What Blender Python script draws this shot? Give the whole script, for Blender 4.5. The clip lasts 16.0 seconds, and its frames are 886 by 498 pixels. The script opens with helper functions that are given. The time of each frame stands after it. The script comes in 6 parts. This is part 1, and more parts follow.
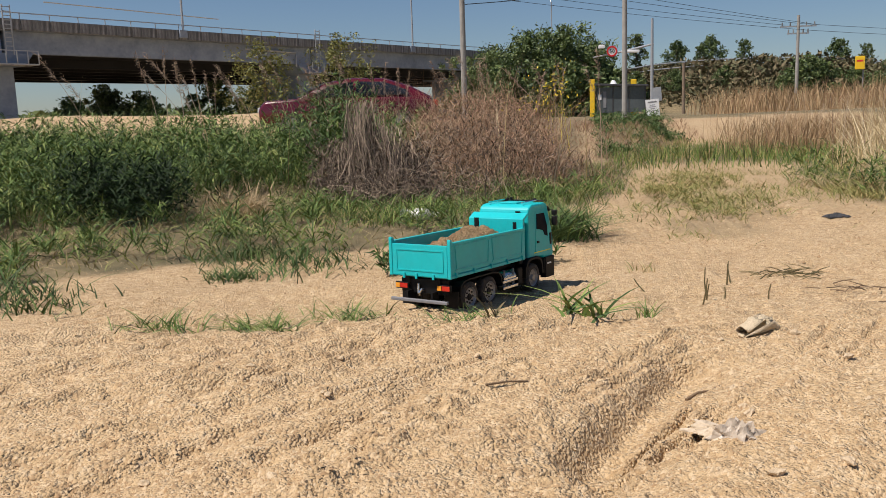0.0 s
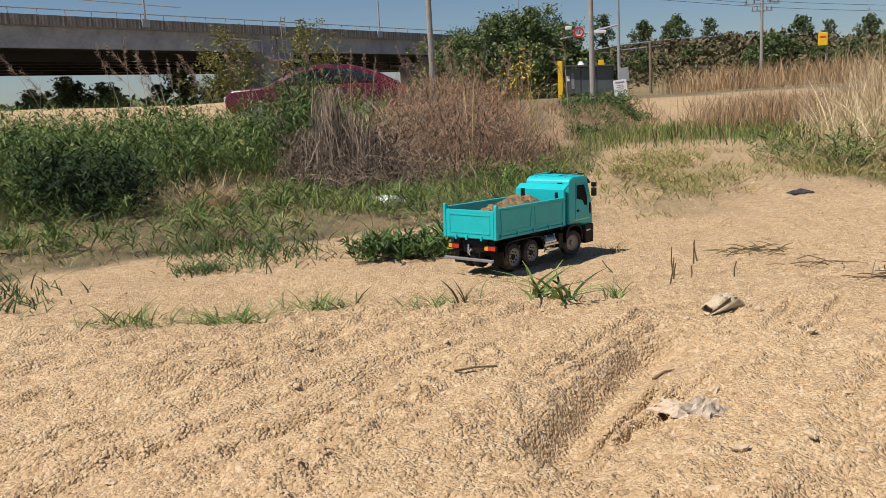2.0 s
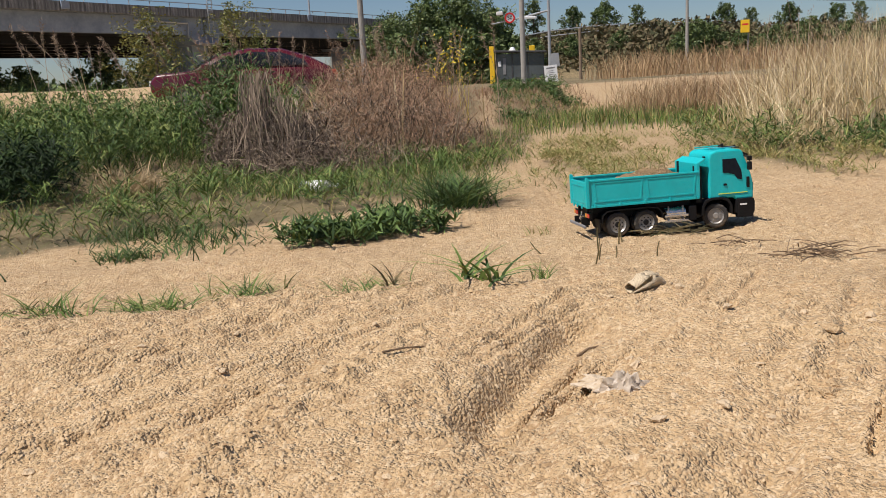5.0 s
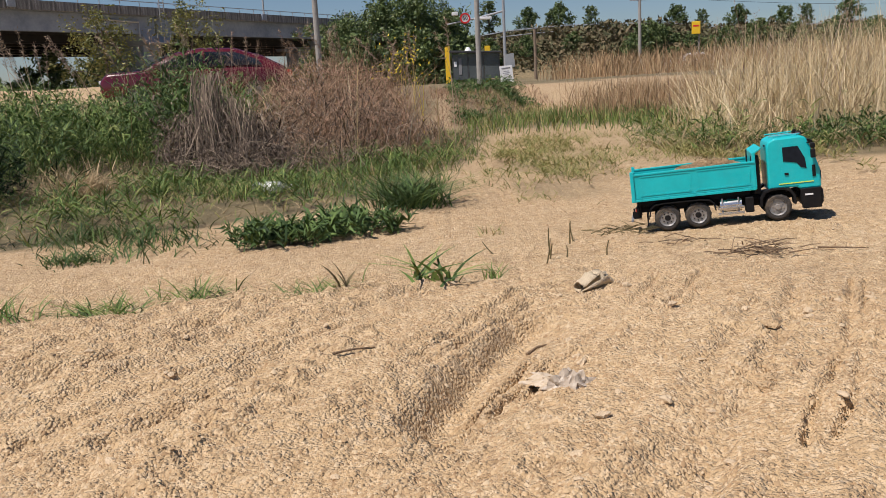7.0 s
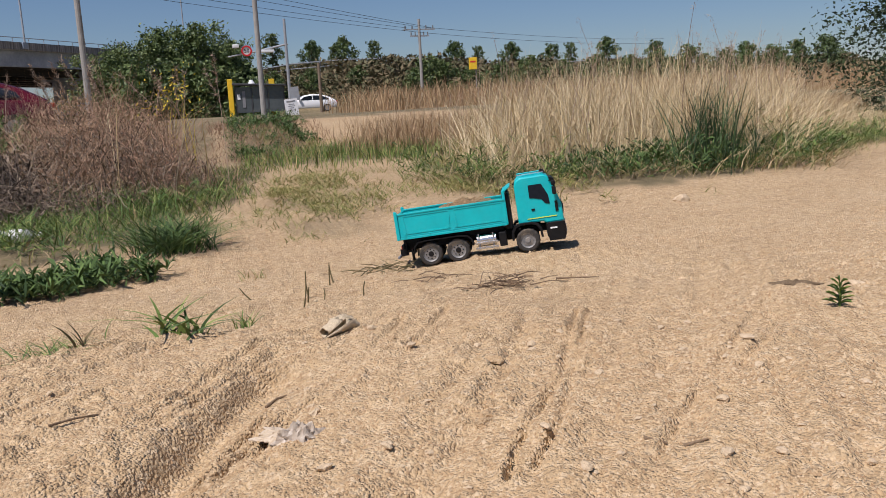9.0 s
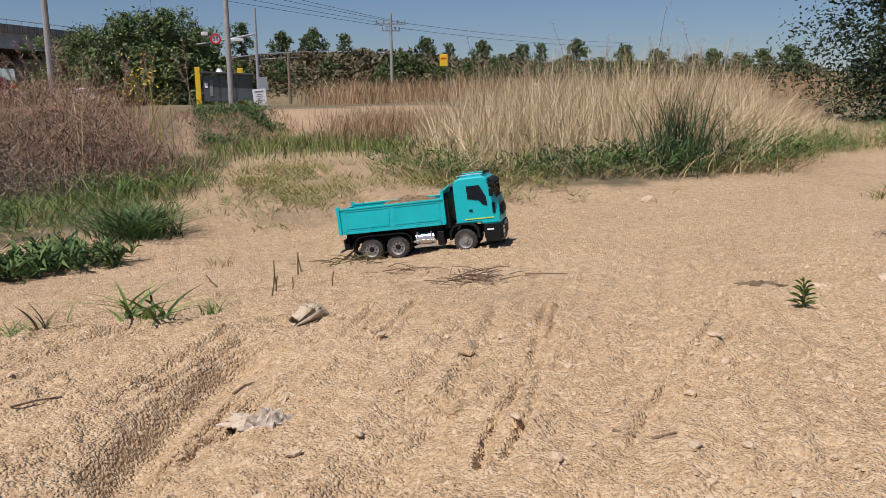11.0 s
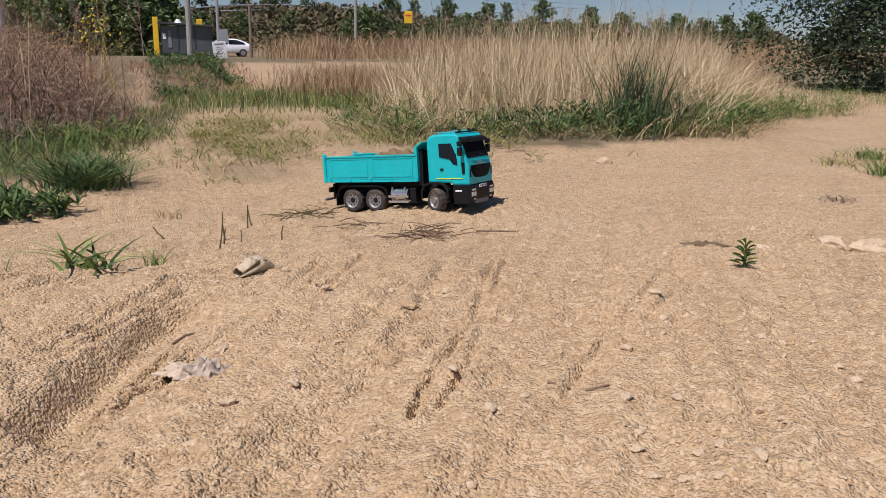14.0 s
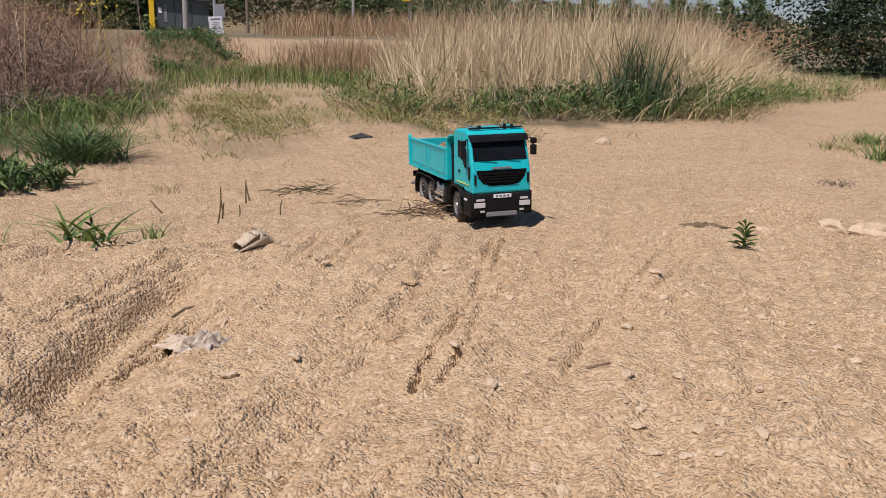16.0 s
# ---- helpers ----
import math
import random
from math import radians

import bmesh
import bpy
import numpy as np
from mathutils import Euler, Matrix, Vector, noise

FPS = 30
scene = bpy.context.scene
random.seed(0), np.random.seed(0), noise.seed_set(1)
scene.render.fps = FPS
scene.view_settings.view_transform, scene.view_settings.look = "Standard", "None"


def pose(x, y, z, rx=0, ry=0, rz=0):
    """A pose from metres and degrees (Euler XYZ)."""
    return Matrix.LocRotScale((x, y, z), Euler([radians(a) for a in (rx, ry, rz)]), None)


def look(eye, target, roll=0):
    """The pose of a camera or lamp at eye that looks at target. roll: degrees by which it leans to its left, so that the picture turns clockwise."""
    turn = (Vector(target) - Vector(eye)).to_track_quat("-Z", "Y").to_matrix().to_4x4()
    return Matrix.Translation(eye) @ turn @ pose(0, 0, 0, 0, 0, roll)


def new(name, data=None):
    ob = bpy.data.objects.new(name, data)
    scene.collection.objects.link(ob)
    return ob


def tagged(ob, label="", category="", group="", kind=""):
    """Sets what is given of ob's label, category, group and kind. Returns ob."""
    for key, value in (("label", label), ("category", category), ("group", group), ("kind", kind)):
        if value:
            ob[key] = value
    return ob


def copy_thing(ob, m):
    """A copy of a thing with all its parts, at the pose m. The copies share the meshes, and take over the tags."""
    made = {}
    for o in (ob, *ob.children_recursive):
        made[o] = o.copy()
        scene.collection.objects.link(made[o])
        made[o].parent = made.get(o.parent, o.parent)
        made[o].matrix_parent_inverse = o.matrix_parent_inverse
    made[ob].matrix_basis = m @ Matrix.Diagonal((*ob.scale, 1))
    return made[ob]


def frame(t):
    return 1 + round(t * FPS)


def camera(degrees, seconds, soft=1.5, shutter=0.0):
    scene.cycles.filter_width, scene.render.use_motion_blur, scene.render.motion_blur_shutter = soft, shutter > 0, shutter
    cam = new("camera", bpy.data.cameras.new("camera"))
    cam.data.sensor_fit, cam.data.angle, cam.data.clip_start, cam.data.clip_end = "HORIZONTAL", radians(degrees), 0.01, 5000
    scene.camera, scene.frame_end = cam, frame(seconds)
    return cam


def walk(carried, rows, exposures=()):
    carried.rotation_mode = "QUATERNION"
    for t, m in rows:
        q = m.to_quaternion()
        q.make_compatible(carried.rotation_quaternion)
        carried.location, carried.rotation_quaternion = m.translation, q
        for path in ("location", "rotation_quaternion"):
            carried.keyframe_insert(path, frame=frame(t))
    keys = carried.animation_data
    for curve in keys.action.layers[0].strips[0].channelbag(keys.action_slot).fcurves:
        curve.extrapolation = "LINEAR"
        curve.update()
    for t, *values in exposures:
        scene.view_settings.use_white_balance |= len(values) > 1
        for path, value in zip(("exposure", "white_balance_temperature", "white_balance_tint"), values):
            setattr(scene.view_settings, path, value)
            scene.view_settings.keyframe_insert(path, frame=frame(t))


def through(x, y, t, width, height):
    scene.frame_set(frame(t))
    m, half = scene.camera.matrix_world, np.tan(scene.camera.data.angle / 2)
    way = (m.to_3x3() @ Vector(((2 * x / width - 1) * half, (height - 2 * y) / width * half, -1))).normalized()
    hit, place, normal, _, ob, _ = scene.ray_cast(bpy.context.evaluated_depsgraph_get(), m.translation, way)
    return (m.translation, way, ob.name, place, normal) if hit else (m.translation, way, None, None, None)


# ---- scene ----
cam = camera(55.7, 16.0, soft=0.65)
PATH = [
    (0, (0.276, 0.12, 0.465), (0.043, 2.082, 0.155), -1.9),
    (0.5, (0.278, 0.122, 0.465), (0.069, 2.086, 0.15), -2.1),
    (1, (0.284, 0.115, 0.471), (0.099, 2.079, 0.145), -2.2),
    (1.5, (0.284, 0.122, 0.469), (0.107, 2.086, 0.137), -2.6),
    (2, (0.289, 0.123, 0.468), (0.119, 2.085, 0.12), -3.2),
    (2.5, (0.286, 0.127, 0.469), (0.127, 2.089, 0.115), -3.4),
    (3, (0.293, 0.13, 0.469), (0.183, 2.097, 0.125), -3.5),
    (3.5, (0.297, 0.13, 0.466), (0.223, 2.098, 0.116), -3.4),
    (4, (0.3, 0.119, 0.464), (0.245, 2.084, 0.096), -3.5),
    (6.5, (0.309, 0.113, 0.459), (0.362, 2.072, 0.062), -2.6),
    (7, (0.317, 0.103, 0.465), (0.402, 2.062, 0.07), -3.0),
    (7.5, (0.334, 0.092, 0.469), (0.498, 2.047, 0.077), -3.2),
    (8, (0.36, 0.102, 0.476), (0.654, 2.041, 0.083), -3.1),
    (8.5, (0.399, 0.086, 0.492), (0.837, 2.002, 0.119), -3.4),
    (9, (0.426, 0.071, 0.496), (0.995, 1.956, 0.15), -2.9),
    (9.2, (0.422, 0.069, 0.492), (1.024, 1.946, 0.15), -2.5),
    (11.3, (0.406, 0.076, 0.482), (1.056, 1.931, 0.113), -0.6),
    (11.5, (0.402, 0.075, 0.479), (1.053, 1.928, 0.098), -0.3),
    (12, (0.407, 0.076, 0.477), (1.058, 1.924, 0.072), 0.4),
    (12.5, (0.424, 0.074, 0.476), (1.086, 1.912, 0.047), 0.5),
    (13, (0.435, 0.069, 0.476), (1.118, 1.896, 0.035), 0.3),
    (13.5, (0.442, 0.067, 0.476), (1.152, 1.883, 0.03), 0.3),
    (14, (0.442, 0.066, 0.472), (1.168, 1.875, 0.022), 0.7),
    (14.5, (0.441, 0.066, 0.471), (1.175, 1.87, 0.015), 1.2),
    (15, (0.437, 0.067, 0.467), (1.174, 1.866, -0.001), 1.3),
    (15.5, (0.429, 0.07, 0.464), (1.166, 1.865, -0.022), 1.5),
    (16, (0.432, 0.072, 0.465), (1.166, 1.865, -0.031), 1.6),
]
walk(cam, [(t, look(eye, target, roll)) for t, eye, target, roll in PATH], exposures=[(0, 0.18, 6450, 13), (4.0, 0.16, 6450, 13), (7.0, 0.10, 6300, 15), (9.0, 0.03, 6050, 17), (12.5, -0.02, 6050, 19), (16.0, -0.05, 6100, 21)])

# ---- world, sun ----
SUN_EL, SUN_AZ = 60.0, 240.0          # height above the horizon; compass bearing with y as north
world = bpy.data.worlds.new("world")
scene.world = world
world.use_nodes = True
wn = world.node_tree.nodes
sky = wn.new("ShaderNodeTexSky")
sky.sky_type = "NISHITA"
sky.sun_disc = False
sky.sun_elevation, sky.sun_rotation = radians(SUN_EL), radians(SUN_AZ)
sky.air_density, sky.dust_density, sky.ozone_density = 1.0, 0.3, 6.0
wn["Background"].inputs["Strength"].default_value = 0.062
world.node_tree.links.new(sky.outputs["Color"], wn["Background"].inputs["Color"])
sun = new("sun", bpy.data.lights.new("sun", "SUN"))
sun.data.energy, sun.data.angle, sun.data.color = 5.0, radians(0.55), (1.0, 0.93, 0.83)
_a, _e = radians(SUN_AZ), radians(SUN_EL)
sun.matrix_world = look((0, 0, 30), Vector((0, 0, 30)) - Vector((math.sin(_a) * math.cos(_e), math.cos(_a) * math.cos(_e), math.sin(_e))))

# ---- materials ----
def ramp_node(nt, stops):
    r = nt.nodes.new("ShaderNodeValToRGB")
    els = r.color_ramp.elements
    while len(els) < len(stops):
        els.new(0.5)
    for e, (p, c) in zip(els, stops):
        e.position, e.color = p, (*c, 1)
    return r


def material(name, colours, rough=0.8, scale=20.0, metal=0.0, bump=0.0, bump_scale=None, island=0.0, coat=0.0, through=0.0, dust=0.0):
    """Noise at two scales picks among the colours; island adds variation piece by piece; dust lays a tan film on it."""
    m = bpy.data.materials.new(name)
    m.use_nodes = True
    nt = m.node_tree
    b = nt.nodes["Principled BSDF"]
    b.inputs["Roughness"].default_value, b.inputs["Metallic"].default_value = rough, metal
    b.inputs["Coat Weight"].default_value = coat
    co = nt.nodes.new("ShaderNodeTexCoord")
    n1, n2 = nt.nodes.new("ShaderNodeTexNoise"), nt.nodes.new("ShaderNodeTexNoise")
    n1.inputs["Scale"].default_value, n1.inputs["Detail"].default_value = scale, 6
    n2.inputs["Scale"].default_value, n2.inputs["Detail"].default_value = scale * 7.3, 4
    for n in (n1, n2):
        nt.links.new(co.outputs["Object"], n.inputs["Vector"])
    mix = nt.nodes.new("ShaderNodeMath")
    mix.operation = "MULTIPLY_ADD"
    nt.links.new(n2.outputs["Fac"], mix.inputs[0])
    mix.inputs[1].default_value = 0.45
    half = nt.nodes.new("ShaderNodeMath")
    half.operation = "MULTIPLY_ADD"
    nt.links.new(n1.outputs["Fac"], half.inputs[0])
    half.inputs[1].default_value, half.inputs[2].default_value = 0.9, -0.175
    nt.links.new(half.outputs[0], mix.inputs[2])
    fac = mix.outputs[0]
    if island:
        geo = nt.nodes.new("ShaderNodeNewGeometry")
        k = nt.nodes.new("ShaderNodeMix")
        k.data_type = "FLOAT"
        k.inputs[0].default_value = island
        nt.links.new(fac, k.inputs[2])
        nt.links.new(geo.outputs["Random Per Island"], k.inputs[3])
        fac = k.outputs[0]
    n = len(colours)
    r = ramp_node(nt, [(0.18 + 0.64 * i / max(1, n - 1), c) for i, c in enumerate(colours)])
    nt.links.new(fac, r.inputs["Fac"])
    col = r.outputs["Color"]
    if dust:
        dn = nt.nodes.new("ShaderNodeTexNoise")
        dn.inputs["Scale"].default_value, dn.inputs["Detail"].default_value = 34.0, 8
        nt.links.new(co.outputs["Object"], dn.inputs["Vector"])
        dr = ramp_node(nt, [(0.45, (0, 0, 0)), (0.75, (dust, dust, dust))])
        nt.links.new(dn.outputs["Fac"], dr.inputs["Fac"])
        dm = nt.nodes.new("ShaderNodeMix")
        dm.data_type = "RGBA"
        nt.links.new(dr.outputs["Color"], dm.inputs[0])
        nt.links.new(col, dm.inputs[6])
        dm.inputs[7].default_value = (0.42, 0.31, 0.19, 1)
        col = dm.outputs[2]
    nt.links.new(col, b.inputs["Base Color"])
    if through:
        b.inputs["Transmission Weight"].default_value = through
    if bump:
        bn = nt.nodes.new("ShaderNodeTexNoise")
        bn.inputs["Scale"].default_value, bn.inputs["Detail"].default_value = bump_scale or scale * 3, 8
        nt.links.new(co.outputs["Object"], bn.inputs["Vector"])
        bp = nt.nodes.new("ShaderNodeBump")
        bp.inputs["Strength"].default_value, bp.inputs["Distance"].default_value = min(1, bump), 0.01
        nt.links.new(bn.outputs["Fac"], bp.inputs["Height"])
        nt.links.new(bp.outputs["Normal"], b.inputs["Normal"])
    return m


SAND = [(0.30, 0.195, 0.10), (0.46, 0.315, 0.165), (0.56, 0.41, 0.235)]
M_STONE = material("gravel", [(0.31, 0.20, 0.105), (0.40, 0.27, 0.145), (0.46, 0.32, 0.175), (0.49, 0.35, 0.20), (0.54, 0.41, 0.26)], 0.95, 9, island=0.8)
M_ROCK = material("rock", [(0.42, 0.30, 0.19), (0.55, 0.42, 0.27), (0.64, 0.51, 0.36)], 0.9, 60, bump=0.6, bump_scale=150)
M_LOAD = material("sand_load", [(0.42, 0.26, 0.13), (0.58, 0.40, 0.22), (0.70, 0.53, 0.33)], 0.95, 160, bump=1.0, bump_scale=300)
M_GREEN = material("green_blades", [(0.022, 0.045, 0.008), (0.065, 0.125, 0.020), (0.13, 0.20, 0.036), (0.27, 0.30, 0.08)], 0.75, 2.2, island=0.6)
M_DARKGREEN = material("dark_blades", [(0.02, 0.045, 0.012), (0.055, 0.105, 0.022), (0.12, 0.19, 0.04)], 0.8, 3.0, island=0.6)
# darker copy of the weed green, with shade put into the colour
M_SHADE_GREEN = material("shaded_weed_leaves", [(0.006, 0.014, 0.004), (0.014, 0.032, 0.008), (0.045, 0.085, 0.018)], 0.95, 3.0, island=0.5)
M_LOWGRASS = material("low_grass", [(0.10, 0.125, 0.022), (0.18, 0.20, 0.042), (0.30, 0.26, 0.085), (0.46, 0.34, 0.16)], 0.7, 1.6, island=0.6)
M_DRY = material("dry_stalks", [(0.13, 0.075, 0.04), (0.27, 0.165, 0.095), (0.42, 0.28, 0.17), (0.36, 0.20, 0.13)], 0.8, 1.4, island=0.7)
# dark end deepened to suggest shade in the gaps between vines
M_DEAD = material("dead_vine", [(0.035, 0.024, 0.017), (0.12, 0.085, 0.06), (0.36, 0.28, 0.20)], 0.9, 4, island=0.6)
# the darkest reed tone suggests shaded gaps between the stems
M_REED = material("dry_reed", [(0.24, 0.16, 0.075), (0.52, 0.39, 0.21), (0.66, 0.52, 0.30), (0.76, 0.64, 0.43), (0.54, 0.40, 0.19)], 0.65, 1.2, island=0.7)
M_PLUME = material("reed_plume", [(0.20, 0.13, 0.09), (0.36, 0.25, 0.17), (0.50, 0.38, 0.28)], 0.9, 2, island=0.7)
M_RUST = material("russet_reed", [(0.24, 0.14, 0.07), (0.38, 0.245, 0.125), (0.50, 0.36, 0.20)], 0.8, 0.8, island=0.7)
M_LEAF = material("tree_leaves", [(0.03, 0.055, 0.015), (0.07, 0.11, 0.03), (0.12, 0.17, 0.045), (0.17, 0.21, 0.07)], 0.6, 0.5, island=0.6)
M_LEAF2 = material("light_tree_leaves", [(0.05, 0.075, 0.02), (0.10, 0.14, 0.04), (0.16, 0.19, 0.07)], 0.6, 0.5, island=0.6)
M_SCRUB = material("bank_scrub", [(0.04, 0.05, 0.018), (0.09, 0.085, 0.035), (0.17, 0.125, 0.065), (0.08, 0.10, 0.03)], 0.8, 0.12, island=0.45)
M_FLOWER = material("yellow_flowers", [(0.6, 0.45, 0.02), (0.75, 0.6, 0.05)], 0.7, 5, island=0.5)
M_BARK = material("bark", [(0.07, 0.05, 0.035), (0.14, 0.105, 0.075)], 0.9, 30, bump=0.8)
M_TEAL = material("teal_paint", [(0.0, 0.40, 0.43), (0.0, 0.46, 0.49), (0.002, 0.51, 0.54)], 0.42, 12, coat=0.05, dust=0.03)
M_BLACK = material("black_plastic", [(0.004, 0.004, 0.0045), (0.010, 0.010, 0.011)], 0.55, 30, dust=0.012)
M_BLACK.node_tree.nodes["Principled BSDF"].inputs["Specular IOR Level"].default_value = 0.22
M_TYRE = material("tyre_rubber", [(0.02, 0.019, 0.018), (0.05, 0.045, 0.04)], 0.85, 60, bump=0.3, dust=0.25)
M_RIM = material("silver_rim", [(0.20, 0.195, 0.19), (0.36, 0.355, 0.345)], 0.42, 40, metal=0.4, dust=0.25)
M_CHROME = material("bright_metal", [(0.55, 0.55, 0.56), (0.75, 0.75, 0.76)], 0.25, 40, metal=0.9, dust=0.2)
M_CABGLASS = material("tinted_glass", [(0.01, 0.012, 0.016), (0.025, 0.03, 0.04)], 0.06, 8, coat=0.3)
for _m in (M_CABGLASS,):
    _m.node_tree.nodes["Principled BSDF"].inputs["Specular IOR Level"].default_value = 0.04
    _m.node_tree.nodes["Principled BSDF"].inputs["IOR"].default_value = 1.2
    _m.node_tree.nodes["Principled BSDF"].inputs["Coat Weight"].default_value = 0.0
M_LAMP = material("clear_lamp", [(0.55, 0.57, 0.58), (0.8, 0.8, 0.8)], 0.12, 200, metal=0.3)
M_REDLAMP = material("red_lamp", [(0.45, 0.015, 0.01), (0.6, 0.04, 0.02)], 0.25, 40)
M_AMBER = material("amber_lamp", [(0.7, 0.25, 0.02), (0.8, 0.35, 0.04)], 0.25, 40)
M_YELLOW = material("yellow_paint", [(0.72, 0.44, 0.01), (0.82, 0.53, 0.02)], 0.5, 4)
M_LIME = material("lime_stripe", [(0.6, 0.7, 0.05), (0.7, 0.8, 0.1)], 0.5, 40)
M_RED = material("red_car_paint", [(0.075, 0.005, 0.010), (0.10, 0.006, 0.012)], 0.22, 2, coat=0.6)
M_WHITE = material("white_paint", [(0.72, 0.72, 0.72), (0.82, 0.82, 0.82)], 0.45, 3)
M_WINDOW = material("car_glass", [(0.012, 0.014, 0.018), (0.03, 0.035, 0.04)], 0.05, 2, coat=0.5)
# blue-grey base colour paints the sky's reflection onto the windscreen
M_SCREEN_SKY = material("windscreen_sky_reflection", [(0.10, 0.14, 0.19), (0.16, 0.21, 0.27)], 0.05, 2, coat=0.5)
M_CONC = material("weathered_concrete", [(0.15, 0.185, 0.24), (0.235, 0.28, 0.35), (0.31, 0.365, 0.44)], 0.9, 0.6, bump=0.3, bump_scale=4)
M_CONC_D = material("stained_parapet", [(0.045, 0.047, 0.05), (0.11, 0.115, 0.12), (0.22, 0.225, 0.23), (0.50, 0.51, 0.52)], 0.9, 0.9, bump=0.3, bump_scale=4)
_nt = M_CONC_D.node_tree                # rain streaks run down the parapet
_map = _nt.nodes.new("ShaderNodeMapping")
_map.inputs["Scale"].default_value = (4.5, 4.5, 0.5)
_nt.links.new(_nt.nodes["Texture Coordinate"].outputs["Object"], _map.inputs["Vector"])
for _n in [q for q in _nt.nodes if q.type == "TEX_NOISE"]:
    _nt.links.new(_map.outputs["Vector"], _n.inputs["Vector"])
# near-black colour paints in the shade under the bridge deck
M_UNDER_SHADE = material("girder_shade", [(0.010, 0.010, 0.012), (0.02, 0.02, 0.023)], 0.9, 0.5)
M_GALV = material("galvanised_steel", [(0.35, 0.36, 0.37), (0.5, 0.51, 0.52)], 0.45, 3, metal=0.5)
M_POLE = material("concrete_pole", [(0.25, 0.235, 0.215), (0.38, 0.36, 0.33)], 0.9, 4)
M_WOOD = material("old_wood", [(0.14, 0.10, 0.07), (0.26, 0.20, 0.14)], 0.9, 8)
M_WIRE = material("wire", [(0.03, 0.03, 0.03), (0.05, 0.05, 0.05)], 0.7, 1)
M_SHELTER = material("shelter_glass", [(0.05, 0.06, 0.065), (0.10, 0.115, 0.12)], 0.15, 0.8)
M_TRIM = material("dark_frame", [(0.03, 0.03, 0.033), (0.07, 0.07, 0.075)], 0.5, 2)
M_GLOVE = material("dusty_cotton", [(0.58, 0.46, 0.30), (0.68, 0.55, 0.37), (0.74, 0.62, 0.45)], 0.95, 60, bump=0.7, bump_scale=500)
M_BAG = material("dirty_plastic_film", [(0.42, 0.31, 0.19), (0.54, 0.43, 0.30), (0.64, 0.56, 0.46)], 0.45, 45, bump=0.5, bump_scale=90)
M_BAGD = material("damp_grey_film", [(0.34, 0.27, 0.20), (0.50, 0.42, 0.33)], 0.35, 40, bump=0.5, bump_scale=90)
M_BOTTLE = material("clear_bottle", [(0.55, 0.57, 0.56), (0.75, 0.77, 0.76)], 0.12, 20, through=0.45)
M_TWIG = material("dead_twig", [(0.13, 0.085, 0.05), (0.26, 0.18, 0.11)], 0.9, 50, bump=0.5)
M_STRAW = material("straw", [(0.30, 0.22, 0.12), (0.48, 0.36, 0.20)], 0.85, 20, island=0.6)
M_STUB = material("cut_stem", [(0.07, 0.06, 0.022), (0.15, 0.12, 0.05), (0.26, 0.20, 0.10)], 0.7, 40, island=0.5)
M_DARKRAG = material("dark_cloth", [(0.02, 0.022, 0.025), (0.06, 0.06, 0.065)], 0.9, 20, bump=0.5)
M_SIGNRED = material("sign_red", [(0.55, 0.02, 0.02), (0.65, 0.03, 0.03)], 0.5, 4)
M_GREY = material("grey_bar", [(0.16, 0.16, 0.17), (0.24, 0.24, 0.25)], 0.7, 8)

# ---- mesh helpers ----
rng = np.random.default_rng(7)


def mesh_np(name, v, f, mat, smooth=False):
    """A mesh from arrays: v (n, 3), f (m, 3 or 4)."""
    v, f = np.asarray(v, np.float32), np.asarray(f, np.int32)
    me = bpy.data.meshes.new(name)
    me.vertices.add(len(v))
    me.vertices.foreach_set("co", v.ravel())
    me.loops.add(f.size)
    me.loops.foreach_set("vertex_index", f.ravel())
    me.polygons.add(len(f))
    me.polygons.foreach_set("loop_start", np.arange(0, f.size, f.shape[1], dtype=np.int32))
    me.update(calc_edges=True)
    me.validate()
    if smooth:
        me.polygons.foreach_set("use_smooth", np.ones(len(me.polygons), bool))
    me.materials.append(mat)
    return me


def link(name, me, parent=None, label=""):
    ob = new(name, me)
    if parent:
        ob.parent = parent
    if label:
        ob["label"] = label
    return ob


def part(name, bm, mat, parent, label="", smooth=False):
    me = bpy.data.meshes.new(name)
    bmesh.ops.recalc_face_normals(bm, faces=bm.faces)
    bm.to_mesh(me)
    bm.free()
    if smooth:
        for p in me.polygons:
            p.use_smooth = True
    me.materials.append(mat)
    return link(name, me, parent, label)


def root(name, m, label, category, group="", kind=""):
    ob = new(name)
    ob.empty_display_size = 0.05
    ob.matrix_basis = m
    return tagged(ob, label, category, group, kind)


def box(x0, x1, y0, y1, z0, z1, bevel=0.0, bm=None, m=None):
    bm = bm or bmesh.new()
    mm = Matrix.Translation(((x0 + x1) / 2, (y0 + y1) / 2, (z0 + z1) / 2)) @ Matrix.Diagonal((x1 - x0, y1 - y0, z1 - z0, 1))
    r = bmesh.ops.create_cube(bm, size=1, matrix=(m @ mm) if m else mm)
    if bevel:
        es = list({e for v in r["verts"] for e in v.link_edges})
        bmesh.ops.bevel(bm, geom=es, offset=bevel, segments=2, affect="EDGES", profile=0.5)
    return bm


def cyl(p0, p1, r0, r1=None, seg=12, bm=None, caps=True):
    bm = bm or bmesh.new()
    p0, p1 = Vector(p0), Vector(p1)
    d = p1 - p0
    m = Matrix.Translation((p0 + p1) / 2) @ d.to_track_quat("Z", "Y").to_matrix().to_4x4()
    bmesh.ops.create_cone(bm, cap_ends=caps, segments=seg, radius1=r0, radius2=r0 if r1 is None else r1, depth=d.length, matrix=m)
    return bm


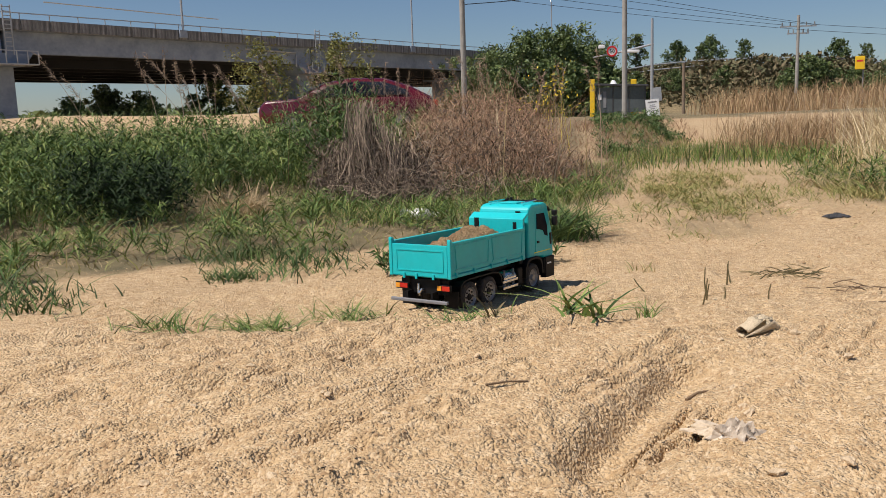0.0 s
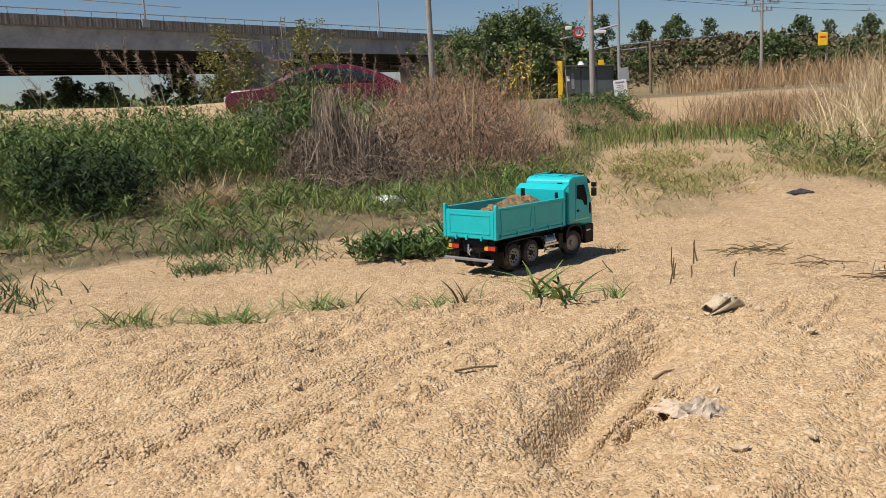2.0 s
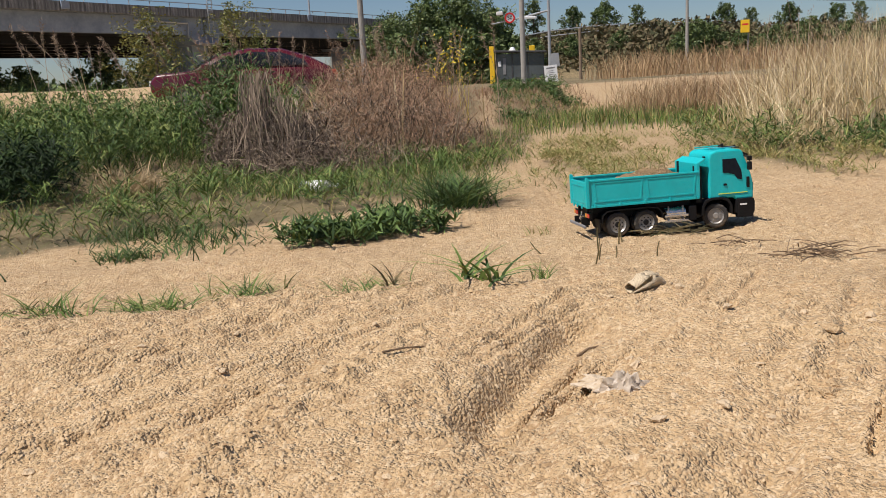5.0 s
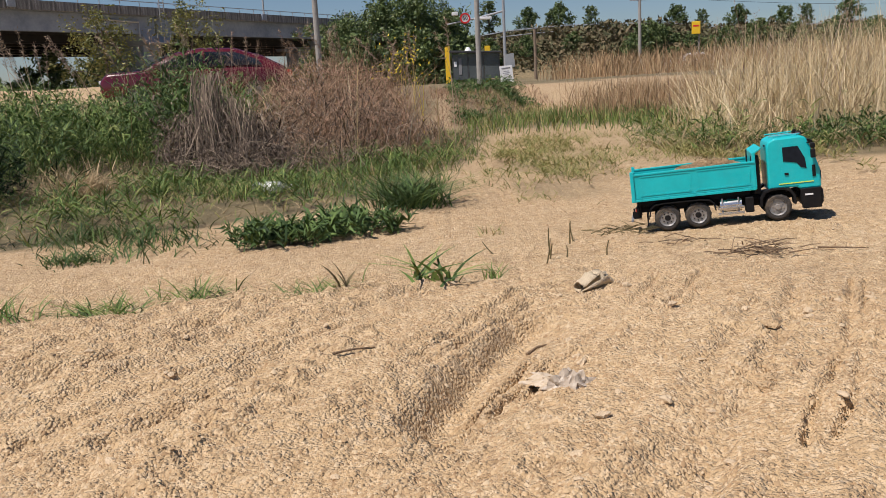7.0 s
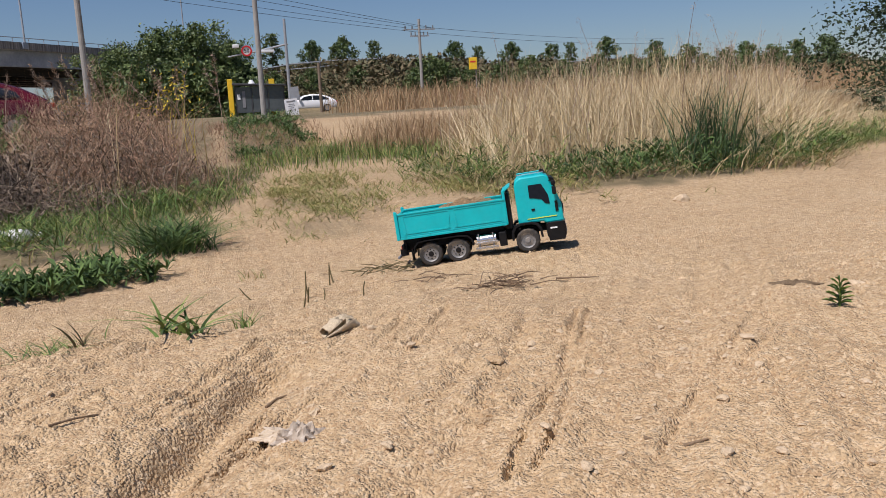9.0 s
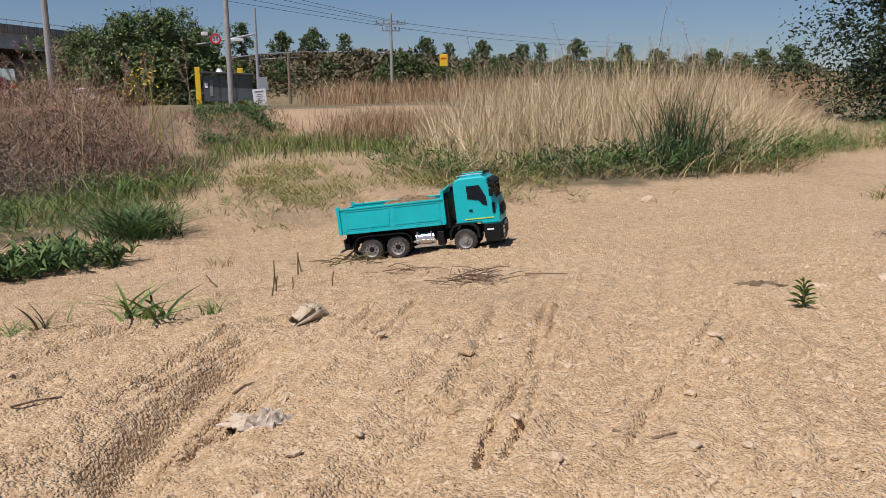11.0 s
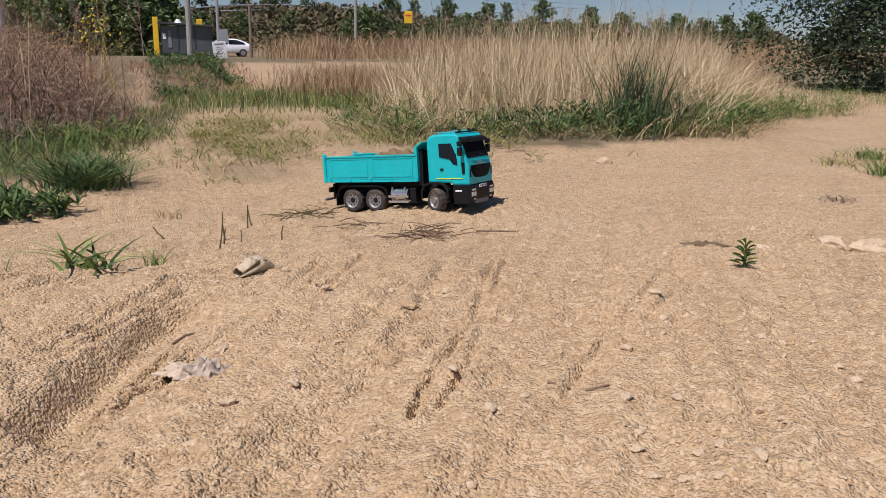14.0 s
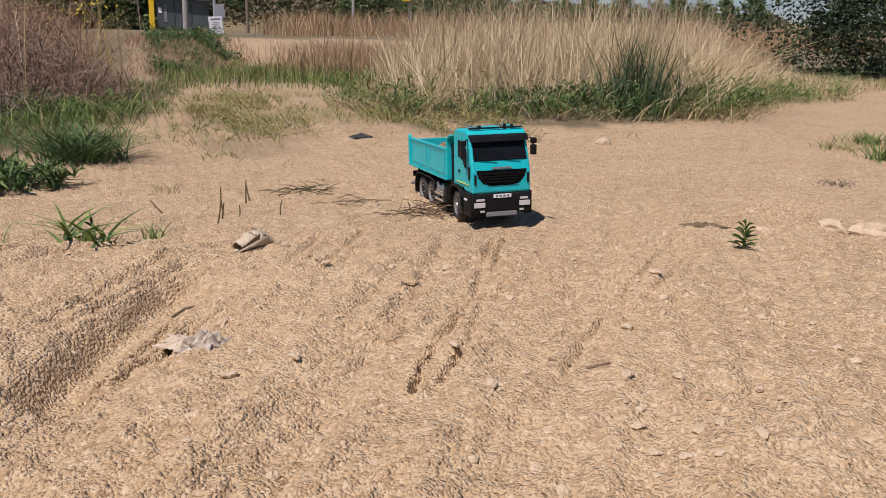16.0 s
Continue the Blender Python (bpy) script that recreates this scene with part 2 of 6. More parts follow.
def prism(profile, y0, y1, bevel=0.0, bm=None, axis="y"):
    """A closed outline in x, z drawn out from y0 to y1."""
    bm = bm or bmesh.new()
    vs = [bm.verts.new((x, y0, z)) for x, z in profile]
    f = bm.faces.new(vs)
    r = bmesh.ops.extrude_face_region(bm, geom=[f])
    nv = [g for g in r["geom"] if isinstance(g, bmesh.types.BMVert)]
    bmesh.ops.translate(bm, verts=nv, vec=(0, y1 - y0, 0))
    if bevel:
        es = list({e for v in vs + nv for e in v.link_edges})
        bmesh.ops.bevel(bm, geom=es, offset=bevel, segments=2, affect="EDGES", profile=0.5)
    return bm


def tube(points, r0, r1=None, seg=6, bm=None):
    """One closed, tapering pipe through the points."""
    bm = bm or bmesh.new()
    r1 = r0 if r1 is None else r1
    p = [Vector(q) for q in points]
    n, rings = len(p) - 1, []
    side = (p[-1] - p[0]).orthogonal().normalized()
    for i, c in enumerate(p):
        d = (p[min(n, i + 1)] - p[max(0, i - 1)]).normalized()
        side = (side - d * side.dot(d)).normalized()
        up, r = d.cross(side), r0 + (r1 - r0) * i / n
        rings.append([bm.verts.new(c + (side * math.cos(k * math.tau / seg) + up * math.sin(k * math.tau / seg)) * r) for k in range(seg)])
    for a, b in zip(rings[:-1], rings[1:]):
        for k in range(seg):
            bm.faces.new((a[k], a[(k + 1) % seg], b[(k + 1) % seg], b[k]))
    bm.faces.new(rings[0][::-1])
    bm.faces.new(rings[-1])
    return bm


def fbm(x, y, octaves=4, seed=0):
    """Smooth value noise in -1..1 over arrays."""
    out, amp, tot = np.zeros_like(x, float), 1.0, 0.0
    for o in range(octaves):
        xi, yi = np.floor(x).astype(np.int64), np.floor(y).astype(np.int64)
        fx, fy = x - xi, y - yi
        fx, fy = fx * fx * (3 - 2 * fx), fy * fy * (3 - 2 * fy)

        def hv(a, b):
            h = (a * 374761393 + b * 668265263 + (seed + o) * 974634777) & 0x7FFFFFFF
            h = ((h ^ (h >> 13)) * 1274126177) & 0x7FFFFFFF
            return ((h ^ (h >> 16)) & 0xFFFF) / 32767.5 - 1
        v = (hv(xi, yi) * (1 - fx) + hv(xi + 1, yi) * fx) * (1 - fy) + (hv(xi, yi + 1) * (1 - fx) + hv(xi + 1, yi + 1) * fx) * fy
        out, tot, amp, x, y = out + amp * v, tot + amp, amp * 0.5, x * 2.03 + 11.7, y * 2.03 + 5.1
    return out / tot


def sstep(a, b, x):
    t = np.clip((x - a) / (b - a), 0, 1)
    return t * t * (3 - 2 * t)


def dist_line(x, y, pts):
    """Distance to a polyline, and on which side (1 left, -1 right, 0 straight ahead)."""
    best, side = np.full(np.shape(x), 1e9), np.zeros(np.shape(x))
    for (ax, ay), (bx, by) in zip(pts[:-1], pts[1:]):
        dx, dy = bx - ax, by - ay
        t = np.clip(((x - ax) * dx + (y - ay) * dy) / (dx * dx + dy * dy), 0, 1)
        ex, ey = x - ax - t * dx, y - ay - t * dy
        d = np.hypot(ex, ey)
        s = np.clip((dx * (y - ay) - dy * (x - ax)) / (math.hypot(dx, dy) * d + 1e-9), -1, 1)
        side = np.where(d < best, s, side)
        best = np.minimum(best, d)
    return best, side


# ---- the lie of the land ----
RUTS = [  # wheel marks pressed into the sand: line, half width, depth
    ([(0.80, 1.06), (0.90, 1.21), (1.04, 1.40), (1.30, 1.87)], 0.007, 0.008),
    ([(0.85, 1.07), (0.94, 1.19), (1.13, 1.52), (1.36, 1.92)], 0.006, 0.006),
    ([(0.79, 1.04), (0.84, 1.13), (0.87, 1.17)], 0.005, 0.014),
    ([(0.84, 1.06), (0.87, 1.10), (0.90, 1.14)], 0.005, 0.011),
    ([(1.00, 1.02), (1.20, 1.22), (1.42, 1.43), (1.76, 1.74)], 0.006, 0.006),
    ([(1.07, 1.10), (1.31, 1.31), (1.58, 1.56)], 0.007, 0.005),
    ([(1.12, 1.10), (1.36, 1.31), (1.64, 1.55)], 0.006, 0.004),
    ([(0.66, 1.01), (0.76, 1.16), (0.85, 1.30), (0.99, 1.53), (1.16, 1.85)], 0.018, 0.006),
    ([(0.72, 1.65), (0.88, 1.94)], 0.008, 0.006),
    ([(0.83, 1.70), (1.02, 2.02)], 0.008, 0.006),
    ([(0.39, 1.27), (0.46, 1.39), (0.54, 1.51)], 0.007, 0.016),
    ([(0.43, 1.27), (0.50, 1.38), (0.57, 1.48)], 0.006, 0.012),
    ([(0.48, 1.30), (0.53, 1.39), (0.60, 1.49)], 0.006, 0.008),
    ([(0.28, 1.165), (0.31, 1.18), (0.37, 1.20), (0.41, 1.24)], 0.006, 0.015),
    ([(0.30, 1.46), (0.42, 1.66), (0.55, 1.84)], 0.007, 0.007),
    ([(0.34, 1.46), (0.46, 1.66), (0.58, 1.80)], 0.006, 0.006),
    ([(-0.14, 1.12), (-0.09, 1.25), (-0.02, 1.34), (0.08, 1.53), (0.24, 1.82)], 0.022, 0.008),
    ([(-0.47, 1.18), (-0.43, 1.37), (-0.25, 1.53), (-0.08, 1.80)], 0.022, 0.007),
    ([(-0.71, 1.49), (-0.64, 1.61), (-0.50, 1.83), (-0.2, 2.2)], 0.022, 0.007),
    ([(-0.40, 1.53), (-0.34, 1.70), (-0.12, 1.88), (0.3, 2.3)], 0.02, 0.008),
    ([(-1.0, 1.70), (-0.4, 1.96), (0.05, 2.10), (0.5, 2.5)], 0.025, 0.009),
]
# banks of loose clods thrown up beside the ruts: line, half width, height
CLODS = [
    ([(-0.02, 1.05), (0.02, 1.21), (0.06, 1.28), (0.10, 1.39), (0.15, 1.50), (0.23, 1.63)], 0.05, 0.012),
    ([(-0.60, 1.40), (-0.45, 1.46), (-0.30, 1.60)], 0.05, 0.006),
    ([(0.62, 1.00), (0.73, 1.17), (0.82, 1.31), (0.97, 1.54)], 0.025, 0.008),
    ([(0.30, 1.00), (0.45, 1.08), (0.60, 1.05)], 0.05, 0.006),
]
HOLLOW = [(0.33, 1.24), (0.37, 1.34), (0.44, 1.50), (0.53, 1.68)]


step_foot = lambda x: np.interp(x, [0.0, 0.6, 1.2, 1.9, 2.3, 3.0, 5.0, 12.0], [9.0, 9.1, 9.9, 10.9, 12.8, 13.4, 14.3, 18.0])


def height(x, y):
    x, y = np.asarray(x, float), np.asarray(y, float)
    near = 1 - sstep(5, 9, np.hypot(x - 0.5, y - 1.5))
    fine = sstep(0.2, 0.6, y) * (1 - sstep(1.9, 2.7, x)) * sstep(-1.5, -0.8, x)      # the trampled middle
    z = -0.060 * sstep(1.75, 2.45, y - 0.12 * x + 0.35 * sstep(1.0, 1.4, x))
    z = z - 0.028 * sstep(2.62, 3.02, y) * (1 - sstep(3.6, 4.6, y))
    z = z + 0.032 * np.exp(-((x - 1.64) ** 2 / 0.12 + (y - 2.82) ** 2 / 0.05))
    z = z + 0.03 * np.exp(-((x - 2.6) ** 2 / 0.9 + (y - 3.1) ** 2 / 0.5))
    z = z + near * (0.012 * fbm(x * 1.7, y * 1.7, 3, 5) + 0.010 * fbm(x * 8, y * 8, 3, 9) + 0.007 * fine * fbm(x * 30, y * 30, 3, 15))
    z = z + near * fine * 0.010 * np.clip(fbm(x * 55, y * 55, 2, 16), 0, 1) * sstep(-0.3, 0.4, fbm(x * 2.6, y * 2.6, 2, 17))
    # combed furrows that run up to the right
    u, v = x * 0.80 - y * 0.60, x * 0.6 + y * 0.8
    comb = (1 - sstep(2.0, 2.8, y)) * fine
    z = z + near * comb * (0.016 * fbm(u * 10, v * 1.6, 3, 21) + 0.013 * fbm(u * 30, v * 1.4, 2, 23) * sstep(-0.25, 0.35, fbm(x * 1.9, y * 1.9, 2, 25)))
    # a bundle of fine tread lines on either side of the middle
    p, q = x * 0.83 - y * 0.56, x * 0.56 + y * 0.83
    tread = sstep(0.55, 0.75, x) * (1 - sstep(2.0, 2.6, y)) * sstep(-0.05, 0.3, fbm(p * 3.1, q * 0.9, 2, 33))
    z = z + near * fine * tread * 0.011 * np.clip(fbm(p * 24, q * 1.1, 2, 35), -1, 0.25)
    for line, w, dep in RUTS:
        d, _ = dist_line(x, y, line)
        broken = np.clip(0.62 + 0.8 * fbm(x * 14, y * 14, 2, 3), 0, 1.2)
        z = z - 1.8 * dep * np.exp(-(d / w) ** 2) * broken + 0.6 * dep * np.exp(-((d - 2.2 * w) / w) ** 2) * broken
    for line, w, up in CLODS:
        d, _ = dist_line(x, y, line)
        z = z + up * np.exp(-(d / w) ** 2) * (0.5 + 1.3 * np.clip(fbm(x * 45, y * 45, 2, 27), -0.4, 1))
    d, s = dist_line(x, y, HOLLOW)
    dd = d * (0.8 + 1.9 * sstep(-0.7, 0.7, s))
    z = z - 0.050 * np.exp(-(dd / 0.085) ** 2) + 0.006 * np.exp(-((d - 0.15) / 0.06) ** 2) * sstep(0, 0.8, s)
    r = np.hypot(x, y)
    z = z + 0.16 * sstep(9, 24, y) * sstep(-60, -1, -np.abs(x) * 0)
    # grassy rise under the weeds and the reeds
    z = z + 0.10 * sstep(0.1, 1.5, -0.55 - x + 0.0 * y) * sstep(3.4, 5.5, y) * (1 - sstep(10, 16, y))
    z = z + 0.05 * np.exp(-((x - 3.6) ** 2 / 2.0 + (y - 5.0) ** 2 / 1.2))
    # spoil banks of sand beyond the weeds
    d, _ = dist_line(x, y, [(-26, 19), (-13, 24), (-5.5, 26)])
    z = z + (0.75 + 0.12 * fbm(x * 0.5, y * 0.5, 3, 2)) * np.exp(-(d / 2.2) ** 2) * (r < 60)
    # step up to the road's level: a green spur, then a bare bank to its right
    lift = y - step_foot(x) + 0.35 * fbm(x * 0.9, y * 0.9, 3, 41)
    z = z + 0.27 * sstep(0.0, 2.6, lift) * (1 - 0.75 * sstep(5, 14, lift)) * sstep(-1.2, 0.6, x) * (1 - sstep(14, 22, x))
    # road embankment behind the shelter
    d, s = dist_line(x, y, [(9, 88), (40, 92), (90, 104), (200, 128)])
    z = z + (3.3 + 0.9 * fbm(x * 0.09, y * 0.09, 2, 19)) * (1 - sstep(2.0, 13, d))
    return z


def soil(x, y):
    """1 on bare sand and gravel, 0 on overgrown ground."""
    x, y = np.asarray(x, float), np.asarray(y, float)
    w = 0.27 * fbm(x * 2.1, y * 2.1, 4, 31)
    left = np.interp(y, [0, 2.2, 2.6, 3.0, 3.3, 3.5, 3.8, 4.2, 5.2, 6.5, 8.0, 9], [-3.2, -1.75, -1.60, -1.55, -1.35, -0.65, -0.15, 0.40, 0.62, 0.75, 1.0, 1.2])
    right = np.interp(y, [0, 3.3, 4.0, 4.5, 5.5, 8, 9.5], [30, 30, 2.4, 1.95, 2.1, 2.7, 2.6])
    right = np.where((x > 2.2) & (y < np.interp(x, [2.2, 2.6, 3.0, 4.2, 5.4, 8, 14], [4.72, 4.45, 4.25, 4.62, 5.5, 7.4, 9.4])), 99, right)
    m = sstep(-0.12, 0.16, x - left + w) * sstep(-0.12, 0.2, right - x + w) * (1 - sstep(8.2, 9.2, y + 2 * w))
    island = np.exp(-(((x - 1.18 - 0.12 * (y - 4.8)) / 0.36) ** 2 + ((y - 5.0) / 1.25) ** 2) ** 2)
    m = m * (1 - 0.45 * sstep(0.2, 0.9, island * (1 + 1.2 * fbm(x * 3.0, y * 2.2, 3, 52)) + 1.2 * w))
    m = m * (1 - 0.25 * sstep(3.4, 4.8, y) * np.clip(0.5 + 0.9 * fbm(x * 1.5, y * 1.1, 3, 83), 0, 1) * (x < 2.6))
    lift = y - step_foot(x)
    far = ((x < -5.5) & (y > 16)) | ((x > 2.35) & (x < 6.5) & (lift > -0.6) & (lift < 3.2))
    worn = np.exp(-((x - 0.42 - 0.045 * y + 0.15 * fbm(x * 2, y, 2, 66)) / 0.13) ** 2) * sstep(8.5, 9.2, y) * (1 - sstep(13, 15, y))
    return np.where(far, 0.95, np.maximum(m, 0.7 * worn))


def spaced(fine0, fine1, step, far, grow):
    a = list(np.arange(fine0, fine1, step))
    d, p = step, fine1
    while p < far:
        a.append(p)
        d *= grow
        p += d
    d, p = step, fine0 - step
    while p > -far:
        a.insert(0, p)
        d *= grow
        p -= d
    return np.array(a)


gx, gy = spaced(-0.75, 1.95, 0.0062, 2500, 1.08), spaced(0.7, 2.25, 0.0062, 2500, 1.075)
GX, GY = np.meshgrid(gx, gy)
GZ = height(GX, GY)
idx = np.arange(GX.size).reshape(GX.shape)
quads = np.stack([idx[:-1, :-1], idx[:-1, 1:], idx[1:, 1:], idx[1:, :-1]], -1).reshape(-1, 4)


def ground_material():
    m = bpy.data.materials.new("sandy_ground")
    m.use_nodes = True
    nt = m.node_tree
    b = nt.nodes["Principled BSDF"]
    b.inputs["Roughness"].default_value = 0.95
    co = nt.nodes.new("ShaderNodeTexCoord")

    def tex(scale, detail=6):
        n = nt.nodes.new("ShaderNodeTexNoise")
        n.inputs["Scale"].default_value, n.inputs["Detail"].default_value = scale, detail
        nt.links.new(co.outputs["Object"], n.inputs["Vector"])
        return n.outputs["Fac"]

    def blend(f, a, c):
        k = nt.nodes.new("ShaderNodeMix")
        k.data_type = "RGBA"
        nt.links.new(f, k.inputs[0])
        nt.links.new(a, k.inputs[6])
        nt.links.new(c, k.inputs[7])
        return k.outputs[2]

    def pick(f, stops):
        r = ramp_node(nt, stops)
        nt.links.new(f, r.inputs["Fac"])
        return r.outputs["Color"]
    def cells(scale):
        w = nt.nodes.new("ShaderNodeTexVoronoi")
        w.inputs["Scale"].default_value = scale
        nt.links.new(co.outputs["Object"], w.inputs["Vector"])
        sp = nt.nodes.new("ShaderNodeSeparateColor")
        nt.links.new(w.outputs["Color"], sp.inputs["Color"])
        return sp.outputs[0]
    # grain colours; the darkest cells also paint tiny shadows between grains
    grit = pick(cells(140), [(0.0, (0.13, 0.08, 0.04)), (0.22, SAND[0]), (0.6, SAND[1]), (1.0, (0.76, 0.62, 0.44))])
    coarse = pick(cells(62), [(0.0, (0.19, 0.12, 0.06)), (0.3, SAND[1]), (0.7, SAND[2]), (1.0, (0.70, 0.55, 0.37))])
    grain = pick(tex(26, 10), [(0.36, SAND[0]), (0.48, SAND[1]), (0.62, SAND[2])])
    patch = pick(tex(1.9, 8), [(0.35, (0.44, 0.29, 0.15)), (0.55, (0.57, 0.40, 0.22)), (0.72, (0.64, 0.48, 0.30))])
    half = nt.nodes.new("ShaderNodeValue")
    half.outputs[0].default_value = 0.62
    share = nt.nodes.new("ShaderNodeValue")
    share.outputs[0].default_value = 0.45
    grain = blend(half.outputs[0], grain, blend(share.outputs[0], grit, coarse))
    part_patch = nt.nodes.new("ShaderNodeValue")
    part_patch.outputs[0].default_value = 0.22
    sand = blend(part_patch.outputs[0], grain, patch)
    turf = pick(tex(6, 8), [(0.34, (0.10, 0.075, 0.035)), (0.5, (0.22, 0.16, 0.08)), (0.66, (0.42, 0.30, 0.16))])
    field = pick(tex(0.25, 8), [(0.35, (0.08, 0.08, 0.035)), (0.58, (0.19, 0.15, 0.08))])
    at = nt.nodes.new("ShaderNodeAttribute")
    at.attribute_name = "bare"
    sep = nt.nodes.new("ShaderNodeMath")
    sep.operation = "MULTIPLY"
    sep.inputs[1].default_value = 1.0
    nt.links.new(at.outputs["Fac"], sep.inputs[0])
    both = blend(half.outputs[0], turf, field)
    nt.links.new(blend(sep.outputs[0], both, sand), b.inputs["Base Color"])
    add = nt.nodes.new("ShaderNodeMath")
    def domes(scale, gain):
        w = nt.nodes.new("ShaderNodeTexVoronoi")
        w.inputs["Scale"].default_value = scale
        nt.links.new(co.outputs["Object"], w.inputs["Vector"])
        k = nt.nodes.new("ShaderNodeMath")
        k.operation = "MULTIPLY"
        k.inputs[1].default_value = -gain
        nt.links.new(w.outputs["Distance"], k.inputs[0])
        return k.outputs[0]
    both_domes = nt.nodes.new("ShaderNodeMath")
    nt.links.new(domes(78, 0.45), both_domes.inputs[0])
    nt.links.new(domes(165, 0.7), both_domes.inputs[1])
    nt.links.new(both_domes.outputs[0], add.inputs[0])
    nt.links.new(domes(310, 0.25), add.inputs[1])
    bp = nt.nodes.new("ShaderNodeBump")
    bp.inputs["Strength"].default_value, bp.inputs["Distance"].default_value = 1.0, 0.0075
    nt.links.new(add.outputs[0], bp.inputs["Height"])
    nt.links.new(bp.outputs["Normal"], b.inputs["Normal"])
    return m


ground_me = mesh_np("ground", np.stack([GX, GY, GZ], -1).reshape(-1, 3), quads, ground_material(), True)
bare = ground_me.attributes.new("bare", "FLOAT", "POINT")
bare.data.foreach_set("value", soil(GX, GY).ravel().astype(np.float32))
tagged(link("ground", ground_me), "tan sandy gravel ground with wheel ruts and grassy margins", "ground", kind="structure")


def hz(x, y):
    return float(height(np.array([x]), np.array([y]))[0])


# ---- loose gravel ----
PEBBLE_V = np.array([(1, 0, -0.5), (0.1, 1, -0.5), (-1, 0.1, -0.5), (0, -1, -0.5), (0.2, 0.1, 0.65)], float)
PEBBLE_F = np.array([(0, 1, 4), (1, 2, 4), (2, 3, 4), (3, 0, 4)])


def stones_mesh(name, x, y, s, mat):
    """Angular pebbles, half sunk in the sand."""
    n = len(x)
    v = PEBBLE_V[None] * rng.uniform(0.7, 1.3, (n, 5, 1)) + rng.normal(0, 0.2, (n, 5, 3))
    ang = rng.uniform(0, 6.283, n)
    c, si = np.cos(ang)[:, None], np.sin(ang)[:, None]
    vx, vy = v[..., 0] * c - v[..., 1] * si, v[..., 0] * si + v[..., 1] * c
    v = np.stack([vx, vy, v[..., 2]], -1) * s[:, None, None]
    v += np.stack([x, y, height(x, y) + s * 0.15], -1)[:, None]
    f = PEBBLE_F[None] + (np.arange(n) * 5)[:, None, None]
    return mesh_np(name, v.reshape(-1, 3), f.reshape(-1, 3), mat)


n = 225000
r, a = 0.62 + 4.2 * rng.random(n) ** 1.65, rng.uniform(-0.72, 1.15, n)
px, py = 0.38 + r * np.sin(a), 0.08 + r * np.cos(a)
keep = (soil(px, py) > rng.random(n)) & (rng.random(n) < (0.72 + 0.9 * fbm(px * 3.3, py * 3.3, 3, 77)) * (0.25 + 0.75 * sstep(0.05, 0.13, dist_line(px, py, HOLLOW)[0])))
px, py = px[keep], py[keep]
size = 0.0014 + 0.0014 * rng.random(len(px)) ** 1.6 + 0.0034 * rng.random(len(px)) ** 14
size = size * (1 + 0.12 * np.clip(np.hypot(px - 0.4, py) - 1.0, 0, 3)) * (1 + 0.6 * np.clip(fbm(px * 2.4, py * 2.4, 2, 78), 0, 1))
cx, cy, cs = [px], [py], [size]
for line, w, dep in RUTS:
    for (ax, ay), (bx, by) in zip(line[:-1], line[1:]):
        m = int(600 * math.hypot(bx - ax, by - ay))
        q, o = rng.random(m), rng.normal(0, 1, m) * 0.012 + np.where(rng.random(m) < 0.5, -1, 1) * (1.6 * w + 0.01)
        l_ = math.hypot(bx - ax, by - ay)
        cx.append(ax + q * (bx - ax) - o * (by - ay) / l_)
        cy.append(ay + q * (by - ay) + o * (bx - ax) / l_)
        cs.append(0.0013 + 0.0026 * rng.random(m) ** 3)
r, a = rng.uniform(3.2, 8.5, 20000), rng.uniform(-0.2, 1.25, 20000)
fx_, fy_ = 0.38 + r * np.sin(a), 0.08 + r * np.cos(a)
k = soil(fx_, fy_) > 0.5 + 0.5 * rng.random(len(fx_))
cx.append(fx_[k])
cy.append(fy_[k])
cs.append(0.0018 + 0.0026 * rng.random(k.sum()) ** 2 + 0.006 * rng.random(k.sum()) ** 22)
px, py, size = np.concatenate(cx), np.concatenate(cy), np.concatenate(cs)
tagged(link("gravel", stones_mesh("gravel", px, py, size, M_STONE)), "loose tan gravel and grit scattered over sand", "gravel", kind="stuff")

# ---- plants in mass ----
def blades_arrays(x, y, z, h, w, lean, seg=3, tip=0.05, curl=1.6):
    """Curved tapering strips; all arguments arrays of one length (lean as share of the height)."""
    n = len(x)
    az, face = rng.uniform(0, 6.283, n), rng.uniform(0, 6.283, n)
    t = np.linspace(0, 1, seg + 1)[None]
    out = (lean * h)[:, None] * t ** curl
    up = h[:, None] * (t - 0.28 * np.clip(lean, 0, 1.6)[:, None] * t ** 2)
    cx = x[:, None] + np.cos(az)[:, None] * out
    cy = y[:, None] + np.sin(az)[:, None] * out
    cz = z[:, None] + up - 0.01
    ww = w[:, None] * ((1 - t) * (0.55 + 1.4 * t) + tip) * 0.5
    ox, oy = np.cos(face)[:, None] * ww, np.sin(face)[:, None] * ww
    v = np.stack([np.stack([cx - ox, cy - oy, cz], -1), np.stack([cx + ox, cy + oy, cz], -1)], 2)
    k = 2 * (seg + 1)
    base = (np.arange(n) * k)[:, None]
    j = np.arange(seg)[None] * 2
    f = np.stack([base + j, base + j + 1, base + j + 3, base + j + 2], -1)
    return v.reshape(-1, 3), f.reshape(-1, 4)


def join(pieces):
    vs, fs, o = [], [], 0
    for v, f in pieces:
        vs.append(v)
        fs.append(f + o)
        o += len(v)
    return np.concatenate(vs), np.concatenate(fs)


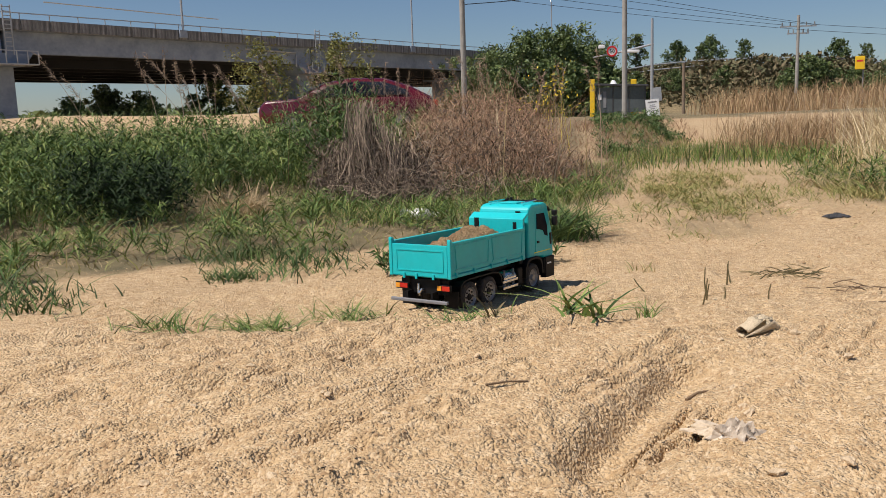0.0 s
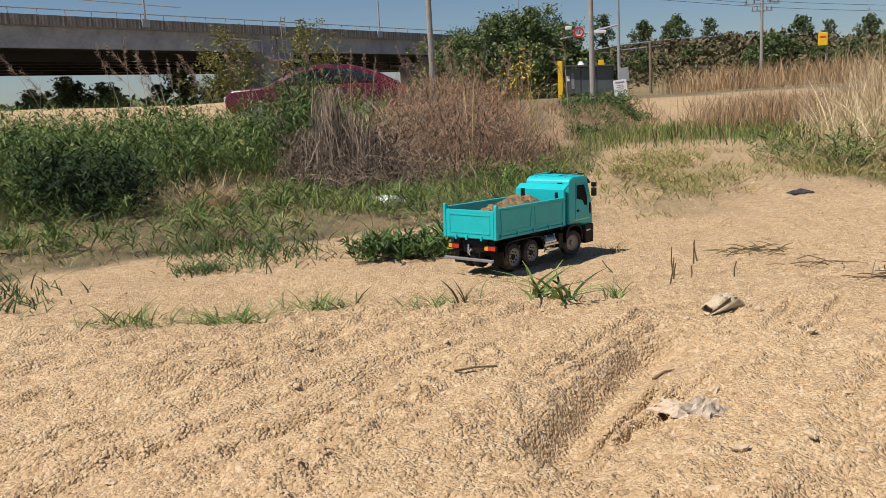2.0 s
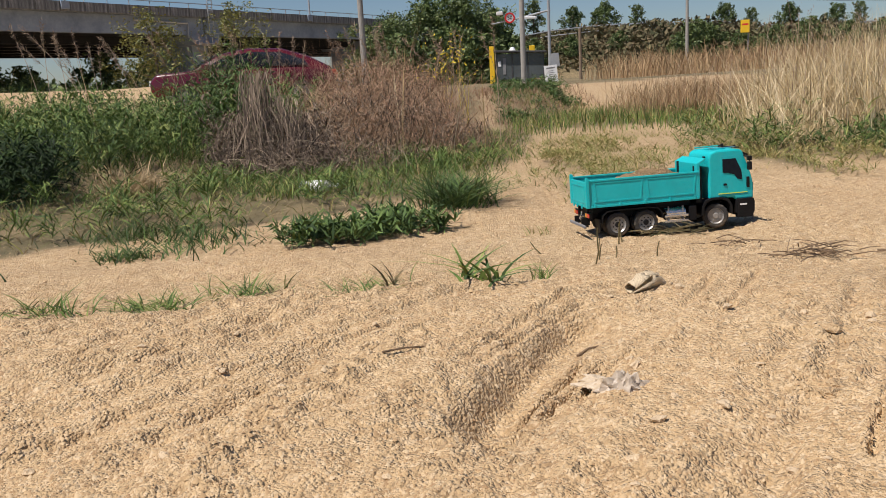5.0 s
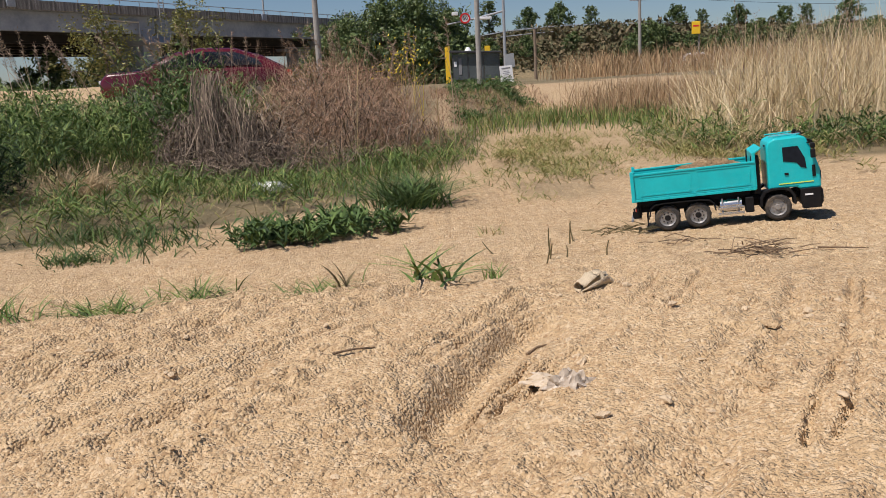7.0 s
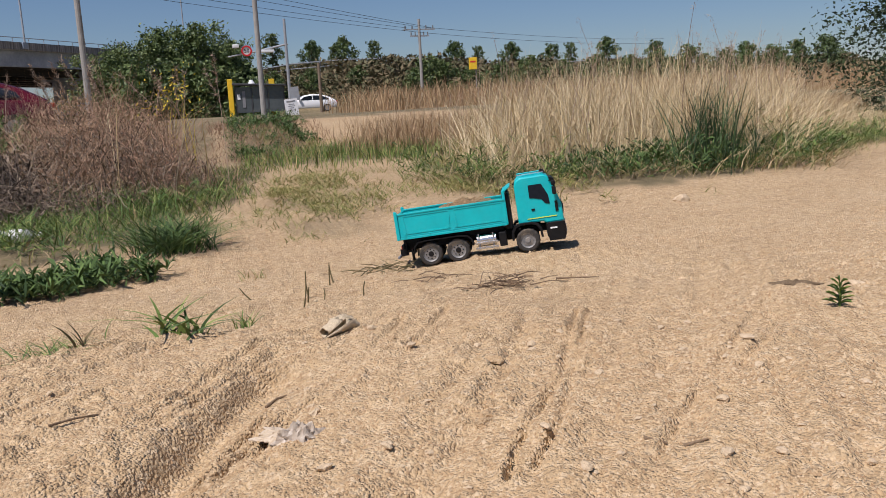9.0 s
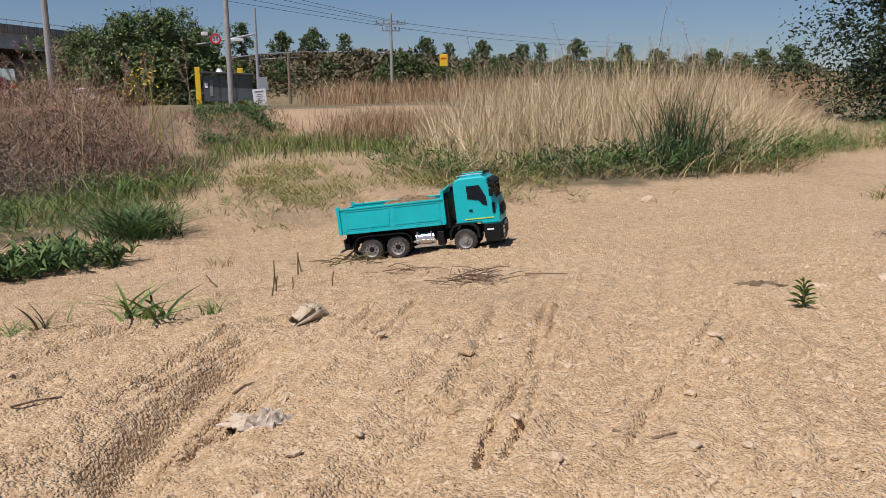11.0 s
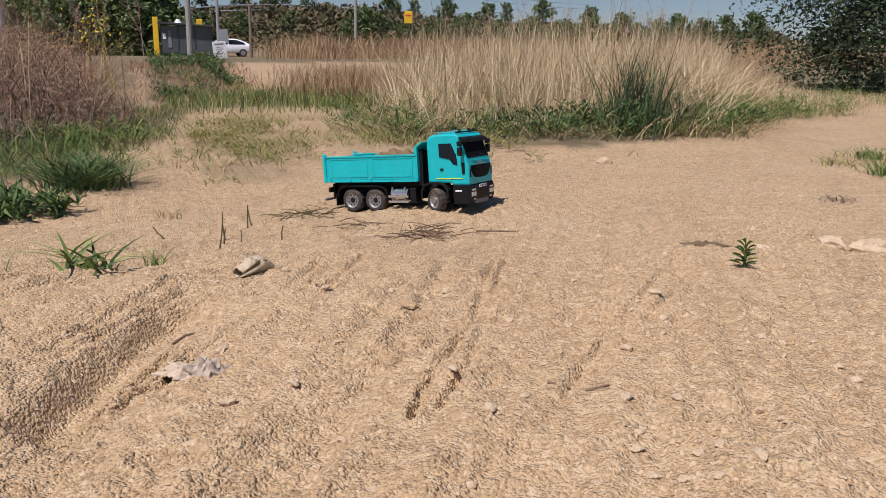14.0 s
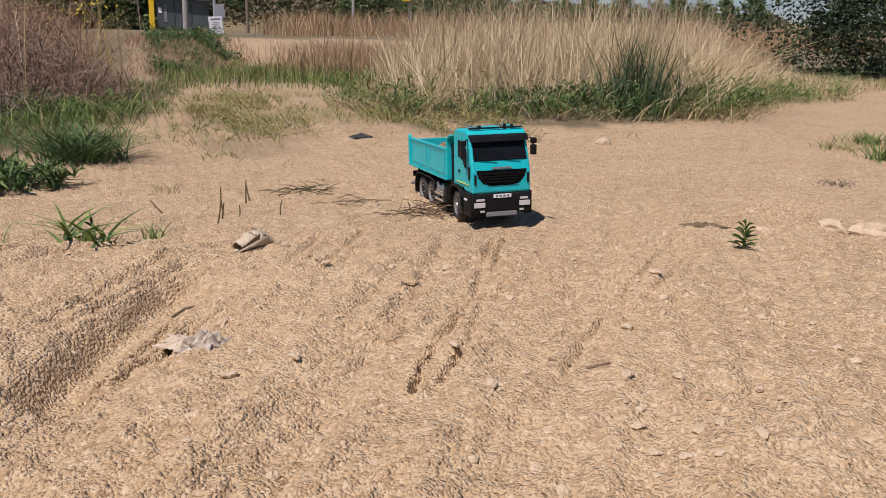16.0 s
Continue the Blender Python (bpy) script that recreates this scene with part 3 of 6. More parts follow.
def leaves_arrays(c, s, flat=0.5):
    """Small pointed leaves (kite quads) turned at random at the places c."""
    n = len(c)
    a = rng.normal(size=(n, 3))
    a[:, 2] *= flat
    a /= np.linalg.norm(a, axis=1)[:, None]
    b = np.cross(a, rng.normal(size=(n, 3)))
    b /= np.linalg.norm(b, axis=1)[:, None] + 1e-9
    s = np.broadcast_to(s, (n,))[:, None]
    v = np.stack([c - a * s, c - b * s * 0.42 + a * s * 0.1, c + a * s, c + b * s * 0.42 + a * s * 0.1], 1)
    return v.reshape(-1, 3), np.arange(4 * n).reshape(n, 4)


def scatter(n, x0, x1, y0, y1, where):
    x, y = rng.uniform(x0, x1, n), rng.uniform(y0, y1, n)
    k = rng.random(n) < where(x, y)
    return x[k], y[k]


def field(name, n, area, where, h, w, lean, mat, label, category="grass", clump=3.0, seg=3, power=0.5, tops=None):
    x, y = scatter(n, *area, where)
    m = len(x)
    hh = rng.uniform(*h, m) * (1 + power * fbm(x * clump, y * clump, 3, 13))
    if tops:
        hh = hh * tops(x, y)
    v, f = blades_arrays(x, y, height(x, y), hh, rng.uniform(*w, m), rng.uniform(*lean, m), seg)
    return tagged(link(name, mesh_np(name, v, f, mat)), label, category, kind="stuff")


def leafy_mass(name, n, area, where, h, leaf, per, mat, label, category="weeds", tops=None, lean=(0.0, 0.5), low=0.2, slim=(0.07, 0.13)):
    """Leaning stems set with arching pointed leaves."""
    x, y = scatter(n, *area, where)
    m = len(x)
    hh = rng.uniform(*h, m) * (1 + 0.6 * fbm(x * 2.6, y * 2.6, 3, 13))
    if tops:
        hh = hh * tops(x, y)
    az, ln = rng.uniform(0, 6.283, m), rng.uniform(*lean, m)
    q = low + (1 - low) * rng.random((m, per)) ** 0.75
    bx = x[:, None] + (np.cos(az) * ln * hh)[:, None] * q ** 1.6
    by = y[:, None] + (np.sin(az) * ln * hh)[:, None] * q ** 1.6
    bz = height(x, y)[:, None] + hh[:, None] * q
    c = np.stack([bx, by, bz], -1).reshape(-1, 3)
    k = len(c)
    la, ll = rng.uniform(0, 6.283, k), rng.uniform(*leaf, k)
    d = np.stack([np.cos(la), np.sin(la), np.zeros(k)], -1)
    tilt = rng.uniform(-1.3, 1.3, k)
    o = np.stack([-np.sin(la) * np.cos(tilt), np.cos(la) * np.cos(tilt), np.sin(tilt)], -1) * (ll * rng.uniform(*slim, k))[:, None]
    rise, fall = rng.uniform(0.1, 0.75, k), rng.uniform(-0.5, 0.6, k)
    mid = c + d * (ll * 0.5)[:, None]
    mid[:, 2] += ll * rise
    tip = c + d * ll[:, None]
    tip[:, 2] += ll * (rise + fall)
    v = np.stack([c - o * 0.3, c + o * 0.3, mid - o, mid + o, tip - o * 0.1, tip + o * 0.1], 1).reshape(-1, 3)
    b = (np.arange(k) * 6)[:, None]
    f = np.concatenate([b + np.array([[0, 1, 3, 2]]), b + np.array([[2, 3, 5, 4]])])
    return tagged(link(name, mesh_np(name, v, f, mat)), label, category, kind="stuff")


def strands(name, tops, feet, bulge, w, mat, label, category):
    """Thin drooping strands from the points tops to the points feet, bowed outwards."""
    n, t = len(tops), np.linspace(0, 1, 7)[None, :, None]
    line = tops[:, None] * (1 - t) + feet[:, None] * t
    line[..., 2] += (bulge[:, None, None] * 4 * t * (1 - t))[..., 0]
    line += np.cumsum(rng.normal(0, 0.013, line.shape), axis=1) * np.sin(t * 3.1416)
    a = rng.uniform(0, 3.1416, n)
    o = np.stack([np.cos(a), np.sin(a) * 0.5, np.sin(a) * 0.5], -1)[:, None] * (w[:, None, None] * (1 - 0.5 * t))
    v = np.stack([line - o, line + o], 2).reshape(-1, 3)
    b, j = (np.arange(n) * 14)[:, None], np.arange(6)[None] * 2
    f = np.stack([b + j, b + j + 1, b + j + 3, b + j + 2], -1).reshape(-1, 4)
    return tagged(link(name, mesh_np(name, v, f, mat)), label, category, kind="stuff")


veg = lambda x, y: 1 - soil(x, y)
left_edge = lambda y: np.interp(y, [2.2, 2.6, 3.0, 3.3, 3.5, 3.8, 4.2, 5.2, 6.5, 8.0], [-1.75, -1.60, -1.55, -1.35, -0.65, -0.15, 0.40, 0.62, 0.75, 1.0])
weed_front = lambda x: np.interp(x, [-4, -2.6, -2.0, -1.5, -0.95, -0.6], [3.0, 3.4, 4.1, 4.95, 5.35, 6.0])
tall = lambda x, y: sstep(0.0, 0.5, y - weed_front(x)) * (0.75 + 0.6 * fbm(x * 1.3, y * 1.3, 3, 4))

tufty = lambda x, y: sstep(0.0, 0.22, fbm(x * 3.4, y * 3.4, 3, 91))
field("grass", 30000, (-5, 1.2, 2.2, 9, ), lambda x, y: veg(x, y) * (x < left_edge(y) + 0.2) * (0.25 + 0.75 * tufty(x, y)), (0.03, 0.12), (0.004, 0.009), (0.3, 1.5), M_LOWGRASS, "short green and straw-coloured grass along the sand's edge")
field("dry_litter", 9000, (-4, 0.8, 2.4, 6.4), lambda x, y: veg(x, y) * (x < left_edge(y) + 0.15) * (1 - 0.8 * tufty(x, y)), (0.02, 0.08), (0.003, 0.007), (1.2, 2.6), M_STRAW, "dry straw litter between the weeds", "straw")
leafy_mass("edge_weeds", 7000, (-4, 0.6, 2.3, 6.2), lambda x, y: veg(x, y) * (x < left_edge(y) + 0.1) * tufty(x + 3.3, y), (0.03, 0.12), (0.03, 0.09), 12, M_GREEN, "low green weeds and grass in tufts along the sand's edge", slim=(0.025, 0.05))
weed_room = lambda x, y: sstep(0.05, 0.4, -0.45 - x)
rise_mid = lambda x, y: 1 + 0.62 * np.exp(-(((x + 1.12) / 0.45) ** 2 + ((y - 6.2) / 1.2) ** 2))
leafy_mass("tall_weeds", 6000, (-6, 0.0, 3.5, 8.6), lambda x, y: tall(x, y) * weed_room(x, y), (0.26, 0.46), (0.016, 0.052), 24, M_GREEN, "tall lush green weeds with pointed leaves", "weeds", rise_mid, low=0.35)
leafy_mass("dark_weeds", 4200, (-6, 0.0, 3.4, 8.0), lambda x, y: tall(x, y) * weed_room(x, y), (0.14, 0.38), (0.025, 0.055), 15, M_DARKGREEN, "dense dark green leaves of roadside weeds", "weeds", rise_mid, low=0.05)
leafy_mass("tall_clump", 700, (-1.7, -0.7, 5.3, 6.8), lambda x, y: np.exp(-(((x + 1.15) / 0.30) ** 2 + ((y - 6.0) / 0.45) ** 2) ** 2), (0.52, 0.76), (0.02, 0.055), 26, M_DARKGREEN, "tallest clump of dark green weeds beside the dead vines", "weeds", low=0.25)
# dark leaves paint the shaded hollow below the overhanging weeds
leafy_mass("shady_weeds", 1500, (-2.5, -1.2, 3.6, 4.9), lambda x, y: np.exp(-(((x + 1.95 + 0.25 * (y - 4.4)) / 0.34) ** 2 + ((y - 4.4) / 0.30) ** 2) ** 2), (0.16, 0.36), (0.03, 0.06), 14, M_SHADE_GREEN, "leafy weeds coloured very dark for the shade at the thicket foot", "weeds", low=0.02)
field("weed_grass", 16000, (-6, 0.0, 3.4, 9), lambda x, y: tall(x, y) * weed_room(x, y), (0.18, 0.44), (0.003, 0.007), (0.3, 1.5), M_GREEN, "long grass blades among the weeds", "grass", 1.2, 3, 0.5, rise_mid)

# the rust-brown thicket and its dead vines
bush = lambda x, y: np.exp(-(((x + 0.17 - 0.05 * (y - 6)) / 0.66) ** 2 + ((y - 6.4) / 1.1) ** 2) ** 1.5)
field("dry_thicket", 5200, (-1.4, 1.3, 4.9, 8.2), bush, (0.34, 0.80), (0.003, 0.006), (0.3, 1.9), M_DRY, "rust-brown dry stalks of a dead thicket", "bush", 2.5, 4, 0.6, lambda x, y: 0.5 + 0.55 * bush(x, y))
x, y = scatter(30000, -1.4, 1.3, 4.9, 8.2, bush)
c = np.stack([x, y, height(x, y) + 0.70 * bush(x, y) * rng.random(len(x)) ** 0.6], -1)
away = rng.normal(0, 1, c.shape) * rng.uniform(0.02, 0.07, (len(c), 1))
half = len(c) * 2 // 3
strands("thicket_twigs", c[:half], c[:half] + away[:half] * 1.6, rng.uniform(-0.01, 0.03, half), np.full(half, 0.0016), M_DRY, "fine tangled reddish-brown twigs", "bush")
# darker twigs low inside give the thicket its inner shade by colour
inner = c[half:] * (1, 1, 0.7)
strands("inner_twigs", inner, inner + away[half:] * 2, rng.uniform(-0.01, 0.03, len(inner)), np.full(len(inner), 0.003), M_DEAD, "dead twigs coloured dark for the shade inside the thicket", "bush")
v, f = leaves_arrays(c, rng.uniform(0.004, 0.011, len(x)), 1.0)
tagged(link("thicket_leaves", mesh_np("thicket_leaves", v, f, M_DRY)), "withered reddish leaves in the thicket", "bush", kind="stuff")
# dead vines hang in a heap over the weeds
n = 760
peak = rng.choice(4, n, p=[0.34, 0.26, 0.22, 0.18])
px_, pz_ = np.array([-0.84, -0.70, -0.98, -0.58])[peak], np.array([0.60, 0.44, 0.34, 0.34])[peak]
heap = np.stack([px_ + rng.normal(0, 0.05, n), rng.normal(5.42, 0.10, n), np.zeros(n)], -1)
heap[:, 2] = pz_ * rng.uniform(0.55, 1.0, n)
feet = heap + np.stack([rng.normal(0.02, 0.07, n), rng.normal(-0.16, 0.09, n), np.zeros(n)], -1)
feet[:, 2] = height(feet[:, 0], feet[:, 1]) + heap[:, 2] * rng.choice([0.0, 0.2, 0.45, 0.6], n)
strands("dead_vines", heap, feet, rng.uniform(-0.02, 0.05, n), rng.uniform(0.001, 0.0038, n), M_DEAD, "heap of hanging grey-brown dead vines", "vines")
leafy_mass("vine_leaves", 700, (-1.15, -0.4, 5.2, 5.7), lambda x, y: 0.8 + 0 * x, (0.10, 0.42), (0.02, 0.05), 12, M_DEAD, "shrivelled dark leaves among the dead vines", "vines", low=0.05)
n = 900
roll_ = np.stack([rng.normal(-0.56, 0.22, n), rng.normal(5.12, 0.07, n), np.zeros(n)], -1)
roll_[:, 2] = height(roll_[:, 0], roll_[:, 1]) + np.abs(rng.normal(0.07, 0.06, n))
strands("fallen_vines", roll_, roll_ + rng.normal(0, 1, (n, 3)) * (0.14, 0.06, 0.03), rng.uniform(0.0, 0.06, n), rng.uniform(0.0015, 0.004, n), M_DEAD, "tangle of dark fallen vines", "vines")

field("straw_heap", 3000, (-1.8, -1.0, 4.1, 5.0), lambda x, y: np.exp(-(((x + 1.36) / 0.17) ** 2 + ((y - 4.5) / 0.22) ** 2) ** 2), (0.10, 0.27), (0.004, 0.010), (0.5, 2.2), M_STRAW, "heap of dry straw-coloured grass", "straw", 3.0)
field("thicket_foot", 12000, (-1.2, 1.3, 4.2, 7.5), lambda x, y: veg(x, y) * (x < left_edge(y) + 0.15) * sstep(-0.1, 0.5, x + 1.0) * 0.9, (0.05, 0.18), (0.003, 0.008), (0.3, 1.4), M_GREEN, "green grass at the foot of the thicket")
field("red_stalks", 3000, (-1.7, 0.4, 6.9, 8.8), lambda x, y: 0.8 + 0 * x, (0.5, 0.98), (0.003, 0.006), (0.1, 0.8), M_DRY, "thin reddish dry stalks rising over the weeds", "stalks", 2.0, 4)
field("pale_stems", 260, (-3.4, 0.6, 5.4, 8.6), lambda x, y: 0.7 + 0 * x, (0.4, 0.75), (0.005, 0.009), (0.1, 0.6), M_REED, "few tall pale dry reed stems", "reeds", 2.0, 4)

# plumes that lean over the weeds
def plume_arrays(x, y, z, h, lean_to, n=110, spread=0.012, length=0.22, leaf=0.013):
    top = np.array([x + lean_to[0] * h, y + lean_to[1] * h, z + h * 0.93])
    t = np.linspace(0, 1, 7)
    line = np.array([[x + lean_to[0] * h * q ** 2, y + lean_to[1] * h * q ** 2, z + h * q * (1 - 0.07 * q)] for q in t])
    ww = 0.0035 * (1 - 0.6 * t)
    v = np.stack([line - np.array([1, 0, 0]) * ww[:, None], line + np.array([1, 0, 0]) * ww[:, None]], 1).reshape(-1, 3)
    f = np.array([(2 * i, 2 * i + 1, 2 * i + 3, 2 * i + 2) for i in range(6)])
    d = np.array([lean_to[0] * 1.6, lean_to[1] * 1.6, 0.8])
    d /= np.linalg.norm(d)
    c = top + d[None] * (rng.uniform(-0.5, 0.6, n) * length)[:, None] + rng.normal(0, spread, (n, 3)) * 0.5
    hang = d[None] * 0.7 + rng.normal(0, 0.35, (n, 3)) + np.array([0, 0, -0.35])
    tip = c + hang * (rng.uniform(1.6, 4.2, n) * leaf)[:, None]
    o = np.cross(hang, rng.normal(size=(n, 3)))
    o *= leaf * 0.13 / (np.linalg.norm(o, axis=1)[:, None] + 1e-9)
    hair = np.stack([c - o, c + o, tip + o * 0.3, tip - o * 0.3], 1).reshape(-1, 3)
    return join([(v, f), (hair, np.arange(4 * n).reshape(n, 4))])


plumes = []
for _ in range(46):
    qx, qy = rng.uniform(-3.6, 0.9), rng.uniform(6.0, 8.6)
    plumes.append(plume_arrays(qx, qy, hz(qx, qy), rng.uniform(0.75, 1.0), (rng.uniform(-0.45, 0.1), 0.0)))
v, f = join(plumes)
tagged(link("reed_plumes", mesh_np("reed_plumes", v, f, M_PLUME)), "feathery brown reed plumes leaning over the weeds", "reeds", kind="stuff")
c = np.concatenate([np.array([0.42, 7.6, 0.72]) + rng.normal(0, 1, (90, 3)) * (0.09, 0.1, 0.10), np.array([0.25, 7.4, 0.55]) + rng.normal(0, 1, (40, 3)) * (0.1, 0.1, 0.08)])
v, f = leaves_arrays(c, 0.016, 1.0)
stem = blades_arrays(rng.normal(0.36, 0.1, 16), rng.normal(7.5, 0.1, 16), np.full(16, 0.0), rng.uniform(0.5, 0.75, 16), np.full(16, 0.006), rng.uniform(0, 0.2, 16))
tagged(link("yellow_flowers", mesh_np("yellow_flowers", *join([(v, f), stem]), M_FLOWER)), "spray of small yellow flowers in the thicket", "flowers", kind="stuff")

# low growth on the track and the meadow strip behind
field("track_grass", 30000, (0.5, 2.2, 3.5, 7.0), lambda x, y: veg(x, y) * (x > left_edge(y) + 0.2) * sstep(-0.15, 0.3, fbm(x * 3.1, y * 2.0, 3, 61)), (0.02, 0.085), (0.004, 0.007), (0.4, 1.8), M_LOWGRASS, "short patchy grass between the wheel tracks")
field("meadow", 20000, (-1, 12, 7.5, 13), lambda x, y: veg(x, y) * sstep(0.8, 1.6, x), (0.04, 0.16), (0.006, 0.014), (0.2, 1.0), M_LOWGRASS, "green and yellowing meadow grass", "grass", 0.8)
leafy_mass("track_weeds", 5200, (0.5, 2.6, 3.9, 7.6), lambda x, y: np.clip(np.exp(-(((x - 1.16 - 0.13 * (y - 5)) / 0.34) ** 2 + ((y - 5.5) / 1.3) ** 2) ** 2) * sstep(-0.2, 0.3, fbm(x * 3.0, y * 2.0, 3, 62)) + 0.8 * sstep(2.05, 2.3, x - 0.12 * (y - 5)) * sstep(-0.1, 0.3, fbm(x * 3.0, y * 3.0, 3, 63)), 0, 1), (0.02, 0.07), (0.015, 0.045), 11, M_LOWGRASS, "low green weeds between the wheel tracks", slim=(0.04, 0.08))
field("sparse_grass", 5000, (0.2, 3.2, 3.4, 8.6), lambda x, y: soil(x, y) * sstep(0.0, 0.45, fbm(x * 1.6, y * 1.6, 3, 44) + 0.12 * (y - 4.5)), (0.015, 0.06), (0.004, 0.008), (0.4, 1.8), M_LOWGRASS, "sparse low grass on trodden sand")
field("meadow_green", 9000, (1.0, 9, 7.8, 11), lambda x, y: 0.5 + 0.6 * fbm(x * 0.6, y * 0.6, 2, 8), (0.06, 0.20), (0.006, 0.013), (0.1, 0.8), M_GREEN, "strip of fresh green grass", "grass", 0.8)

# the reed bed
front = lambda x: np.interp(x, [1.8, 2.15, 2.8, 3.5, 4.4, 5.4, 6.3, 7.3, 14], [5.9, 5.05, 4.72, 4.58, 4.55, 5.55, 6.1, 6.4, 9.5])
crest = lambda x, y: (0.52 + y * np.interp((x - 0.44) / (y - 0.07), [0.2, 0.27, 0.41, 0.50, 0.58, 0.66, 0.76, 0.82, 0.87, 0.97, 1.1], [-0.012, 0.0, 0.022, 0.034, 0.036, 0.036, 0.034, 0.018, -0.014, -0.036, -0.045])) / 0.66
reedbed = lambda x, y: sstep(0.05, 0.8, y - front(x)) * sstep(0.29, 0.42, (x - 0.44) / (y - 0.07) + 0.05 * fbm(x * 1.4, y * 1.4, 2, 7)) * (0.75 + 0.5 * fbm(x * 1.1, y * 1.1, 2, 6))
field("dry_reeds", 34000, (1.8, 9.5, 4.3, 8.5), reedbed, (0.40, 0.80), (0.003, 0.0065), (0.05, 0.75), M_REED, "bed of tall pale straw-coloured dry reeds", "reeds", 1.6, 4, 0.4, crest)
field("bent_reeds", 1500, (2.3, 5.0, 4.4, 5.6), lambda x, y: sstep(-0.05, 0.3, y - front(x)) * (0.25 + np.exp(-((x - 4.25) / 0.35) ** 2)), (0.40, 0.75), (0.003, 0.006), (0.9, 1.9), M_REED, "pale dry reeds bent over towards the sand", "reeds", 1.5, 5)
field("far_reeds", 24000, (1.6, 14, 9.3, 13), lambda x, y: sstep(0.20, 0.34, x / y) * (1 - sstep(0.85, 1.0, x / y)) * 0.9, (0.28, 0.52), (0.006, 0.012), (0.05, 0.7), M_RUST, "far russet bed of dry reeds", "reeds", 0.5, 3, 0.35)
field("russet_reeds", 16000, (5, 44, 35, 50), lambda x, y: sstep(5, 9, x - 0.1 * (y - 22)) * 0.8, (0.8, 1.5), (0.02, 0.045), (0.1, 0.6), M_RUST, "russet band of dry reeds far off", "reeds", 0.2, 3, 0.4)
foot = lambda x, y: sstep(-0.30, 0.05, y - front(x) + 0.16 * fbm(x * 3, y * 3, 2, 5)) * (1 - sstep(0.35, 0.9, y - front(x)))
field("reed_foot_dry", 9000, (1.9, 7.5, 3.9, 6.6), foot, (0.05, 0.20), (0.003, 0.007), (0.4, 1.8), M_LOWGRASS, "yellowing grass at the foot of the reeds")
leafy_mass("reed_foot", 6500, (1.9, 7.5, 3.9, 6.6), lambda x, y: foot(x, y) * sstep(-0.15, 0.25, fbm(x * 2.3, y * 2.3, 3, 71)), (0.06, 0.28), (0.025, 0.08), 10, M_GREEN, "green weeds and grass at the foot of the reeds", "weeds", low=0.1, slim=(0.03, 0.06))
# darker leaves than reed_foot; their colour also carries the reeds' shade
leafy_mass("reed_foot_shade", 2200, (1.9, 5.2, 4.3, 5.6), lambda x, y: foot(x, y - 0.1) * sstep(-0.2, 0.3, fbm(x * 2.1, y * 2.1, 3, 72)), (0.05, 0.18), (0.03, 0.06), 9, M_DARKGREEN, "green undergrowth, coloured darker for the shade beneath the reeds", "weeds", low=0.0)
field("fallen_reeds", 2600, (1.9, 6.5, 4.0, 5.6), lambda x, y: sstep(-0.35, 0.1, y - front(x)) * (1 - sstep(0.2, 0.7, y - front(x))), (0.08, 0.26), (0.005, 0.011), (1.0, 2.4), M_STRAW, "fallen straw at the reeds' edge", "straw")
field("fresh_reeds", 4200, (3.0, 4.5, 4.3, 5.5), lambda x, y: np.exp(-(((x - 3.68) / 0.19) ** 2 + ((y - 4.72) / 0.17) ** 2)), (0.36, 0.74), (0.006, 0.013), (0.05, 0.55), material("fresh_reed_blades", [(0.012, 0.03, 0.010), (0.03, 0.065, 0.020), (0.07, 0.12, 0.035)], 0.75, 3.0, island=0.6), "clump of fresh dark green reeds among dry ones", "reeds", 2.0, 4)
plumes = []
for _ in range(110):
    qx = rng.uniform(2.6, 6.5)
    qy = float(front(qx)) + rng.uniform(0.4, 3.0)
    plumes.append(plume_arrays(qx, qy, hz(qx, qy), float(crest(qx, qy)) * (rng.uniform(0.66, 0.88) if rng.random() < 0.9 else rng.uniform(0.95, 1.15)), (rng.uniform(-0.25, 0.2), 0), 26, 0.022, 0.11, 0.010))
v, f = join(plumes)
tagged(link("reed_heads", mesh_np("reed_heads", v, f, M_PLUME)), "grey-brown seed heads above the reeds", "reeds", kind="stuff")
plumes = []
for _ in range(170):
    qy = rng.uniform(9.5, 13.0)
    qx = qy * rng.uniform(0.28, 0.85)
    plumes.append(plume_arrays(qx, qy, hz(qx, qy), rng.uniform(0.42, 0.62), (rng.uniform(-0.1, 0.35), 0), 26, 0.03, 0.14, 0.013))
v, f = join(plumes)
tagged(link("far_reed_heads", mesh_np("far_reed_heads", v, f, material("tan_plume", [(0.34, 0.22, 0.12), (0.50, 0.36, 0.22), (0.60, 0.46, 0.31)], 0.9, 2, island=0.7))), "feathery tan plumes over the far reeds", "reeds", kind="stuff")
bankw = lambda x, y: sstep(-0.2, 0.5, y - step_foot(x)) * (1 - sstep(3.2, 5, y - step_foot(x))) * (1 - sstep(2.2, 2.6, x)) * sstep(0.42, 0.62, x - 0.045 * y) * sstep(-0.35, 0.25, fbm(x * 1.6, y * 1.6, 3, 57))
leafy_mass("bank_weeds", 6000, (0.2, 2.8, 8.6, 15.5), bankw, (0.04, 0.20), (0.03, 0.07), 9, M_DARKGREEN, "brown and green weeds on the low bank")
field("bank_grass", 7000, (-0.4, 2.8, 8.6, 15.5), lambda x, y: sstep(-0.4, 0.3, y - step_foot(x)) * sstep(0.1, 0.4, x - 0.045 * y), (0.05, 0.16), (0.005, 0.012), (0.2, 1.4), M_DRY, "dry brown grass on the low bank")


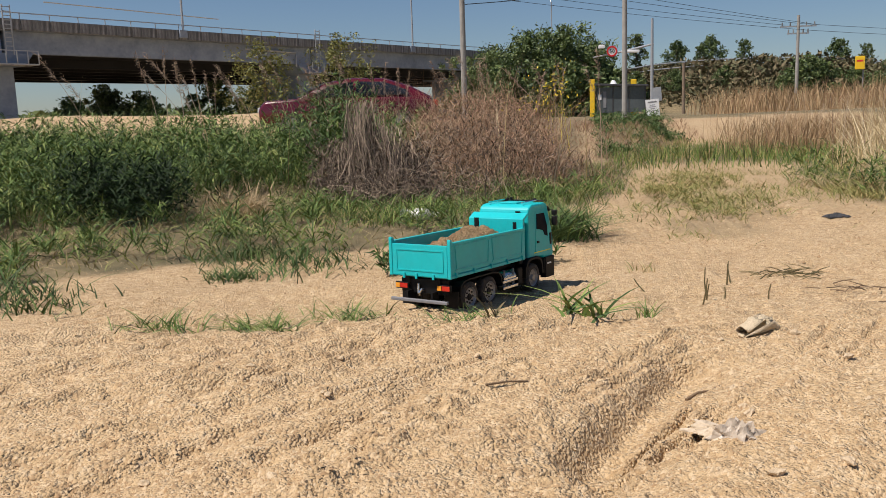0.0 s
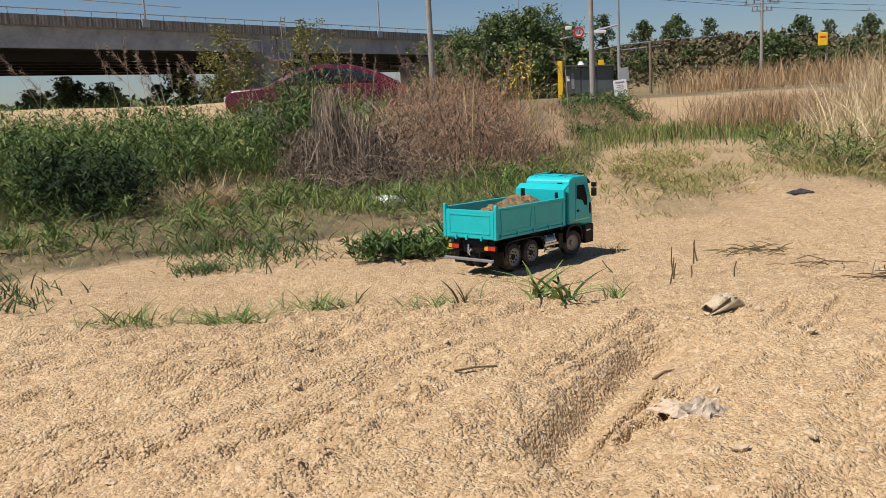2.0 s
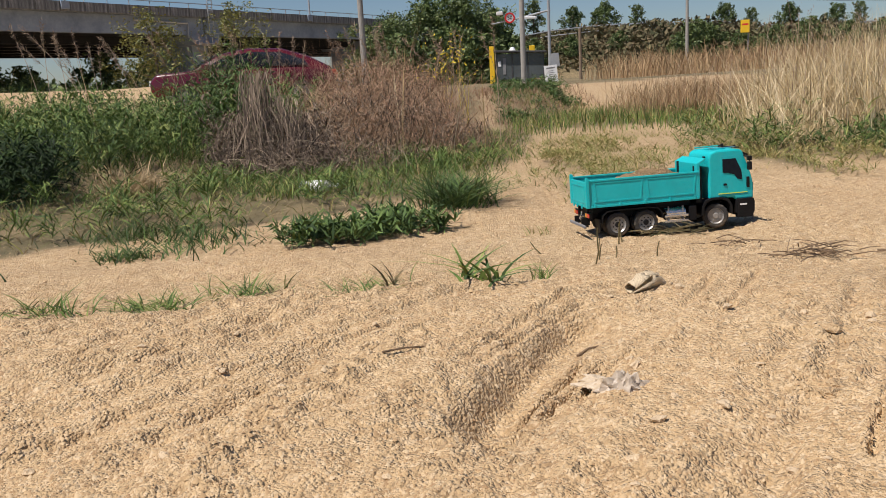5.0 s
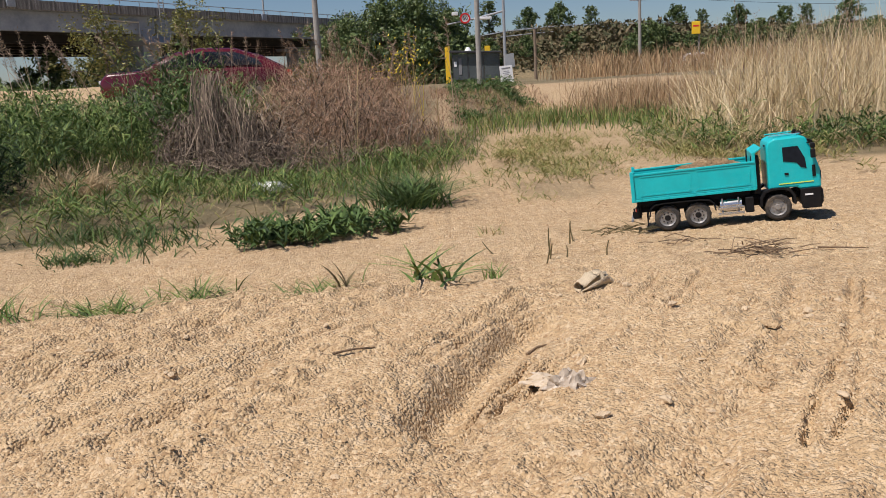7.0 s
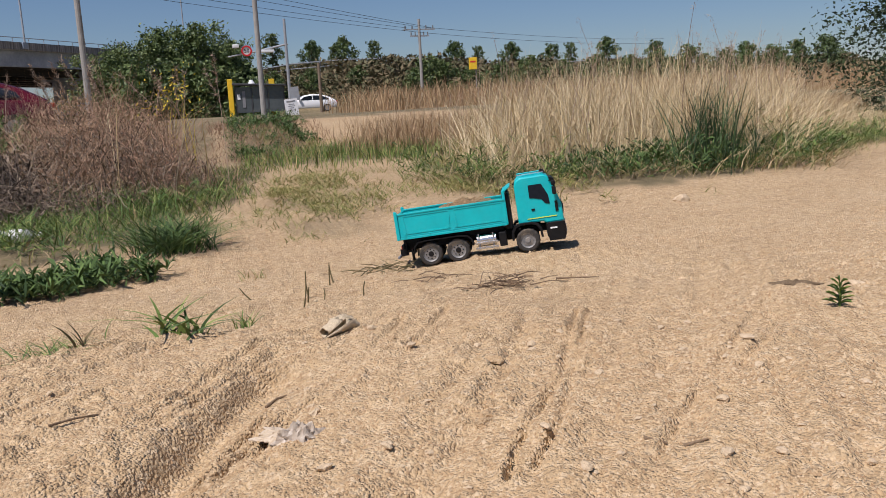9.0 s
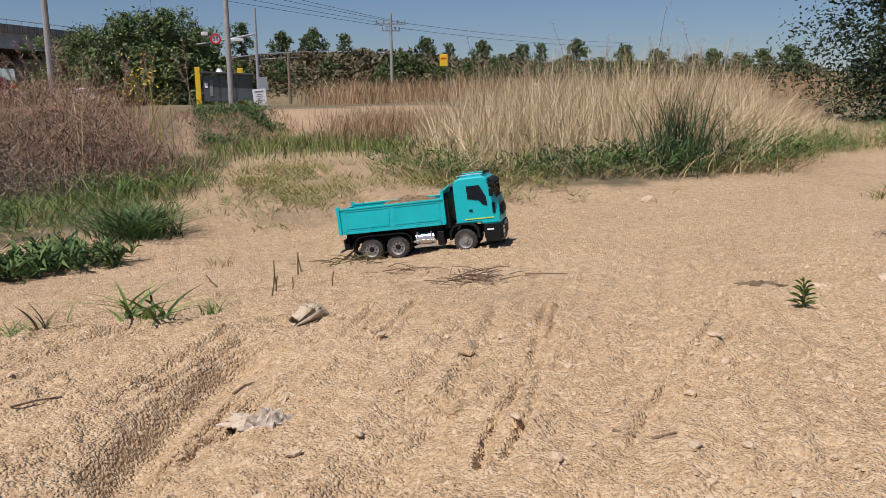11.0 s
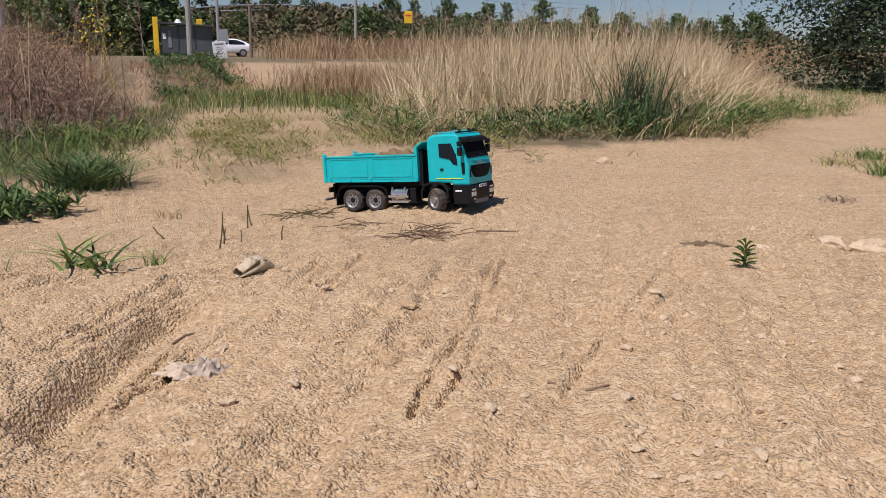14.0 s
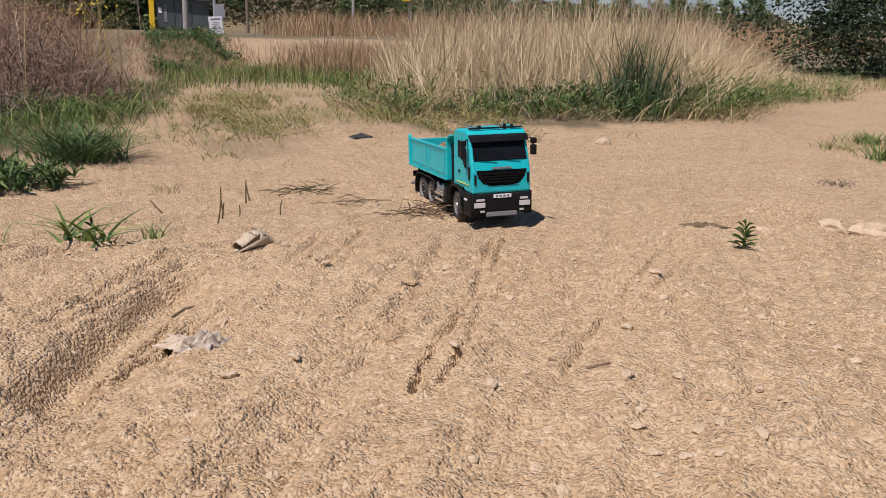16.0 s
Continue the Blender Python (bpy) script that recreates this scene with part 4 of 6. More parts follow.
# ---- single plants and small things on the sand ----
def tuft(name, x, y, n, h, w, spread, lean, mat, label, category="grass", group=""):
    px, py = rng.normal(0, spread, n), rng.normal(0, spread, n)
    v, f = blades_arrays(px, py, np.zeros(n), rng.uniform(h * 0.5, h, n), rng.uniform(w * 0.6, w, n), rng.uniform(*lean, n), 4)
    ob = link(name, mesh_np(name, v, f, mat))
    ob.matrix_basis = pose(x, y, hz(x, y))
    return tagged(ob, label, category, group, "stuff" if n > 55 else "")


LOW_CLUMPS = ((-0.19, 3.06), (-0.10, 3.20), (0.07, 3.22), (0.20, 3.24), (0.06, 3.42), (-0.02, 3.12))
G = "grass tufts on the sand"
for qx, qy, n, h, s in ((-0.66, 2.02, 46, 0.05, 0.045), (-0.46, 2.08, 60, 0.05, 0.06), (-0.36, 2.02, 40, 0.045, 0.04), (-0.20, 2.13, 60, 0.055, 0.06), (0.10, 2.10, 46, 0.05, 0.05)):
    tuft("grass_tuft", qx, qy, n * 2, h * 1.45, 0.006, s * 0.9, (0.6, 2.2), M_GREEN, "flattened sparse grass tuft on sand", "grass tuft", G)
for qx, qy, n, h, s in ((-0.82, 2.98, 200, 0.09, 0.04), (-1.28, 2.40, 260, 0.10, 0.09), (-1.45, 2.50, 260, 0.12, 0.09), (-0.62, 3.25, 260, 0.11, 0.10), (-0.80, 3.42, 260, 0.12, 0.11), (-1.0, 3.55, 260, 0.13, 0.11)):
    tuft("green_tuft", qx, qy, n, h * 0.85, 0.008, s * 1.25, (0.4, 1.7), M_DARKGREEN, "low dark green weeds spreading on sand", "weeds", "green weeds")
low_patch = lambda x, y: np.clip(sum(np.exp(-(((x - a) / 0.10) ** 2 + ((y - b) / 0.09) ** 2) ** 1.5) for a, b in LOW_CLUMPS), 0, 1)
leafy_mass("low_weeds", 1500, (-0.6, 0.5, 2.8, 3.8), low_patch, (0.02, 0.065), (0.025, 0.06), 12, M_DARKGREEN, "low patches of dark green weeds on the sand", low=0.1)
field("low_grass", 900, (-0.6, 0.5, 2.8, 3.8), low_patch, (0.03, 0.09), (0.004, 0.008), (0.6, 1.8), M_GREEN, "grass blades among the low weeds")
tuft("grass_clump", 0.34, 3.85, 520, 0.24, 0.010, 0.075, (0.6, 1.9), M_DARKGREEN, "dense arching clump of dark green grass", "grass clump")
tuft("small_tuft", 0.535, 2.17, 22, 0.07, 0.006, 0.012, (0.1, 1.1), M_GREEN, "small upright grass sprig on sand", "grass tuft")
tuft("weed", 0.90, 3.85, 70, 0.05, 0.006, 0.05, (0.5, 1.8), M_LOWGRASS, "small brownish weed on sand", "weed")
tuft("weed", 4.05, 3.12, 110, 0.15, 0.010, 0.05, (0.3, 1.4), M_GREEN, "small green weed on gravel", "weed")
tuft("weed", 4.15, 3.50, 90, 0.08, 0.008, 0.06, (0.3, 1.4), M_LOWGRASS, "small olive weed on gravel", "weed")
tuft("weed", 4.50, 3.63, 110, 0.11, 0.009, 0.06, (0.3, 1.4), M_GREEN, "small green weed on gravel", "weed")
tuft("weed", 3.00, 2.42, 80, 0.05, 0.005, 0.035, (0.5, 1.6), M_DEAD, "withered grey-brown weed on gravel", "weed")
tuft("weed", 0.62, 3.05, 24, 0.06, 0.005, 0.03, (0.3, 1.3), M_LOWGRASS, "thin dry weed on sand", "weed")
tuft("broadleaf_plant", 0.375, 2.13, 30, 0.125, 0.017, 0.028, (0.6, 2.0), M_GREEN, "trampled broad-bladed green plant lying on sand", "plant")
tuft("single_blade", 0.165, 2.12, 5, 0.095, 0.013, 0.008, (0.1, 0.6), M_STUB, "upright yellow-green leaf blades on sand", "plant")
for qx, qy, h, tilt in ((0.715, 2.44, 0.075, 8), (0.735, 2.49, 0.05, -15), (0.745, 2.55, 0.085, 5), (0.78, 2.48, 0.04, 10), (0.835, 2.70, 0.075, -6), (0.85, 2.72, 0.06, 12), (0.90, 2.48, 0.045, -4), (0.58, 2.62, 0.05, 40)):
    bm = tube([(0, 0, -0.01), (0.003, 0.001, h * 0.5), (0.0, 0.004, h)], 0.0026, 0.0016, 6)
    ob = part("cut_stem", bm, M_STUB, None)
    ob.matrix_basis = pose(qx, qy, hz(qx, qy), 0, tilt, 40 * tilt)
    tagged(ob, "short cut reed stem standing in sand", "stem", "cut stems")


def leafy_plant(name, x, y, h, n, label):
    bm = bmesh.new()
    tube([(0, 0, -0.005), (0.004, 0, h * 0.5), (0.002, 0.003, h * 0.9)], 0.004, 0.0015, 5, bm)
    for i in range(n):
        q = i / n
        a, zc, ln = i * 2.4, h * (0.06 + 0.86 * q), h * (0.62 - 0.33 * q)
        d, s = Vector((math.cos(a), math.sin(a), 0)), Vector((-math.sin(a), math.cos(a), 0))
        up = 0.35 + 0.9 * q
        rib = [Vector((0, 0, zc)) + d * ln * k + Vector((0, 0, ln * up * k * (1.1 - 0.5 * k))) for k in (0, 0.35, 0.7, 1)]
        vs = [bm.verts.new(rib[0])]
        l = [bm.verts.new(rib[k] + s * ln * 0.13 + Vector((0, 0, 0.004))) for k in (1, 2)]
        r_ = [bm.verts.new(rib[k] - s * ln * 0.13 + Vector((0, 0, 0.004))) for k in (1, 2)]
        mid = [bm.verts.new(rib[k]) for k in (1, 2, 3)]
        bm.faces.new((vs[0], l[0], mid[0]))
        bm.faces.new((vs[0], mid[0], r_[0]))
        bm.faces.new((mid[0], l[0], l[1], mid[1]))
        bm.faces.new((r_[0], mid[0], mid[1], r_[1]))
        bm.faces.new((mid[1], l[1], mid[2]))
        bm.faces.new((r_[1], mid[1], mid[2]))
    ob = part(name, bm, M_GREEN, None)
    ob.matrix_basis = pose(x, y, hz(x, y))
    return tagged(ob, label, "plant")


leafy_plant("young_plant", 1.79, 1.555, 0.062, 26, "young green plant with pointed leaves on gravel")


def litter(name, x, y, n, ln, r, spread, mat, label, category):
    bm = bmesh.new()
    for _ in range(n):
        a, cx, cy, l = random.uniform(0, 6.283), random.gauss(0, spread), random.gauss(0, spread * 0.6), ln * random.uniform(0.4, 1)
        d = Vector((math.cos(a), math.sin(a) * 0.6, random.uniform(-0.05, 0.35)))
        p = Vector((cx, cy, 0.004 + random.uniform(0, 0.02)))
        tube([p, p + d * l * 0.5, p + d * l + Vector((0, 0, -0.1 * l))], r, r * 0.4, 4, bm)
    ob = part(name, bm, mat, None)
    ob.matrix_basis = pose(x, y, hz(x, y))
    return tagged(ob, label, category)


litter("brushwood", 1.30, 2.37, 46, 0.13, 0.0022, 0.055, M_TWIG, "flat heap of dry brown twigs and stalks", "brushwood")
litter("stalk_heap", 1.03, 2.84, 40, 0.10, 0.002, 0.055, M_STUB, "tangle of dry greenish stalks on sand", "stalks")
litter("stalk_heap", 1.12, 2.50, 18, 0.10, 0.002, 0.05, M_TWIG, "few dry brown stalks on sand", "stalks")
litter("reed_litter", 0.05, 3.35, 40, 0.22, 0.003, 0.14, M_STUB, "flattened dry reed litter", "stalks")


def stick(points, r, label):
    base, end = points[0], points[-1]
    z0, z1, span_ = hz(*base[:2]), hz(*end[:2]), max(1e-6, math.hypot(end[0] - base[0], end[1] - base[1]))
    bm = tube([(px_ - base[0], py_ - base[1], (z1 - z0) * math.hypot(px_ - base[0], py_ - base[1]) / span_ + r * 0.7 + lift) for px_, py_, lift in points], r, r * 0.6, 7)
    ob = part("stick", bm, M_TWIG, None)
    ob.matrix_basis = pose(base[0], base[1], hz(*base[:2]))
    return tagged(ob, label, "stick", "sticks")


stick([(0.525, 1.575, 0), (0.548, 1.592, 0.003), (0.570, 1.598, 0.001), (0.590, 1.615, 0)], 0.0028, "dark brown stick lying on sand")
stick([(0.18, 1.47, 0), (0.215, 1.49, 0.002), (0.25, 1.508, 0)], 0.0022, "thin brown twig lying on sand")
stick([(1.02, 1.085, 0), (1.05, 1.07, 0.001)], 0.003, "short dark twig on gravel")
stick([(1.06, 1.045, 0), (1.09, 1.03, 0.001)], 0.0025, "short pale twig on gravel")
stick([(1.47, 2.36, 0.004), (1.60, 2.33, 0)], 0.003, "thin brown twig lying on sand")


def rock(x, y, s, label, sx=1.0, sy=0.8, sz=0.6, mat=None):
    bm = bmesh.new()
    bmesh.ops.create_icosphere(bm, subdivisions=2, radius=1)
    for v in bm.verts:
        k = 1 + 0.55 * noise.noise(v.co * 1.1 + Vector((x * 7, y * 9, s)))
        v.co = Vector((v.co.x * sx, v.co.y * sy, max(v.co.z, -0.5) * sz)) * s * k
    ob = part("stone", bm, mat or M_ROCK, None)
    ob.matrix_basis = pose(x, y, hz(x, y) + s * sz * 0.3, 0, 0, x * 700 % 360)
    return tagged(ob, label, "stone", "stones")


rock(2.82, 3.76, 0.042, "pale angular stone on sand")
rock(2.19, 1.685, 0.030, "flat tan stone on gravel", 1.5)
rock(2.24, 1.59, 0.034, "pale broken stone on gravel", 1.5, 0.8, 0.7)
rock(2.12, 1.72, 0.012, "small dark stone on gravel", 1.2, 0.9, 0.7)
rock(2.02, 1.76, 0.018, "flat pale stone on gravel", 1.5, 0.9, 0.4)
rock(0.862, 0.765, 0.011, "small tan stone on gravel")
rock(0.80, 0.70, 0.013, "small pale stone on gravel", 1.4, 0.8, 0.5)
for _ in range(120):
    a, r_ = random.uniform(0.1, 1.05), random.uniform(0.72, 1.9)
    qx, qy = 0.4 + r_ * math.sin(a), 0.05 + r_ * math.cos(a)
    rock(qx, qy, random.uniform(0.004, 0.010), "small tan stone lying in gravel", random.uniform(0.9, 1.6), 0.85, random.uniform(0.4, 0.7))
for _ in range(16):
    a, r_ = random.uniform(-0.5, 0.1), random.uniform(0.8, 2.4)
    rock(0.3 + r_ * math.sin(a), 0.1 + r_ * math.cos(a), random.uniform(0.004, 0.009), "small tan stone lying in gravel", random.uniform(0.9, 1.5), 0.85, 0.55)

# work glove: a cuff, a folded palm and an open end
glove = root("work_glove", pose(0.722, 1.885, hz(0.722, 1.885) - 0.002, 0, 0, 28), "crumpled sand-coloured cotton work glove on sand", "glove")


def cloth_lump(pts, seed):
    """Rings (x, y, half width, height, floor) joined into a soft lump."""
    bm = bmesh.new()
    rings = []
    for i, (cx, cy, wd, ht) in enumerate(pts):
        ring = []
        for k in range(14):
            a = k * 2 * math.pi / 14
            p = Vector((cx, cy + wd * math.cos(a), ht * 0.5 + ht * 0.5 * math.sin(a)))
            nz = noise.noise(p * 55 + Vector((seed, 0, 0))) * 0.005
            ring.append(bm.verts.new(p + Vector((nz, nz, max(nz, -p.z)))))
        rings.append(ring)
    for a, b in zip(rings[:-1], rings[1:]):
        for k in range(14):
            bm.faces.new((a[k], a[(k + 1) % 14], b[(k + 1) % 14], b[k]))
    bm.faces.new(rings[-1])
    bm.faces.new(rings[0])
    bmesh.ops.subdivide_edges(bm, edges=bm.edges, cuts=1, use_grid_fill=True, smooth=0.0)
    return bm


def sleeve(rings, seed, thick=0.0016):
    """A limp fabric tube through rings (x, y, half width, height), open at both ends, with folds."""
    bm, prev, n_ = bmesh.new(), None, 26
    for i, (cx, cy, wd, ht) in enumerate(rings):
        ring = []
        for k in range(n_):
            a = k * math.tau / n_
            p = Vector((cx, cy + wd * math.cos(a), ht * 0.5 + ht * 0.5 * math.sin(a)))
            w = 0.004 * noise.noise(p * 60 + Vector((seed, 0, 0))) + 0.0014 * math.sin(k * 3.1 + i * 0.7)
            ring.append(bm.verts.new(p + Vector((w, w, w if p.z > 0.006 else abs(w) * 0.3))))
        if prev:
            for k in range(n_):
                bm.faces.new((prev[k], prev[(k + 1) % n_], ring[(k + 1) % n_], ring[k]))
        prev = ring
    bm.normal_update()
    bmesh.ops.solidify(bm, geom=bm.faces[:], thickness=-thick)
    return bm


part("palm", sleeve([(-0.050, -0.010, 0.016, 0.018), (-0.042, -0.009, 0.017, 0.021), (-0.030, -0.006, 0.019, 0.022), (-0.016, -0.002, 0.017, 0.030), (0.002, 0.002, 0.020, 0.030)], 2), M_GLOVE, glove, "limp open end of the glove", smooth=True)
part("cuff", sleeve([(-0.006, 0.002, 0.018, 0.027), (0.006, 0.004, 0.024, 0.031), (0.020, 0.006, 0.026, 0.030), (0.036, 0.009, 0.026, 0.024), (0.048, 0.011, 0.023, 0.012), (0.052, 0.012, 0.020, 0.005)], 5), M_GLOVE, glove, "ribbed knitted cuff", smooth=True)
part("thumb", cloth_lump([(-0.034, 0.012, 0.006, 0.012), (-0.022, 0.017, 0.008, 0.018), (-0.006, 0.016, 0.008, 0.022), (0.004, 0.012, 0.006, 0.020)], 8), M_GLOVE, glove, smooth=True)
for k in range(6):
    part("rib", tube([(0.004, -0.016 + 0.008 * k, 0.027 + 0.004 * math.sin(k * 0.63)), (0.022, -0.013 + 0.008 * k, 0.0285 + 0.002 * math.sin(k * 0.63)), (0.044, -0.008 + 0.007 * k, 0.017)], 0.0018, 0.0014, 5), M_GLOVE, glove)


def film(name, nx, ny, lx, ly, lump, mat, parent, z0=0.0, seed=0.0):
    bm = bmesh.new()
    g = [[None] * (ny + 1) for _ in range(nx + 1)]
    for i in range(nx + 1):
        for j in range(ny + 1):
            u, v_ = i / nx - 0.5, j / ny - 0.5
            e = max(0.0, 1 - 4 * max(u * u, v_ * v_))
            rag = 1 + 0.55 * noise.noise(Vector((u * 6, v_ * 6, seed)))
            p = Vector((u * lx * rag, v_ * ly * rag, z0 + lump * e * (0.55 + 0.9 * abs(noise.noise(Vector((u * 6 + seed, v_ * 6, 3)))))))
            g[i][j] = bm.verts.new(p)
    for i in range(nx):
        for j in range(ny):
            bm.faces.new((g[i][j], g[i + 1][j], g[i + 1][j + 1], g[i][j + 1]))
    r = bmesh.ops.extrude_face_region(bm, geom=bm.faces[:])
    bmesh.ops.translate(bm, verts=[q for q in r["geom"] if isinstance(q, bmesh.types.BMVert)], vec=(0, 0, 0.0015))
    return part(name, bm, mat, parent)


bag = root("plastic_bag", pose(0.535, 1.345, hz(0.535, 1.345) - 0.005, 0, 0, -30), "crumpled dirty translucent plastic bag half filled with sand", "bag")
film("film", 22, 14, 0.085, 0.060, 0.010, M_BAG, bag, 0.0, 1.3)
pouch = film("sand_pouch", 16, 12, 0.062, 0.056, 0.030, M_BAGD, bag, 0.001, 5.1)
pouch.location = (0.030, -0.006, 0.0)
pouch["label"] = "grey sagging pouch of the bag"
rag = root("dry_clod", pose(1.87, 1.79, hz(1.87, 1.79), 0, 0, -25), "ragged dark brown clod of dried mud and roots", "clod")
film("crust", 30, 12, 0.10, 0.045, 0.014, material("dried_mud", [(0.14, 0.095, 0.055), (0.30, 0.21, 0.12)], 0.95, 90, bump=1.0), rag, 0.0, 4.4)
for qx, qy in ((0.95, 1.50), (0.97, 1.46), (0.85, 1.27), (0.83, 1.24), (0.87, 1.31)):
    rock(qx, qy, 0.013, "crumbling dark clod of damp sand", 1.2, 1.0, 0.6, M_LOAD)
dark = root("torn_sheet", pose(1.68, 4.28, hz(1.68, 4.28), 0, 0, 10), "scrap of dark torn cloth at the grass edge", "cloth")
film("fold", 12, 8, 0.11, 0.06, 0.022, M_DARKRAG, dark, 0.0, 7.0)

bottle = root("plastic_bottle", pose(-0.36, 4.45, hz(-0.36, 4.45) + 0.031, 0, 0, -12), "empty clear plastic bottle lying in grass", "bottle")
bm = bmesh.new()
prof = [(-0.10, 0.018), (-0.095, 0.029), (-0.06, 0.031), (-0.05, 0.029), (-0.04, 0.031), (0.0, 0.029), (0.04, 0.031), (0.06, 0.027), (0.085, 0.013), (0.095, 0.012)]
for (xa, ra), (xb, rb) in zip(prof[:-1], prof[1:]):
    cyl((xa, 0, 0), (xb, 0, 0), ra, rb, 16, bm, False)
part("body", bm, M_BOTTLE, bottle, smooth=True)
part("cap", cyl((0.094, 0, 0), (0.11, 0, 0), 0.014, 0.014, 14), M_WHITE, bottle, "white screw cap")
part("wrapper", cyl((-0.035, 0, 0), (0.02, 0, 0), 0.0315, 0.0315, 16, None, False), M_WHITE, bottle, "faded white wrapper")

# ---- the far side: bridge, road furniture, trees ----
def text_mesh(s, size, mat, parent, m):
    cu = bpy.data.curves.new("lettering", "FONT")
    cu.body, cu.size, cu.extrude, cu.align_x, cu.align_y = s, size, 0.004, "CENTER", "CENTER"
    tmp = bpy.data.objects.new("lettering", cu)
    me = bpy.data.meshes.new_from_object(tmp)
    bpy.data.objects.remove(tmp)
    me.materials.append(mat)
    ob = link("lettering", me, parent)
    ob.matrix_basis = m
    return ob


def bridge():
    a, b = Vector((-58.4, 35.4, 0)), Vector((10.8, 146.5, 0))
    d = b - a
    ln = d.length
    m = Matrix.Translation(a) @ Matrix.Rotation(math.atan2(d.y, d.x), 4, "Z")
    br = root("road_bridge", m, "long grey concrete road bridge with stained parapet on piers", "bridge")
    z0 = 6.6           # underside of the girders; the near face is at y = 0, the deck runs to y = +11
    part("deck", box(0, ln, 0.0, 28, z0 + 1.75, z0 + 2.05), M_CONC, br)
    # soffit and inner girders carry the deck's shade in their colour
    part("soffit", box(0, ln, 1.2, 27, z0 + 0.05, z0 + 1.74), M_UNDER_SHADE, br, "underside of the girders, coloured near-black for shade")
    for y_ in (5.0, 9.0, 13.5, 18.0, 22.5, 27.0):
        part("inner_girder", box(0, ln, y_ - 0.4, y_ + 0.4, z0 - 0.75, z0 + 0.045), M_UNDER_SHADE, br)
    span = ln / 4
    for i in range(4):
        part("girder", box(i * span + 0.12, (i + 1) * span - 0.12, 0.55, 1.15, z0, z0 + 1.74, 0.03), M_CONC, br)
        part("girder", box(i * span + 0.12, (i + 1) * span - 0.12, 10.05, 10.6, z0, z0 + 1.74, 0.03), M_CONC, br)
    n = int(ln / 2.4)
    w = ln / n
    wall = box(0.02, w - 0.02, -0.25, 0.05, 0, 0.85, 0.03)
    first = part("parapet_panel", wall, M_CONC_D, br)
    for i in range(n):
        q = first if i == 0 else link("parapet_panel", first.data, br)
        q.location = (i * w, 0, z0 + 1.76)
    post = None
    for i in range(n):
        if post is None:
            post = part("rail_post", box(-0.03, 0.03, -0.13, -0.07, 0, 0.5), M_GALV, br)
            q = post
        else:
            q = link("rail_post", post.data, br)
        q.location = (i * w, 0, z0 + 2.61)
    part("handrail", box(0, ln, -0.14, -0.06, z0 + 3.05, z0 + 3.13), M_GALV, br)
    for i in (1, 2, 3):
        part("pier", box(i * span - 1.1, i * span + 1.1, 1.5, 9.5, -0.5, z0 - 0.9, 0.1), M_CONC, br)
        part("pier_cap", prism([(i * span - 2.2, z0), (i * span + 2.2, z0), (i * span + 1.5, z0 - 1.0), (i * span - 1.5, z0 - 1.0)], 0.3, 10.7), M_CONC, br)
        lad = bmesh.new()
        for s in (-0.3, 0.3):
            box(i * span + s - 0.04, i * span + s + 0.04, -0.6, -0.52, z0 - 0.2, z0 + 3.6, 0, lad)
        for k in range(11):
            box(i * span - 0.3, i * span + 0.3, -0.6, -0.54, z0 + 0.1 + k * 0.33, z0 + 0.16 + k * 0.33, 0, lad)
        part("ladder", lad, M_GALV, br, "galvanised inspection ladder")
        part("drain_pipe", tube([(i * span - 9, 0.35, z0 + 1.3), (i * span - 2.4, 0.35, z0 + 1.15), (i * span - 2.4, 0.35, z0 - 0.3)], 0.10, None, 8), M_GALV, br)
        pf = box(i * span - 1.5, i * span + 1.9, -1.2, 0.3, z0 - 1.0, z0 - 0.9)
        for k in range(5):
            box(i * span - 1.5 + k * 0.84, i * span - 1.44 + k * 0.84, -1.2, -1.14, z0 - 0.9, z0 + 0.1, 0, pf)
        box(i * span - 1.5, i * span + 1.9, -1.2, -1.14, z0 + 0.05, z0 + 0.12, 0, pf)
        part("platform", pf, M_GALV, br, "inspection platform with rails")
    for i in range(4):
        x = span * (i + 0.49)
        base = part("lamp_bracket", box(x - 0.4, x + 0.4, -0.5, -0.26, z0 + 1.9, z0 + 2.6, 0.05), M_CONC, br)
        pole = tube([(x, -0.38, z0 + 2.6), (x, -0.38, z0 + 10.5), (x + 0.3, 0.2, z0 + 11.3), (x + 1.0, 1.6, z0 + 11.6)], 0.11, 0.06, 8)
        part("lamp_post", pole, M_GALV, br)
        part("lamp_head", box(x + 0.8, x + 1.2, 1.4, 2.3, z0 + 11.5, z0 + 11.65, 0.04), M_GALV, br)
    part("gantry_rail", tube([(span * 1.1, -0.1, z0 + 4.1), (span * 1.62, -0.1, z0 + 3.9)], 0.05, None, 6), M_GALV, br)
    return br


bridge()


